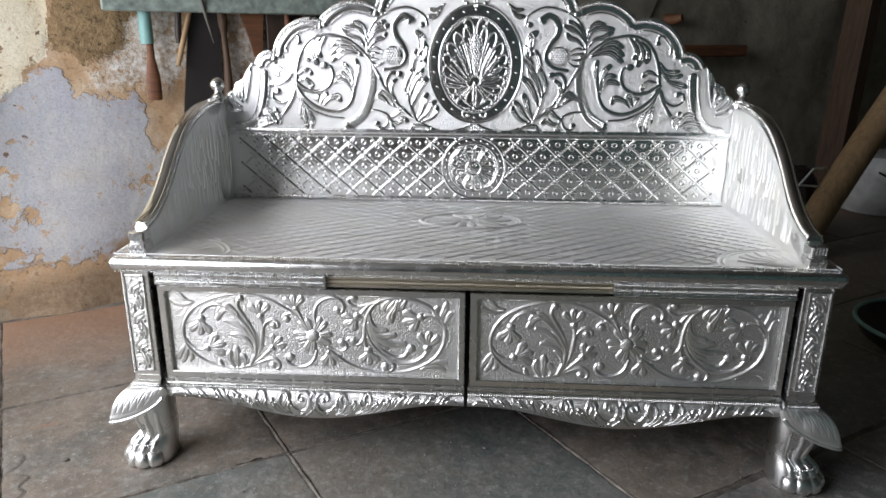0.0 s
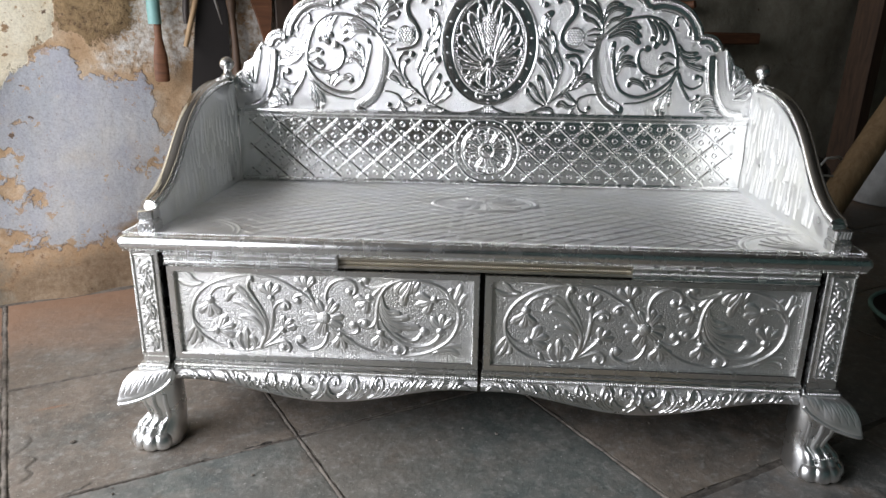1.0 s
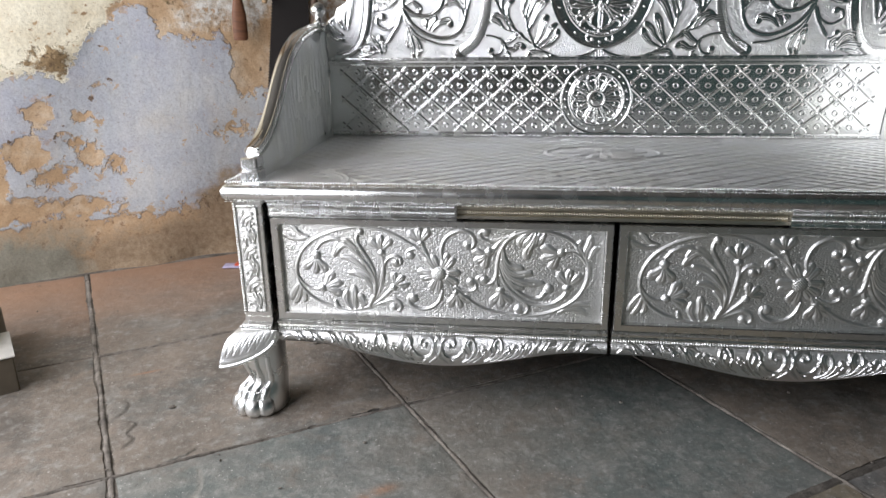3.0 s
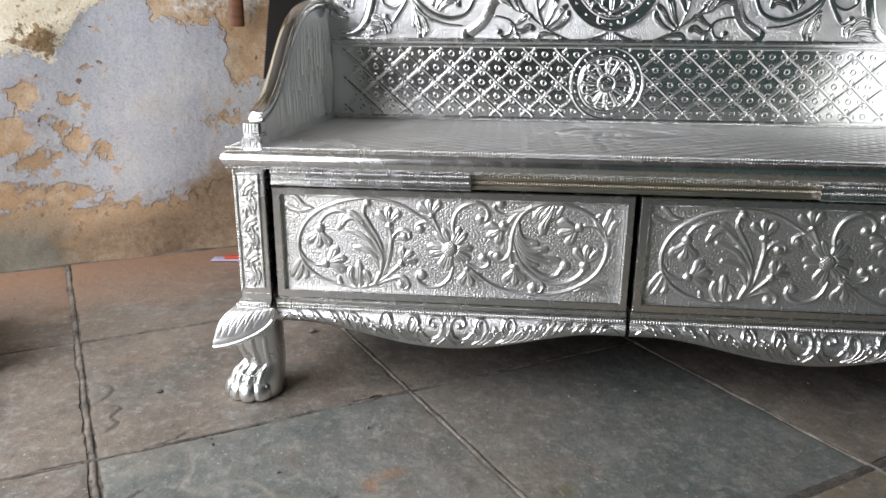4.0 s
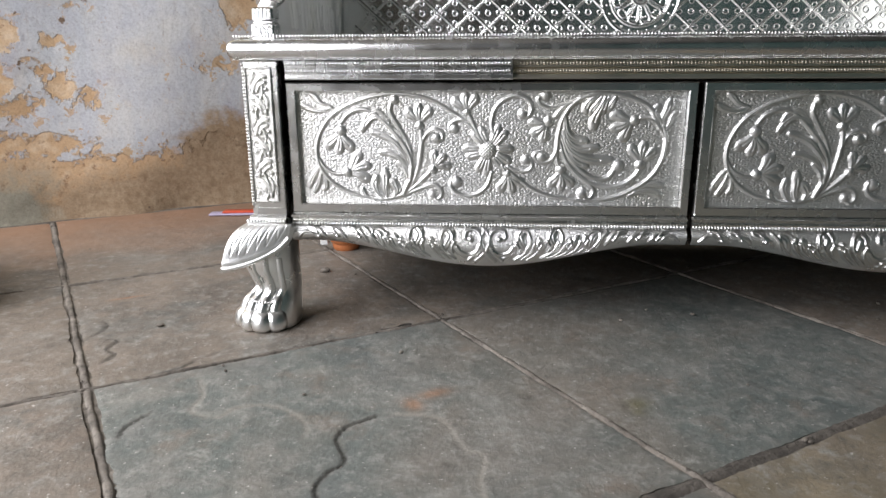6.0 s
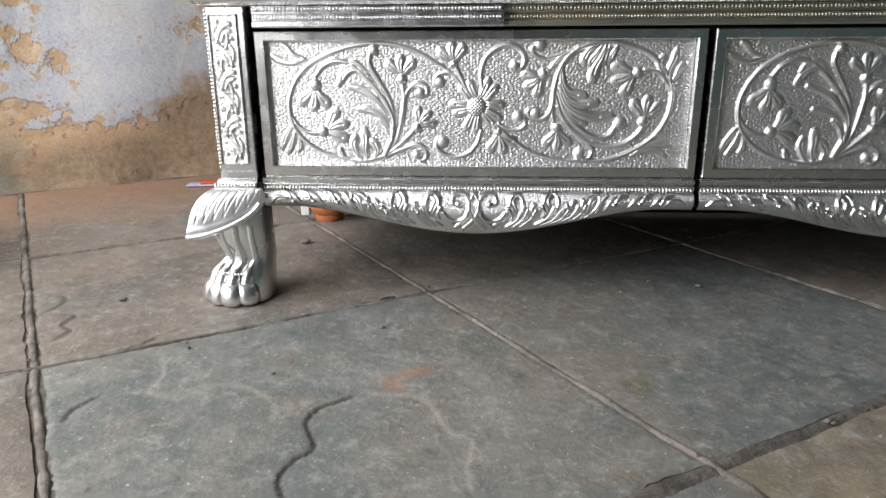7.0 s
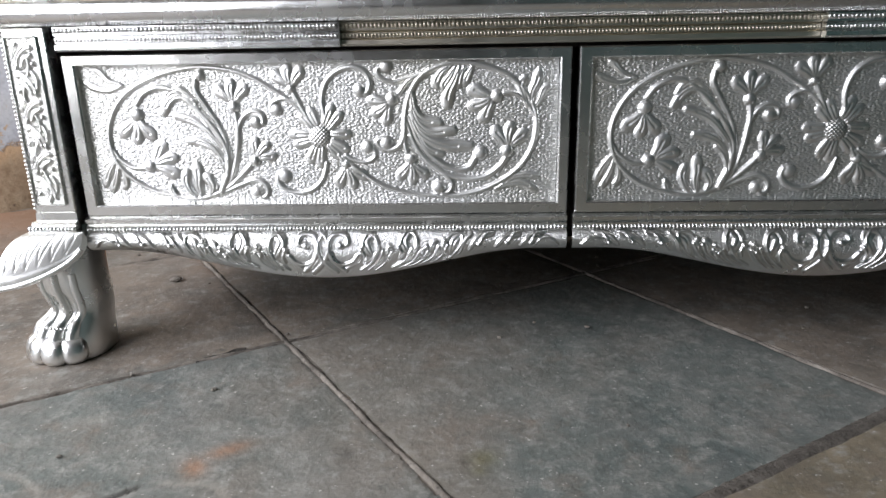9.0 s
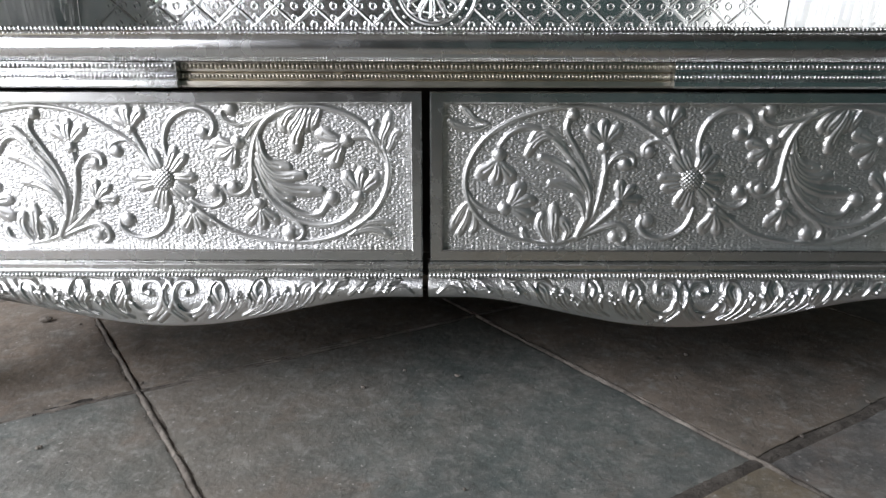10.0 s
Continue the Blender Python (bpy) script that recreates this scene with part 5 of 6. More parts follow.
def leg(side):
    """Knee shell, shank with tendons and a paw of four toes."""
    X = lambda p: (side * p[0], p[1], p[2])
    sec = []
    for z, outer, front in ((0.196, 0.757, 1.372), (0.165, 0.765, 1.362), (0.130, 0.775, 1.356), (0.105, 0.771, 1.357), (0.086, 0.757, 1.364), (0.068, 0.757, 1.363), (0.056, 0.765, 1.356),
                            (0.045, 0.773, 1.349), (0.032, 0.780, 1.344), (0.014, 0.785, 1.340), (0.001, 0.783, 1.342)):
        sec.append((z, (0.683 + outer) / 2, (front + 1.448) / 2, (outer - 0.683) / 2, (1.448 - front) / 2))
    n = 28
    b = Build()
    rings = []
    for z, cx, cy, rx, ry in sec[::-1]:
        ring = []
        for k in range(n):
            a = 2 * math.pi * k / n
            ca, sa = math.cos(a), math.sin(a)
            e = (abs(ca) ** 2.6 + abs(sa) ** 2.6) ** (-1 / 2.6)
            ring.append((side * (cx + rx * ca * e), cy + ry * sa * e, z))
        rings.append(ring if side > 0 else ring[::-1])
    b.rings(rings)
    shank = part("leg", b.mesh("leg", angle=80), FOOT_SILVER, bench, "silver claw-foot leg")
    for ang in (203, 238, 270, 302):
        a = radians(ang)
        # angles turn from the outer side round to the front
        ox, oy = -math.cos(a), math.sin(a)
        tx, ty = 0.737 + ox * 0.042, 1.388 + oy * 0.044
        p = X((tx, ty, 0.0))
        turn = math.atan2(oy, ox * side)
        toe = paw_toe((p[0] - side * ox * 0.006, p[1] - oy * 0.006, 0.0), 0.0290, 0.0205, 0.042, turn)
        t = part("toe", toe.mesh("toe", angle=80), FOOT_SILVER, shank)
        pts = [X((0.737 + ox * 0.040, 1.388 + oy * 0.042, 0.034)), X((0.734 + ox * 0.038, 1.390 + oy * 0.040, 0.046)), X((0.728 + ox * 0.035, 1.397 + oy * 0.038, 0.057)), X((0.722 + ox * 0.034, 1.402 + oy * 0.039, 0.070)),
               X((0.724 + ox * 0.038, 1.402 + oy * 0.041, 0.086)), X((0.728 + ox * 0.043, 1.402 + oy * 0.045, 0.108)), X((0.729 + ox * 0.044, 1.402 + oy * 0.046, 0.130))]
        pts = smooth3(pts)
        thick = np.interp(np.linspace(0, 1, len(pts)), [0, 0.17, 0.33, 0.5, 1], [0.0115, 0.0105, 0.0085, 0.0066, 0.0060])
        part("tendon", Build().tube(pts, list(thick), 12).mesh("tendon", angle=80), FOOT_SILVER, shank)
    band = [X((0.735 - math.cos(radians(g)) * 0.0455, 1.392 + math.sin(radians(g)) * 0.0500, 0.0505 + 0.004 * math.sin(radians((g - 200) * 1.8)))) for g in range(232, 300, 8)]
    part("bead_trim", bead_row("bead_trim", band, 0.0030, 0.0050, long=0.8), FOOT_SILVER, shank)
    # knee shell
    nt_, ns = 300, 40
    rows, lip = [], []
    for i in range(ns + 1):
        s = i / ns
        row = []
        for k in range(nt_ + 1):
            t = k / nt_
            if t < 0.45:
                x, y = 0.680 + 0.070 * t / 0.45, 1.3665
            elif t > 0.55:
                x, y = 0.7555, 1.372 + 0.070 * (t - 0.55) / 0.45
            else:
                a = (t - 0.45) / 0.10 * math.pi / 2
                x, y = 0.750 + 0.0055 * math.sin(a), 1.372 - 0.0055 * math.cos(a)
            q = math.sin(math.pi * min(1, max(0, t)))
            p, drop = 0.056 * q ** 0.75, 0.004 + 0.068 * q ** 0.38
            dx, dy = (0.74, -0.67)
            vein = abs(math.cos(math.pi * (t * 15 + 0.35 * math.sin(s * 4.5)))) ** 14 + abs(math.cos(math.pi * (t * 15 + 0.5 + 0.5 * s))) ** 20 * (s > 0.35)
            flute = -0.0007 * vein * min(1, max(0, (0.80 - s) * 14)) * min(1, s * 10)
            out = p * math.sin(s * math.pi / 2) ** 0.9 + flute
            z = 0.190 - drop * (1 - math.cos(s * math.pi / 2)) ** 0.9 + flute * 0.5
            if s > 0.84:
                out += 0.0022 * math.sin((s - 0.84) / 0.16 * math.pi)
            row.append(X((x + dx * out, y + dy * out, z)))
        rows.append(row)
    lip = rows[-1]
    rows.append([(p[0] - side * 0.003, p[1] + 0.003, p[2] - 0.004) for p in lip])
    rows.append([(side * 0.728 + (p[0] - side * 0.728) * 0.5, 1.40 + (p[1] - 1.40) * 0.5, p[2] + 0.012) for p in lip])
    b = Build().rings(rows if side > 0 else [r[::-1] for r in rows], closed=False, cap0=False, cap1=False)
    b.f = [q[::-1] for q in b.f]
    part("knee_shell", b.mesh("knee_shell", angle=60), KNEE_SILVER, shank, "flared silver knee with fluted leaf")
    part("lip", Build().tube(lip[4:-4:4], 0.0040, 8).mesh("lip", angle=80), KNEE_SILVER, shank, "smooth rolled lip")


for side in (-1, 1):
    leg(side)

# turned wooden feet under the unseen back corners
for side in (-1, 1):
    b = Build().lathe((side * 0.70, 1.885, 0), [(0.030, 0.0), (0.034, 0.006), (0.034, 0.016), (0.040, 0.022), (0.046, 0.034), (0.046, 0.060), (0.036, 0.075), (0.036, 0.205)], 24)
    part("back_foot", b.mesh("back_foot"), FOOT_WOOD, bench, "turned orange wooden back foot")

part("shim", Build().box(-0.762, -0.742, 1.865, 1.885, 0.012, 0.060, 0.002).mesh("shim"), WHITE, bench, "white plastic shim by the back foot")

# carcass and seat
# strips added at both sides to keep light from under the seat
for x in (-0.740, 0.726):
    part("side_skirt", Build().box(x, x + 0.014, 1.45, 1.86, 0.135, 0.2003).mesh("side_skirt"), SATIN, bench, "plain silver strip added to block light from the side")
# unseen board, added so that the floor under the bench stays dark
part("back_skirt", Build().box(-0.66, 0.66, 1.93, 1.945, 0.012, 0.2003).mesh("back_skirt"), DARK_WOOD, bench, "unseen dark board added to block light under the seat")
part("carcass", Build().box(-0.742, 0.742, 1.45, 1.965, 0.2005, 0.4632).mesh("carcass"), DARK_WOOD, bench, "dark wooden carcass under the silver")
rim = []
for out, z in ((-0.010, 0.4640), (0.000, 0.4645), (0.006, 0.4675), (0.0105, 0.473), (0.012, 0.480), (0.0115, 0.487), (0.008, 0.4935), (0.002, 0.4975), (-0.004, 0.4985), (-0.008, 0.5005), (-0.012, 0.5010)):
    rim.append([(x, y, z) for x, y in rounded_rect(-0.758 - out, 0.758 + out, 1.372 - out, 1.985, 0.010)])
part("seat_board", Build().rings(rim).mesh("seat_board", angle=50), SILVER, bench, "polished silver seat edge with rounded nose")
part("bead_trim", bead_row("bead_trim", [(-0.757, 1.96, 0.5025), (-0.757, 1.3745, 0.5025), (0.757, 1.3745, 0.5025), (0.757, 1.96, 0.5025)], 0.0026, 0.0052), SILVER, bench)
part("bead_trim", bead_row("bead_trim", [(-0.76, 1.366, 0.4655), (0.76, 1.366, 0.4655)], 0.0012, 0.0035), SILVER, bench)

RAIL = [(0.026, 0.4330), (0.026, 0.4632), (0.0, 0.4632), (0.0, 0.4525), (0.004, 0.4515), (0.001, 0.4495), (0.001, 0.4435), (0.0035, 0.4425), (-0.001, 0.4405), (-0.0015, 0.4355), (0.001, 0.4330)]
for x0, x1, y in ((-0.6765, -0.303, 1.373), (-0.3025, 0.3045, 1.3865), (0.305, 0.6765, 1.373)):
    rail = part("rail", extrude_x([(y + a, z) for a, z in RAIL], x0, x1).mesh("rail", angle=30), DULL if x0 == -0.3025 else SILVER, bench, "dull tarnished beaded rail" if x0 == -0.3025 else "beaded silver rail above the drawers")
    part("bead_trim", bead_row("bead_trim", [(x0, y - 0.0005, 0.4585), (x1, y - 0.0005, 0.4585)], 0.0029, 0.0053, long=1.2), DULL if x0 == -0.3025 else SILVER, rail)
    part("bead_trim", bead_row("bead_trim", [(x0, y + 0.0005, 0.4465), (x1, y + 0.0005, 0.4465)], 0.0022, 0.0047, long=1.1), DULL if x0 == -0.3025 else SILVER, rail)


def seat_relief():
    w, h = 1.396, 0.555
    r = Relief(w, h, 0.0018)
    px, pz = 0.054, 0.040
    n = int(w / px) + 14
    cx, cz = w / 2, h * 0.60
    for s in (1, -1):
        for i in range(-14, n):
            x0 = i * px
            a, b = (x0, 0.012), (x0 + s * (h - 0.02) * px / pz, h - 0.01)
            pts = smooth_line([a, b], 0.0019)
            for x, z in pts:
                e = ((x - cx) / 0.128) ** 2 + ((z - cz) / 0.075) ** 2
                c = min((x - 0.03) ** 2, (x - w + 0.03) ** 2) / 0.15 ** 2 + (z - 0.01) ** 2 / 0.12 ** 2
                if 0.012 < x < w - 0.012 and e > 1 and c > 1:
                    r.stamp(r.H, x, z, 0.0027, .0017)
    r.ring(cx, cz, 0.128, 0.0035, .0032, 0.075)
    r.ring(cx, cz, 0.118, 0.002, .0012, 0.067)
    for i in range(12):
        a = 30 * i
        ca, sa = math.cos(radians(a)), math.sin(radians(a))
        r.leaf(cx + ca * 0.02, cz + sa * 0.014, a, 0.045 + 0.035 * abs(ca), 0.024, .0045, 15, 2)
    for x, s in ((0.03, 1), (w - 0.03, -1)):
        r.ring(x, 0.01, 0.15, 0.0026, .0018, 0.12)
        r.ring(x, 0.01, 0.138, 0.002, .0014, 0.109)
        for i in range(6):
            a = 8 + 30 * i * 0.55
            a = a if s > 0 else 180 - a
            r.leaf(x, 0.012, a, 0.105, 0.022, .0030, 18 * s, 2)
    return r.finish(None, 0.0003, depth=0.4)


part("embossed_seat", sheet("embossed_seat", seat_relief(), (-0.698, 1.381, 0.5018), (1, 0, 0), (0, 1, 0), (0, 0, 1)), SEAT_SILVER, bench, "silver seat sheet embossed with diamond lines and a medallion")


# ---- arms ----
ARM = [(1.395, 0.520), (1.405, 0.548), (1.450, 0.562), (1.500, 0.588), (1.550, 0.628), (1.600, 0.676), (1.650, 0.716), (1.710, 0.747), (1.780, 0.766), (1.850, 0.775), (1.935, 0.778)]


def arm(side):
    inner, outer = 0.6985, 0.722
    curve = smooth_line(ARM, 0.012)
    prof = [(1.395, 0.5), (1.94, 0.5)] + [tuple(p) for p in curve[::-1]]
    rings = [[(side * x, y, z) for y, z in prof] for x in (inner, outer)]
    b = Build().rings(rings if side > 0 else [r[::-1] for r in rings])
    a = part("arm", b.mesh("arm", angle=30), SATIN, bench, "silver arm with a curved moulded top")
    cap = Build()
    mid_x = side * 0.711
    path = [(mid_x, y, z + 0.003) for y, z in curve[3:]]
    cap.tube(path, 0.018, 14, 0.62)
    for o in (-0.010, 0.0, 0.010):
        cap.tube([(mid_x + o, y, z + 0.0125 - abs(o) * 0.25) for y, z in curve[3:]], 0.0035, 8)
    part("cap_rail", cap.mesh("cap_rail", angle=80), ARM_SILVER, a, "ridged polished silver cap")
    # feather relief on the inside
    w, h = 0.54, 0.275
    r = Relief(w, h, 0.0022)
    rs = np.random.RandomState(5)
    top = lambda y: np.interp(y, curve[:, 0], curve[:, 1]) - 0.5
    for i in range(34):
        y = 0.05 + 0.47 * i / 33 + rs.uniform(-0.008, 0.008)
        at = float(top(1.395 + y)) - rs.uniform(0.012, 0.05)
        while at > 0.06:
            ln = min(rs.uniform(0.05, 0.13), at - 0.02)
            lean = rs.uniform(-0.10, 0.22) * ln
            yy = [y, y + lean * 0.3, y + lean]
            if side > 0:
                yy = [w - q for q in yy]
            r.stroke([(yy[0], at), (yy[1], at - ln * 0.55), (yy[2], at - ln)], rs.uniform(0.0024, 0.0046), .0030, 0.35, 1.0)
            at -= ln + rs.uniform(0.0, 0.05)
    r.finish(None, 0.0016, depth=0.3)
    x, z = np.meshgrid(r.X, r.Z)
    yy = 1.395 + (x if side < 0 else w - x)
    keep = z < np.interp(yy, curve[:, 0], curve[:, 1]) - 0.5 - 0.004
    if side < 0:
        me = sheet("feather_panel", r, (-inner + 0.0015, 1.395, 0.5), (0, 1, 0), (0, 0, 1), (1, 0, 0), keep)
    else:
        me = sheet("feather_panel", r, (inner - 0.0015, 1.395 + w, 0.5), (0, -1, 0), (0, 0, 1), (-1, 0, 0), keep)
    part("feather_panel", me, FEATHER, a, "silver panel embossed with drooping feathers")
    # front stub and back finial
    x0, x1 = sorted((side * 0.692, side * 0.730))
    s = Build().box(x0, x1, 1.381, 1.420, 0.499, 0.5225, 0.002)
    s.box(x0 + 0.003, x1 - 0.003, 1.384, 1.418, 0.522, 0.5265, 0.001)
    s.box(x0 + 0.0015, x1 - 0.0015, 1.3825, 1.4195, 0.526, 0.548, 0.003)
    for i in range(3):
        xx = x0 + 0.0072 + i * 0.0118
        s.tube([(xx + 0.0040 * math.cos(q), 1.3808, 0.511 + 0.0062 * math.sin(q)) for q in np.linspace(0, 2 * math.pi, 13)], 0.0013, 6)
    for i in range(5):
        s.tube([(x0 + 0.006 + i * 0.0064, 1.3823, 0.530), (x0 + 0.008 + i * 0.0060, 1.3823, 0.545)], 0.0015, 6)
    part("front_stub", s.mesh("front_stub"), SILVER, a, "small chased silver post")
    f = Build().box(side * 0.711 - 0.021, side * 0.711 + 0.021, 1.900, 1.942, 0.772, 0.789, 0.003)
    f.lathe((side * 0.711, 1.921, 0), [(0.017, 0.788), (0.018, 0.793), (0.012, 0.798), (0.0095, 0.806), (0.014, 0.811), (0.0195, 0.819), (0.0195, 0.828), (0.014, 0.837), (0.006, 0.842), (0.001, 0.843)], 20)
    part("finial", f.mesh("finial"), SILVER, a, "turned silver finial")


for side in (-1, 1):
    arm(side)


# ---- backrest ----
def lattice_relief():
    w, h = 1.394, 0.188
    r = Relief(w, h, 0.0009)
    cx, cz, px, pz = w / 2, 0.096, 0.0388, 0.0345
    rr = 0.088
    far = lambda x, z: (x - cx) ** 2 + (z - cz) ** 2 > rr ** 2
    for s in (1, -1):
        for i in range(-26, 27):
            for t in np.arange(-0.082, 0.082, 0.0010):
                x, z = cx + (2 * i + 1) * px + s * t * px / pz, cz + t
                if 0.03 < x < w - 0.03 and far(x, z):
                    r.stamp(r.H, x, z, 0.0024, .0027)
    for i in range(-18, 19):
        for j in range(-2, 3):
            x, z = cx + i * px, cz + j * pz
            if not (0.04 < x < w - 0.04):
                continue
            if (i + j) % 2:
                for ox, oz in ((0.0130, 0), (-0.0130, 0), (0, 0.0122), (0, -0.0122)):
                    if abs(z + oz - cz) < 0.078 and (x + ox - cx) ** 2 + (z + oz - cz) ** 2 > (rr + 0.006) ** 2:
                        r.ring(x + ox, z + oz, 0.0050, 0.0012, .0006)
            elif (x - cx) ** 2 + (z - cz) ** 2 > (rr + 0.006) ** 2:
                r.ring(x, z, 0.0058, 0.0013, .0007)
    for q in (rr, rr - 0.020):
        r.ring(cx, cz, q, 0.0026, .0026)
    r.ring(cx, cz, rr - 0.024, 0.0016, .002)
    for i in range(24):
        a = math.pi * 2 * i / 24
        r.boss(cx + math.cos(a) * (rr - 0.010), cz + math.sin(a) * (rr - 0.010), 0.0022, .002)
    # twelve rimmed petals round a rough button
    for i in range(12):
        a = radians(30 * i + 15)
        ca, sa = math.cos(a), math.sin(a)
        rim = [(0.021, 0.0032), (0.036, 0.0062), (0.052, 0.0105), (0.060, 0.0075), (0.0625, 0.0)]
        for s in (-1, 1):
            r.stroke([(cx + ca * p - sa * q * s, cz + sa * p + ca * q * s) for p, q in rim], 0.0021, .0030, 1, 1)
        for q in (-0.003, 0.003):
            r.boss(cx + ca * 0.048 - sa * q, cz + sa * 0.048 + ca * q, 0.0017, .0014)
    r.boss(cx, cz, 0.021, .0030)
    r.ring(cx, cz, 0.0205, 0.0022, .0042)
    rs = np.random.RandomState(2)
    for i in range(14):
        a, q = rs.uniform(0, 6.28), 0.016 * math.sqrt(rs.uniform(0, 1))
        r.boss(cx + math.cos(a) * q, cz + math.sin(a) * q, 0.0026, .0033)
    for z in (0.006, 0.182):
        r.stroke([(0.004, z), (w - 0.004, z)], 0.0022, .002, 1, 1)
    return r.finish(None, 0.0002, depth=0.3)


def scallops():
    """The outline of the crest's right half, from its foot to the middle."""
    pts = [(0.700, 0.700), (0.700, 0.772), (0.690, 0.796), (0.672, 0.806), (0.664, 0.826), (0.640, 0.838), (0.632, 0.856), (0.614, 0.880), (0.606, 0.872)]
    knots = [(0.606, 0.872), (0.552, 0.912), (0.420, 0.996), (0.268, 1.028), (0.115, 1.085), (0.0, 1.135)]
    swell = (0.016, 0.034, 0.030, 0.040, 0.030)
    for (ax, az), (bx, bz), q in zip(knots, knots[1:], swell):
        dx, dz = bx - ax, bz - az
        run = math.hypot(dx, dz)
        nx, nz = dz / run, -dx / run
        for i in range(1, 15):
            t = i / 14
            bow = q * math.sin(math.pi * t) ** 0.75
            pts.append((ax + dx * t + nx * bow, az + dz * t + nz * bow))
    return pts


CREST = scallops()


def crest_relief():
    w, h = 1.40, 0.47
    r = Relief(w, h, 0.0011)
    r.power, r.ribs = 0.26, True
    S, V, P, B, O = sketcher(r, lambda x, z: (0.70 + x / 1000, z / 1000), 1.25)
    # vine under the medallion, up and over into the great scroll
    S(5.6, 6, 3, 26, 25, 11, 72, 1, 121, 8, 163, 34, 205, 65, 242, 110, 269, 158, 290, 196, 321, 227, 360, 249, 407, 256, 446, 245, 472, 217, 489, 174, 495, 128, 508, 87, 533, 48, a=0.8, b=1.0)
    S(4.5, 5.5, 293, 199, 293, 239, 282, 275, 260, 303, 227, 320, 188, 328, 156, 319, 136, 303, 131, 283, a=0.9, b=0.8)
    O(143, 283, 9, 7)
    # leaf sprays at the fork
    P(7.8, 6.4, 296, 239, 304, 261, 326, 276, 361, 273, a=0.35)
    P(7.8, 6.4, 300, 227, 316, 247, 339, 253, 359, 265, a=0.35)
    P(7.8, 6.4, 294, 250, 300, 273, 317, 287, 337, 284, a=0.35)
    P(7.3, 6.4, 290, 239, 274, 261, 253, 272, 235, 281, a=0.35)
    P(7.3, 6.4, 288, 224, 269, 244, 251, 250, 242, 261, a=0.35)
    P(7.3, 6.4, 288, 250, 274, 273, 258, 286, 246, 292, a=0.35)
    # the long-necked bird with a scaled body
    S(10.1, 8, 247, 166, 214, 172, 194, 186, 188, 206, 199, 232, 216, 255, 220, 278, 210, 297, 192, 306, 175, 297, a=0.55, b=1.0)
    O(178, 292, 9, 8.6)
    O(223, 204, 25.8, 8.6)
    P(4.5, 7, 250, 215, 271, 224, 289, 222, a=0.35)
    P(4.5, 7, 254, 207, 275, 210, 290, 207, a=0.35)
    P(4.5, 7, 255, 195, 273, 193, 287, 196, a=0.35)
    P(4.5, 7, 249, 187, 265, 178, 279, 181, a=0.35)
    # leaf below the bird
    V(7.8, 6.6, 10.1, 219, 83, 239, 110, 243, 137, 230, 156, 206, 154, a=0.5)
    P(6.7, 6.2, 213, 77, 230, 104, 229, 128, 216, 140, a=0.35)
    # tall leaf beside the medallion
    S(4.5, 6.6, 160, 28, 177, 68, 183, 110, 164, 151, 147, 189, 152, 223, 156, 255, a=1.0, b=0.7)
    P(10.1, 6.8, 174, 71, 160, 106, 147, 130, 131, 145, a=0.35)
    P(9, 6.6, 179, 95, 168, 130, 152, 154, 145, 171, a=0.35)
    P(9, 6.6, 174, 136, 154, 165, 141, 186, 132, 194, a=0.35)
    P(9, 6.8, 154, 183, 138, 203, 134, 217, 139, 235, a=0.35)
    P(10.1, 7, 153, 206, 143, 229, 145, 249, 159, 263, a=0.35)
    P(7.8, 6.6, 185, 95, 192, 125, 182, 151, 172, 171, a=0.35)
    P(7.8, 6.6, 164, 154, 172, 177, 168, 198, 161, 215, a=0.35)
    P(7.8, 6.6, 157, 28, 135, 49, 122, 70, 109, 82, a=0.35)
    P(9, 6.8, 160, 31, 147, 61, 140, 85, 133, 100, a=0.35)
    P(7.8, 6.6, 148, 25, 123, 37, 107, 55, 104, 67, a=0.35)
    P(6.7, 6, 112, 7, 142, 16, 167, 16, 177, 4, a=0.35)
    # sprays along the foot
    S(3.9, 5.4, 202, 62, 232, 71, 258, 87, 282, 96, a=0.7, b=0.9)
    P(7.8, 6.2, 238, 74, 255, 93, 270, 96, 282, 87, a=0.35)
    P(7.8, 6.2, 223, 71, 236, 95, 254, 105, 266, 102, a=0.35)
    S(4.5, 5.6, 231, 26, 242, 44, 266, 55, 290, 57, a=1, b=0.7)
    V(5.6, 6, 9, 248, 50, 240, 32, 247, 14, 263, 8, 271, 20, a=0.6)
    P(9, 6.2, 234, 26, 216, 23, 200, 32, 188, 28, a=0.35)
    P(9, 6.2, 237, 35, 218, 47, 205, 59, 193, 53, a=0.35)
    P(7.8, 6.2, 231, 20, 226, 8, 236, -2, a=0.35)
    # leaves inside the great scroll
    P(9, 6.6, 310, 207, 336, 222, 365, 225, 390, 208, a=0.35)
    P(9, 6.6, 308, 202, 337, 213, 363, 211, 389, 191, a=0.35)
    P(7.8, 6.4, 319, 213, 341, 233, 367, 239, 388, 228, a=0.35)
    P(9, 6.6, 407, 251, 423, 231, 431, 211, 423, 200, a=0.35)
    P(10.1, 6.8, 422, 248, 438, 228, 443, 206, 434, 182, a=0.35)
    P(9, 6.6, 437, 242, 454, 223, 458, 206, 456, 191, a=0.35)
    V(6.2, 6.4, 11.2, 492, 128, 464, 110, 431, 106, 403, 121, 391, 147, 396, 171, 413, 176, a=1.1)
    S(6.7, 6.4, 493, 119, 472, 86, 430, 59, 388, 52, 353, 67, 336, 97, 334, 129, 340, 161, 354, 179, a=1.1, b=0.7)
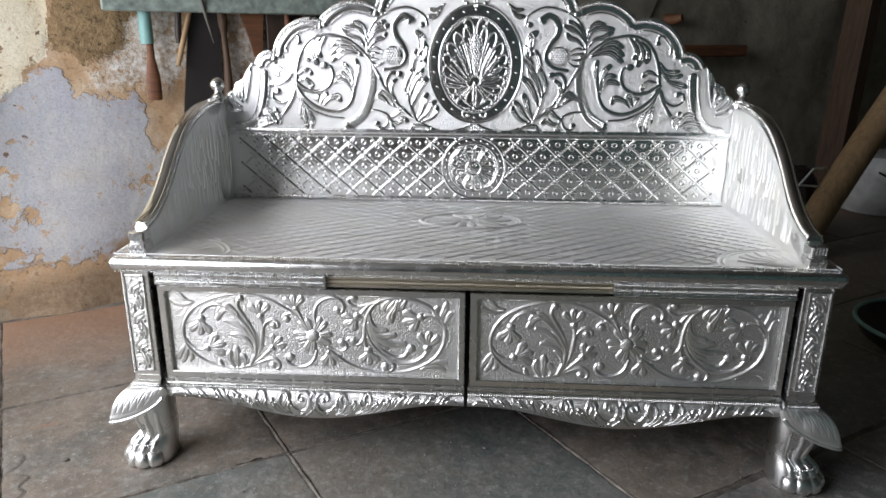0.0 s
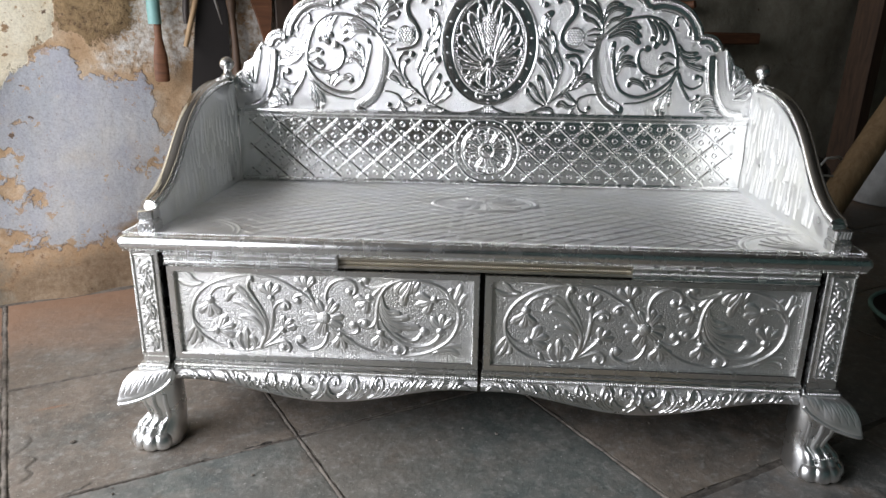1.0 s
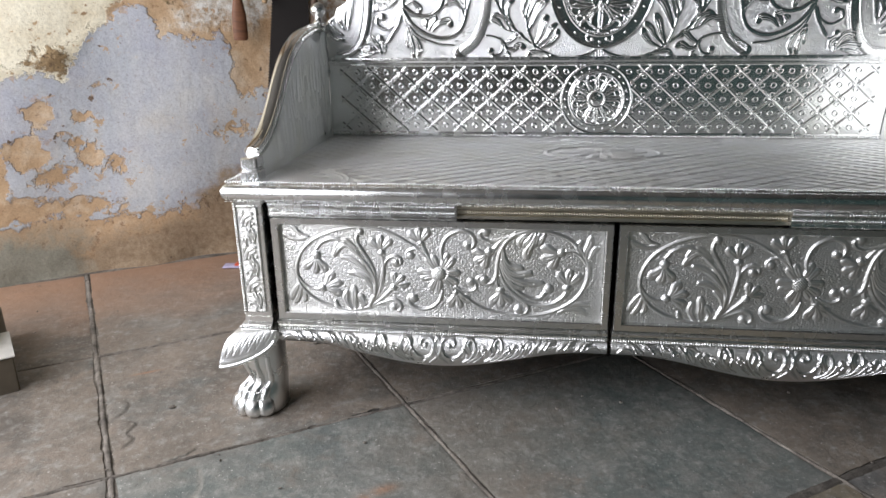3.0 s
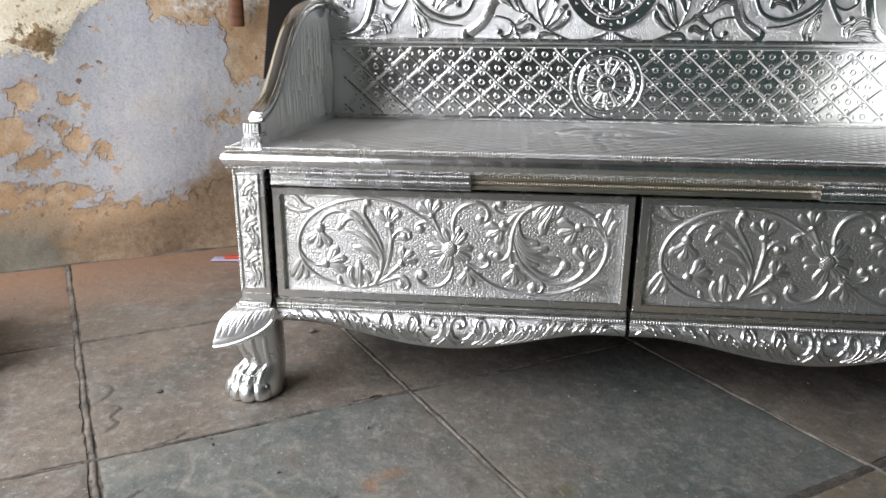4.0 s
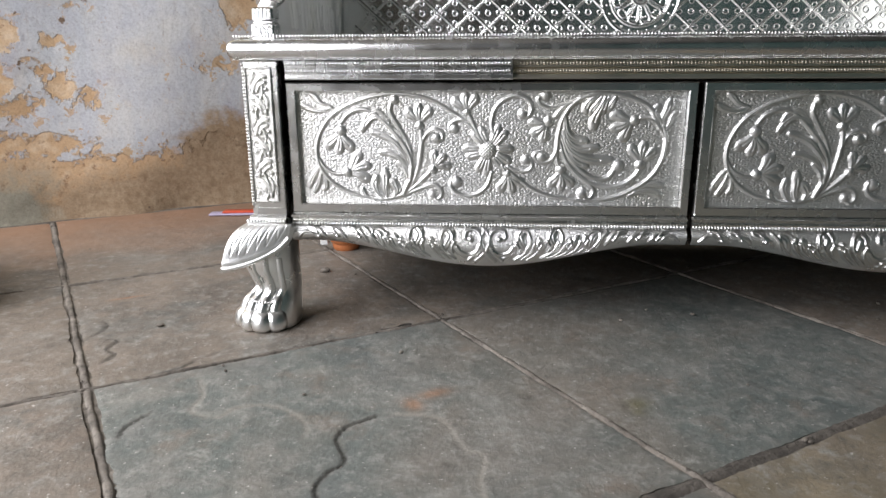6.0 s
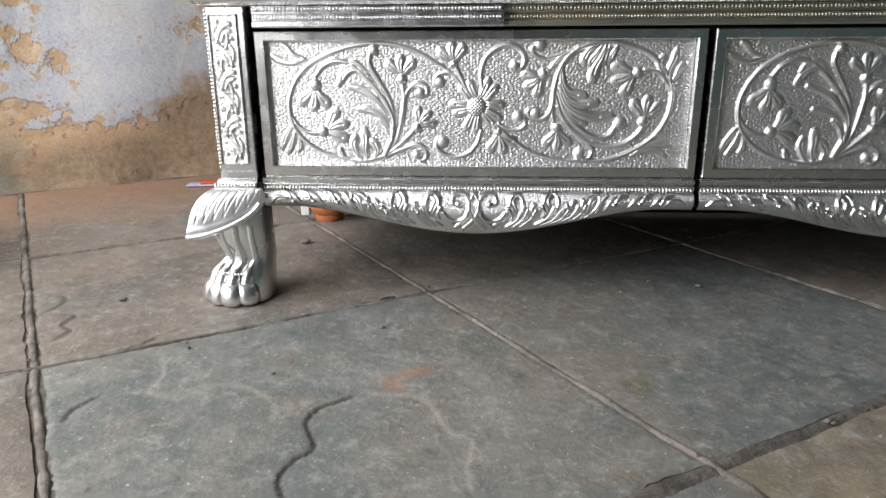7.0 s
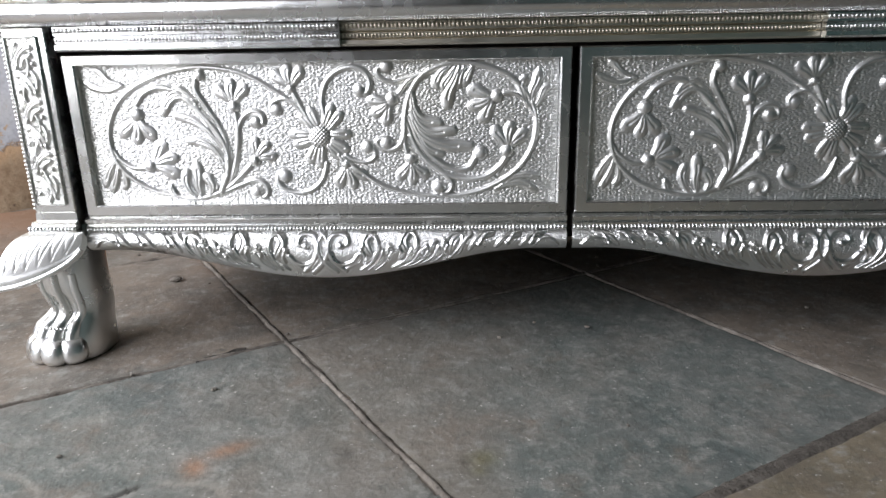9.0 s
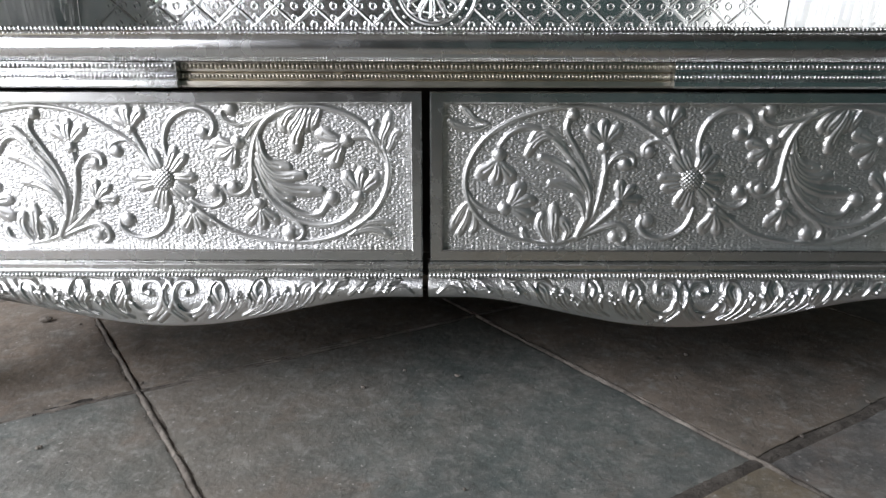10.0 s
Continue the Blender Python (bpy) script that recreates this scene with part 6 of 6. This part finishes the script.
    P(9, 6.6, 338, 111, 339, 144, 346, 164, 360, 179, a=0.35)
    P(7.8, 6.4, 336, 99, 346, 126, 363, 138, 390, 133, a=0.35)
    P(7.8, 6.4, 337, 111, 345, 138, 359, 153, 374, 153, a=0.35)
    P(7.8, 6.4, 332, 111, 327, 144, 322, 170, 326, 190, a=0.35)
    P(9, 6.6, 419, 71, 403, 88, 381, 94, 373, 82, a=0.35)
    P(9, 6.6, 428, 74, 421, 89, 414, 100, 431, 106, a=0.35)
    P(7.8, 6.4, 434, 77, 439, 89, 435, 98, a=0.35)
    S(5, 6, 496, 113, 465, 65, 413, 40, 365, 34, a=1.1, b=0.6)
    S(5, 6, 498, 128, 479, 74, 437, 44, a=1.1, b=0.6)
    P(7.8, 6.4, 485, 136, 467, 139, 453, 127, 452, 116, a=0.35)
    P(7.8, 6.4, 487, 154, 471, 163, 459, 162, 451, 154, a=0.35)
    P(7.8, 6.4, 480, 71, 463, 53, 453, 29, 458, 11, a=0.35)
    P(7.8, 6.4, 482, 74, 476, 50, 471, 29, 470, 8, a=0.35)
    P(6.7, 6.2, 485, 74, 485, 50, 483, 32, a=0.35)
    # outside the great scroll
    P(7.8, 6.6, 493, 177, 510, 154, 531, 149, 549, 155, a=0.35)
    P(9, 6.6, 498, 163, 521, 140, 545, 131, 569, 126, a=0.35)
    P(7.8, 6.4, 492, 189, 506, 169, 527, 163, 541, 166, a=0.35)
    V(5.6, 6.2, 10.1, 502, 113, 514, 87, 539, 75, 562, 87, 560, 105, 548, 105, a=0.8)
    V(5, 6, 7.8, 516, 212, 517, 235, 503, 254, 483, 254, 481, 237, a=0.8)
    V(5.6, 6, 9, 512, 81, 526, 54, 542, 42, 556, 54, a=0.8)
    P(10.1, 6.8, 554, 15, 564, 39, 580, 52, 605, 46, a=0.35)
    P(10.1, 6.8, 557, 18, 577, 28, 598, 28, 620, 22, a=0.35)
    P(9, 6.6, 545, 18, 546, 33, 557, 42, a=0.35)
    P(7.8, 6.4, 569, 18, 594, 13, 618, 7, a=0.35)
    # under the top of the rim
    P(7, 6, 92, 322, 108, 306, 126, 304, a=0.4)
    P(6, 6, 84, 336, 104, 322, 122, 322, a=0.4)
    V(4, 6, 7, 40, 372, 58, 352, 80, 350, 84, 366, a=0.8)
    # leaves outside the rim
    P(7.8, 7, 640, 76, 633, 115, 629, 147, 623, 175, a=0.35)
    P(9, 7, 645, 88, 651, 112, 645, 135, 652, 147, a=0.35)
    P(9, 7, 649, 76, 664, 97, 662, 115, 676, 124, a=0.35)
    P(9, 7, 654, 62, 673, 74, 686, 89, 688, 100, a=0.35)
    P(7.8, 7, 652, 50, 676, 53, 689, 65, a=0.35)
    # scales on the bird
    bx, bz = 0.923, 0.204
    for i in range(-5, 6):
        for j in range(-5, 6):
            x, z = i * 0.0072 + (j % 2) * 0.0036, j * 0.0058
            if x * x + z * z < 0.0215 ** 2:
                r.ring(bx + x, bz + z, 0.0033, 0.0012, .0104)
    # broad feathered band
    band = [(0.987, 0.207), (0.980, 0.155), (0.988, 0.096), (1.009, 0.048), (1.051, 0.015)]
    r.stroke(band, 0.0165, .0065, 0.55, 1.0)
    line = smooth_line(band, 0.004)
    for i, (x, z) in enumerate(line[:-1]):
        d = line[i + 1] - line[i]
        d /= np.linalg.norm(d)
        for s in (-1, 1):
            for q in np.linspace(0, 1, 9):
                r.stamp(r.C, x - d[0] * 0.007 * q - s * d[1] * 0.015 * q, z - d[1] * 0.007 * q + s * d[0] * 0.015 * q, 0.0012, .0017)
        r.stamp(r.C, x, z, 0.0016, .002, 1.0)
    # medallion: a smooth band with bosses round a beaded oval
    cx, cz = 0.70, 0.181
    gx, gz = np.meshgrid(r.X, r.Z)
    oval = ((gx - cx) / 0.126) ** 2 + ((gz - cz) / 0.155) ** 2 < 1
    r.H[oval], r.C[oval], r.plain[oval] = 0.0, 0.0, 1.0
    r.ring(cx, cz, 0.112, 0.0140, .0042, 0.141, 0.12)
    for rx, rz in ((0.127, 0.156), (0.0975, 0.1265)):
        r.ring(cx, cz, rx, 0.0024, .0070, rz)
    for i in range(110):
        a = 2 * math.pi * i / 110
        r.boss(cx + math.cos(a) * 0.0925, cz + math.sin(a) * 0.121, 0.0024, .0036)
    for i in range(22):
        a = 2 * math.pi * (i + 0.5) / 22
        r.boss(cx + math.cos(a) * 0.112, cz + math.sin(a) * 0.141, 0.0026, .0078)
    # palmette: rimmed lobes that spring from the spine, each with beaded stalks
    for tx, tz, mx, mz, wide in ((27, 276, 14, 215, 8), (52, 264, 24, 195, 11), (71, 236, 34, 176, 12), (83, 206, 40, 160, 12.5), (85, 174, 42, 143, 12.5), (80, 143, 42, 130, 12), (73, 117, 42, 118, 11), (58, 92, 36, 106, 9)):
        axis = smooth_line([(cx + 0.004, 0.132), (cx + mx / 1000, mz / 1000), (cx + tx / 1000, tz / 1000)], 0.002)
        tang = np.gradient(axis, axis=0)
        tang /= np.linalg.norm(tang, axis=1)[:, None] + 1e-9
        nor = np.stack([-tang[:, 1], tang[:, 0]], 1)
        t = np.linspace(0, 1, len(axis))
        swell = wide * 1.15 / 1000 * np.clip((t - 0.15) / 0.6, 0, 1) ** 0.8 * np.sqrt(np.clip(1 - np.clip((t - 0.78) / 0.22, 0, 1) ** 2, 0, 1))
        first = int(len(axis) * 0.14)
        for s in (-1, 1):
            for x, z in (axis + nor * swell[:, None] * s)[first:]:
                r.stamp(r.H, x, z, 0.0024, .0046)
        for q, e in ((-0.4, 0.72), (0.4, 0.80)):
            n = int(len(axis) * e)
            for x, z in axis[first:n] + nor[first:n] * swell[first:n, None] * q:
                r.stamp(r.H, x, z, 0.0011, .0016)
            x, z = axis[n - 1] + nor[n - 1] * swell[n - 1] * q
            r.boss(x, z, 0.0026, .0050)
    for t in np.linspace(0, 1, 40):
        r.stamp(r.H, cx, cz - 0.030 + 0.102 * t, 0.0185 * math.sin(math.pi * (0.06 + 0.80 * t)) ** 0.8 * (0.45 + 0.55 * t), .0085, 0.5)
    for i in range(-3, 4):
        for j in range(-8, 9):
            x, z = i * 0.0068 + (j % 2) * 0.0034, j * 0.0060
            if abs(x) < 0.0150 * math.cos((j - 2) * 0.17):
                r.boss(cx + x, cz + 0.028 + z, 0.0030, .0102)
    # lily at the foot, volutes above and below
    S(2.4, 5.5, 1, 134, 8, 118, 20, 104, 24, 88, 14, 74, 3, 70, a=1, b=1)
    S(2.2, 5.5, 24, 80, 34, 92, 46, 90, 48, 76, 36, 70, a=1, b=1)
    S(2.0, 5.0, 2, 120, 4, 96, 2, 74, a=1, b=1)
    V(2.6, 6, 4.5, 4, 60, 20, 62, 32, 54, 28, 42, 18, 46, a=1)
    V(2.6, 6, 4.5, 2, 262, 6, 286, 20, 300, 30, 292, 24, 280, a=1)
    O(0, 64, 6, 6.5)
    V(3.0, 6, 6, 3, 330, 6, 352, 24, 360, 34, 346, 24, 338, a=1)
    for i in range(-3, 4):
        for j in range(-3, 4):
            if abs(i) + abs(j) < 4:
                r.boss(cx + i * 0.0062, 0.012 + j * 0.0046 + 0.004, 0.0031, .0052)
    # the rim moulding follows the scallops
    path = [(0.672, 0.722), (0.640, 0.728), (0.618, 0.752), (0.604, 0.800), (0.598, 0.850)] + [(x, z) for x, z in CREST[9:]]
    c = np.array(path)
    run = smooth_line(c[:5], 0.004).tolist() + smooth_line(c[5:], 0.004).tolist()
    half = [(1.40 - (x + 0.70), z - 0.70) for x, z in run]
    q = np.array(half)
    tang = np.gradient(q, axis=0)
    tang /= np.linalg.norm(tang, axis=1)[:, None] + 1e-9
    nor = np.stack([tang[:, 1], -tang[:, 0]], 1)
    for off, rad, hh in ((0.0165, 0.0115, .0075), (0.030, 0.0026, .0065), (0.004, 0.003, .008)):
        for x, z in q + nor * off:
            r.stamp(r.H, x, z, rad, hh, 0.5 if rad < 0.005 else 0.35)
    r.H = np.maximum(r.H, r.H[:, ::-1])
    r.C = np.maximum(r.C, r.C[:, ::-1])
    r.H, r.C = r.H * 0.72, r.C * 0.72
    return r.finish(r.stipple(0.0034, 0.0009, 21), 0.0004, depth=0.32)


back = part("backrest", Build().box(-0.70, 0.70, BACK_Y + 0.002, 1.985, 0.499, 0.7005).mesh("backrest"), SATIN, bench, "tall silver backrest with scalloped crest")
lat = lattice_relief()
part("lattice_panel", sheet("lattice_panel", lat, (-0.697, BACK_Y, 0.5035), (1, 0, 0), (0, 0, 1), (0, -1, 0)), LATTICE, back, "silver band of diamond lattice with a round rosette")
for z, q in ((0.6985, 1.0), (0.5095, 0.6)):
    prof = [(0.010, -0.008), (0.010, 0.008), (-0.001, 0.008), (-0.005, 0.006), (-0.006, 0.002), (-0.004, 0.0), (-0.006, -0.002), (-0.005, -0.006), (-0.001, -0.008)]
    part("moulding", extrude_x([(BACK_Y + y * q, z + a * q) for y, a in prof], -0.697, 0.697).mesh("moulding", angle=30), SILVER, back, "polished silver moulding")
part("bead_trim", bead_row("bead_trim", [(-0.695, BACK_Y - 0.004, 0.5050), (0.695, BACK_Y - 0.004, 0.5050)], 0.0022, 0.0046), SILVER, back)
rel = crest_relief()
gx, gz = np.meshgrid(rel.X - 0.70, rel.Z + 0.70)
line = [(x, z) for x, z in CREST] + [(-x, z) for x, z in CREST[::-1]]
keep = inside_poly([p[0] for p in line], [p[1] for p in line], gx, gz)
part("crest_panel", sheet("crest_panel", rel, (-0.70, BACK_Y + 0.001, 0.70), (1, 0, 0), (0, 0, 1), (0, -1, 0), keep), CREST_SILVER, back, "embossed silver crest with scrolling leaves and an oval medallion")
solid = Build().rings([[(x, y, z) for x, z in line] for y in (1.985, BACK_Y + 0.004)], cap1=False)
part("crest_board", solid.mesh("crest_board", angle=30), SILVER, back)
edge = Build().tube([(x, BACK_Y + 0.002, z) for x, z in CREST + [(-x, z) for x, z in CREST[::-1]][1:]], 0.0042, 8)
part("crest_edge", edge.mesh("crest_edge", angle=80), SILVER, back)
arch = CREST[9:] + [(-x, z) for x, z in CREST[9:][::-1]][1:]
part("bead_trim", bead_row("bead_trim", [(x * 0.992, BACK_Y - 0.008, z - 0.006) for x, z in arch], 0.0030, 0.0062), SILVER, back)


# ---- things hung on and leaned against the long wall ----
def hung(name, mesh, mat, label, category, group=""):
    return tagged(part(name, mesh, mat, m=ROOM), label, category, group)


shelf = Build().box(0.356, 1.95, -0.105, -0.07, 1.032, 1.115, 0.004).mesh("shelf_board")
SHELF_PAINT = plain("peeling_green_paint", (0.24, 0.29, 0.26), 0.7, 0.0, 0.5, 30.0)
hung("tool_shelf_board", shelf, SHELF_PAINT, "peeling green painted board holding hand tools on the wall", "board")
for u in (0.45, 1.2, 1.85):
    hung("shelf_bracket", Build().box(u - 0.02, u + 0.02, -0.071, 0.03, 1.04, 1.08, 0.003).mesh("shelf_bracket"), OLD_WOOD, "small wooden bracket behind the tool board", "bracket")

chisel = thing("chisel", "old chisel with a teal ferrule and flat brown wooden handle", "tool", m=ROOM)
part("ferrule", Build().lathe((0.487, -0.055, 0), [(0.021, 0.928), (0.022, 0.932), (0.0215, 0.965), (0.022, 0.968), (0.021, 1.04)], 16).mesh("ferrule"), TEAL, chisel, "teal painted tube")
b = Build()
rings = []
for z, w in ((0.738, 0.018), (0.742, 0.0235), (0.78, 0.024), (0.82, 0.023), (0.850, 0.018), (0.880, 0.0125), (0.930, 0.012)):
    rings.append([(0.494 - 0.03 * (z - 0.9) * -0.2 + w * math.cos(a), -0.055 + 0.010 * math.sin(a), z) for a in [2 * math.pi * i / 12 for i in range(12)]])
part("handle", b.rings(rings).mesh("handle"), RED_WOOD, chisel, "worn brown wooden handle")

hung("stick", Build().tube([(0.640, -0.06, 1.06), (0.606, -0.065, 0.95), (0.577, -0.07, 0.855)], [0.009, 0.0095, 0.0085], 10).mesh("stick"), RAW_WOOD, "thin pale wooden stick hanging on the wall", "stick")
hung("file", Build().tube([(0.598, -0.06, 1.06), (0.590, -0.06, 0.975), (0.588, -0.06, 0.93)], [0.011, 0.012, 0.009], 10).mesh("file"), IRON, "short black file handle", "tool")
hung("spike", Build().tube([(0.655, -0.13, 1.12), (0.680, -0.10, 1.02), (0.705, -0.07, 0.931)], [0.006, 0.006, 0.002], 8).mesh("spike"), STEEL, "thin steel spike hung over the board", "tool")
hung("iron_rod", Build().tube([(0.742, -0.055, 1.06), (0.744, -0.055, 1.00), (0.745, -0.055, 0.96), (0.748, -0.06, 0.86), (0.745, -0.06, 0.76), (0.742, -0.06, 0.70)], [0.016, 0.018, 0.011, 0.0125, 0.017, 0.018], 10).mesh("iron_rod"), OLD_WOOD, "brown tool shank hanging from the board", "tool")

# hand saw, teeth outward
saw = thing("hand_saw", "large dark hand saw hanging with its teeth outward", "saw", m=ROOM)
teeth = [(0.640, 1.07)]
for i in range(48):
    t = i / 47
    u, z = 0.634 - 0.062 * t, 1.03 - 0.45 * t
    teeth += [(u, z), (u - 0.0065, z - 0.005)]
outline = teeth + [(0.62, 0.56), (0.725, 0.60), (0.735, 1.07)]
b = Build()
rings = [[(u, y, z) for u, z in outline] for y in (-0.046, -0.043)]
me = b.rings([r[::-1] for r in rings]).mesh("blade", False)
part("blade", me, SOOT, saw, "blackened toothed blade")
hung("wooden_template", Build().rings([[(u, y, z) for u, z in ((0.80, 1.06), (0.835, 0.95), (0.858, 0.86), (0.872, 0.86), (0.885, 0.97), (0.89, 1.06))] for y in (-0.06, -0.04)]).mesh("wooden_template", False), RED_WOOD, "tapered brown wooden template", "tool")
hung("dark_sheet", Build().box(0.90, 1.9, -0.058, -0.04, 0.78, 1.06, 0.003).mesh("dark_sheet"), DARK_WOOD, "dark board hanging behind the bench", "board")
hung("copper_pipe", Build().tube([(0.972, -0.075, 1.06), (0.975, -0.075, 0.93), (0.975, -0.075, 0.80)], 0.011, 10).mesh("copper_pipe"), RED_WOOD, "reddish round rod hanging from the board", "rod")
for u, w, z0 in ((1.06, 0.03, 0.88), (1.16, 0.018, 0.84), (1.27, 0.04, 0.9)):
    hung("tool_blank", Build().box(u - w, u + w, -0.085, -0.066, z0, 1.06, 0.004).mesh("tool_blank"), IRON, "dark iron tool hanging from the board", "tool", "tools on the board")

hung("wall_plank", Build().box(2.55, 3.43, -0.12, 0.0, 0.872, 0.93, 0.006).mesh("wall_plank"), RED_WOOD, "reddish wooden plank fixed on the dim wall", "plank")
hung("pale_board", Build().rings([[(u, y, z) for u, z in ((2.45, 0.93), (2.74, 0.93), (2.92, 1.32), (2.45, 1.32))] for y in (-0.035, -0.012)]).mesh("pale_board", False), CEMENT, "pale grey board standing on the plank", "board")
hung("wall_peg", Build().tube([(2.93, 0.02, 1.055), (2.935, -0.06, 1.05), (2.95, -0.10, 1.06)], [0.03, 0.024, 0.018], 10).mesh("wall_peg"), RED_WOOD, "wooden peg in the wall", "peg")

post = thing("door_post", "reddish-brown timber post leaning on the wall", "post", m=ROOM)
part("timber", Build().rings([[(u + du, y, z) for du, y in ((-0.05, -0.20), (0.06, -0.19), (0.06, -0.05), (-0.05, -0.05))] for u, z in ((4.30, 0.0), (4.36, 1.15), (4.45, 2.6))]).mesh("timber", False), OLD_WOOD, post)

hung("wooden_pole", Build().tube([(3.05, -0.80, 0.02), (3.16, -0.80, 0.14), (3.49, -0.80, 0.53), (3.90, -0.80, 1.00), (4.60, -0.70, 1.78), (4.9, -0.6, 2.1)], [0.062, 0.066, 0.066, 0.062, 0.058, 0.055], 16).mesh("wooden_pole"), RAW_WOOD, "thick peeled wooden pole leaning against the wall", "pole")

# bag of green stuff near the wall, seen between bench and pole
bag = thing("green_bag", "crumpled clear bag with green packets on the floor", "bag", m=ROOM)
b = Build()
rs = np.random.RandomState(6)
rings = []
for z, r in ((0.0, 0.15), (0.04, 0.18), (0.12, 0.19), (0.22, 0.18), (0.31, 0.15), (0.36, 0.09)):
    rings.append([(3.28 + r * math.cos(a) * rs.uniform(0.85, 1.1), -0.58 + r * 0.7 * math.sin(a) * rs.uniform(0.85, 1.1), z + rs.uniform(-0.01, 0.01)) for a in [2 * math.pi * i / 14 for i in range(14)]])
part("bag_body", b.rings(rings).mesh("bag_body", False), IRON, bag, "dark crumpled plastic")
b = Build()
for q in range(5):
    c = (3.20 + q * 0.045, -0.76 - 0.02 * (q % 2), 0.24 + 0.04 * (q % 3))
    b.tube([(c[0] - 0.05, c[1], c[2] - 0.02), (c[0], c[1] - 0.02, c[2]), (c[0] + 0.05, c[1], c[2] + 0.012)], [0.006, 0.016, 0.006], 8, 0.5)
part("packet", b.mesh("packet"), GREEN, bag, "green plastic packets")
b = Build()
b.tube([(3.12, -0.74, 0.32), (3.19, -0.75, 0.39), (3.28, -0.75, 0.39), (3.37, -0.73, 0.35), (3.43, -0.72, 0.28)], 0.006, 8)
b.tube([(3.12, -0.74, 0.32), (3.22, -0.77, 0.31), (3.32, -0.77, 0.30), (3.43, -0.72, 0.28)], 0.005, 8)
part("bag_rim", b.mesh("bag_rim"), WHITE, bag, "pale folded edge")

sack = thing("white_drum", "dirty white plastic drum behind the pole", "drum", m=ROOM)
part("drum_body", Build().lathe((4.36, -0.42, 0), [(0.20, 0.0), (0.215, 0.01), (0.22, 0.20), (0.225, 0.22), (0.22, 0.24), (0.22, 0.31), (0.21, 0.33), (0.19, 0.335)], 28).mesh("drum_body"), WHITE, sack)
part("cord", Build().tube([(4.12, -0.52, 0.26), (4.18, -0.60, 0.21), (4.28, -0.645, 0.19), (4.42, -0.655, 0.20)], 0.006, 8).mesh("cord"), IRON, sack, "thin dark cord")

pot = thing("bowl", "dark round metal bowl with a teal rim on the floor", "bowl", m=pose(1.47, 2.08, 0.0))
prof = [(0.10, 0.0), (0.17, 0.015), (0.22, 0.05), (0.24, 0.085), (0.248, 0.095), (0.240, 0.098), (0.225, 0.08), (0.15, 0.03), (0.05, 0.015)]
part("bowl_body", Build().lathe((0, 0, 0), prof, 32).mesh("bowl_body"), IRON, pot)
part("bowl_rim", Build().tube([(0.242 * math.cos(a), 0.242 * math.sin(a), 0.097) for a in [2 * math.pi * i / 36 for i in range(37)]], 0.007, 8).mesh("bowl_rim"), TEAL, pot, "teal painted rim")

# low box at the edge of the walk, and litter
box = thing("low_box", "low dark cardboard box with a pale flap on the floor", "box", m=pose(-1.315, 1.385, 0.0, 0, 0, 42))
part("box_body", Build().box(-0.40, 0.0, 0.0, 0.36, 0.0, 0.088, 0.003).mesh("box_body"), CARD, box)
# taller block out of view, added for the shadow it casts
part("box_body", Build().box(-0.42, -0.075, 0.03, 0.36, 0.086, 0.24, 0.003).mesh("box_body"), CARD, box)
part("box_flap", Build().rings([[(-0.40, -0.01, z), (0.004, -0.004, z), (0.004, 0.10, z + 0.020), (-0.40, 0.12, z + 0.020)] for z in (0.0885, 0.0915)]).mesh("box_flap", False), PALE, box, "pale paper flap")

brush = thing("toothbrush_pack", "flat red and lilac plastic packet lying by the wall", "packet", m=pose(-1.112, 2.24, 0.0, 0, 0, 8))
part("packet_base", Build().box(-0.085, 0.075, -0.022, 0.022, 0.001, 0.007, 0.003).mesh("packet_base"), LILAC, brush)
part("packet_top", Build().box(-0.045, 0.070, -0.016, 0.020, 0.007, 0.013, 0.003).mesh("packet_top"), REDP, brush, "red plastic top")

crumbs = Build()
rs = np.random.RandomState(9)
for i in range(150):
    u, v = rs.uniform(-0.9, 2.2), rs.uniform(0.15, 2.6)
    p = room(u, v)
    if rs.uniform() < 0.25:
        v = rs.choice([0.1, 0.665, 1.262, 1.856]) + rs.uniform(-0.02, 0.02)
        p = room(u, v)
    s = rs.uniform(0.0012, 0.0034)
    crumbs.blob((p.x, p.y, s * 0.5 + 0.0005), s * 1.4, s, s * 0.7, rs.uniform(0, 6), 6, 5)
for x, y, s in ((-0.707, 1.687, 0.009), (0.067, 1.03, 0.004), (0.072, 1.026, 0.003), (-0.93, 1.35, 0.006)):
    crumbs.blob((x, y, s * 0.5), s * 1.3, s, s * 0.6, 0.5, 8, 6)
tagged(part("floor_grit", crumbs.mesh("floor_grit"), MORTAR), "scattered grit and crumbs on the slate floor", "grit", kind="stuff")
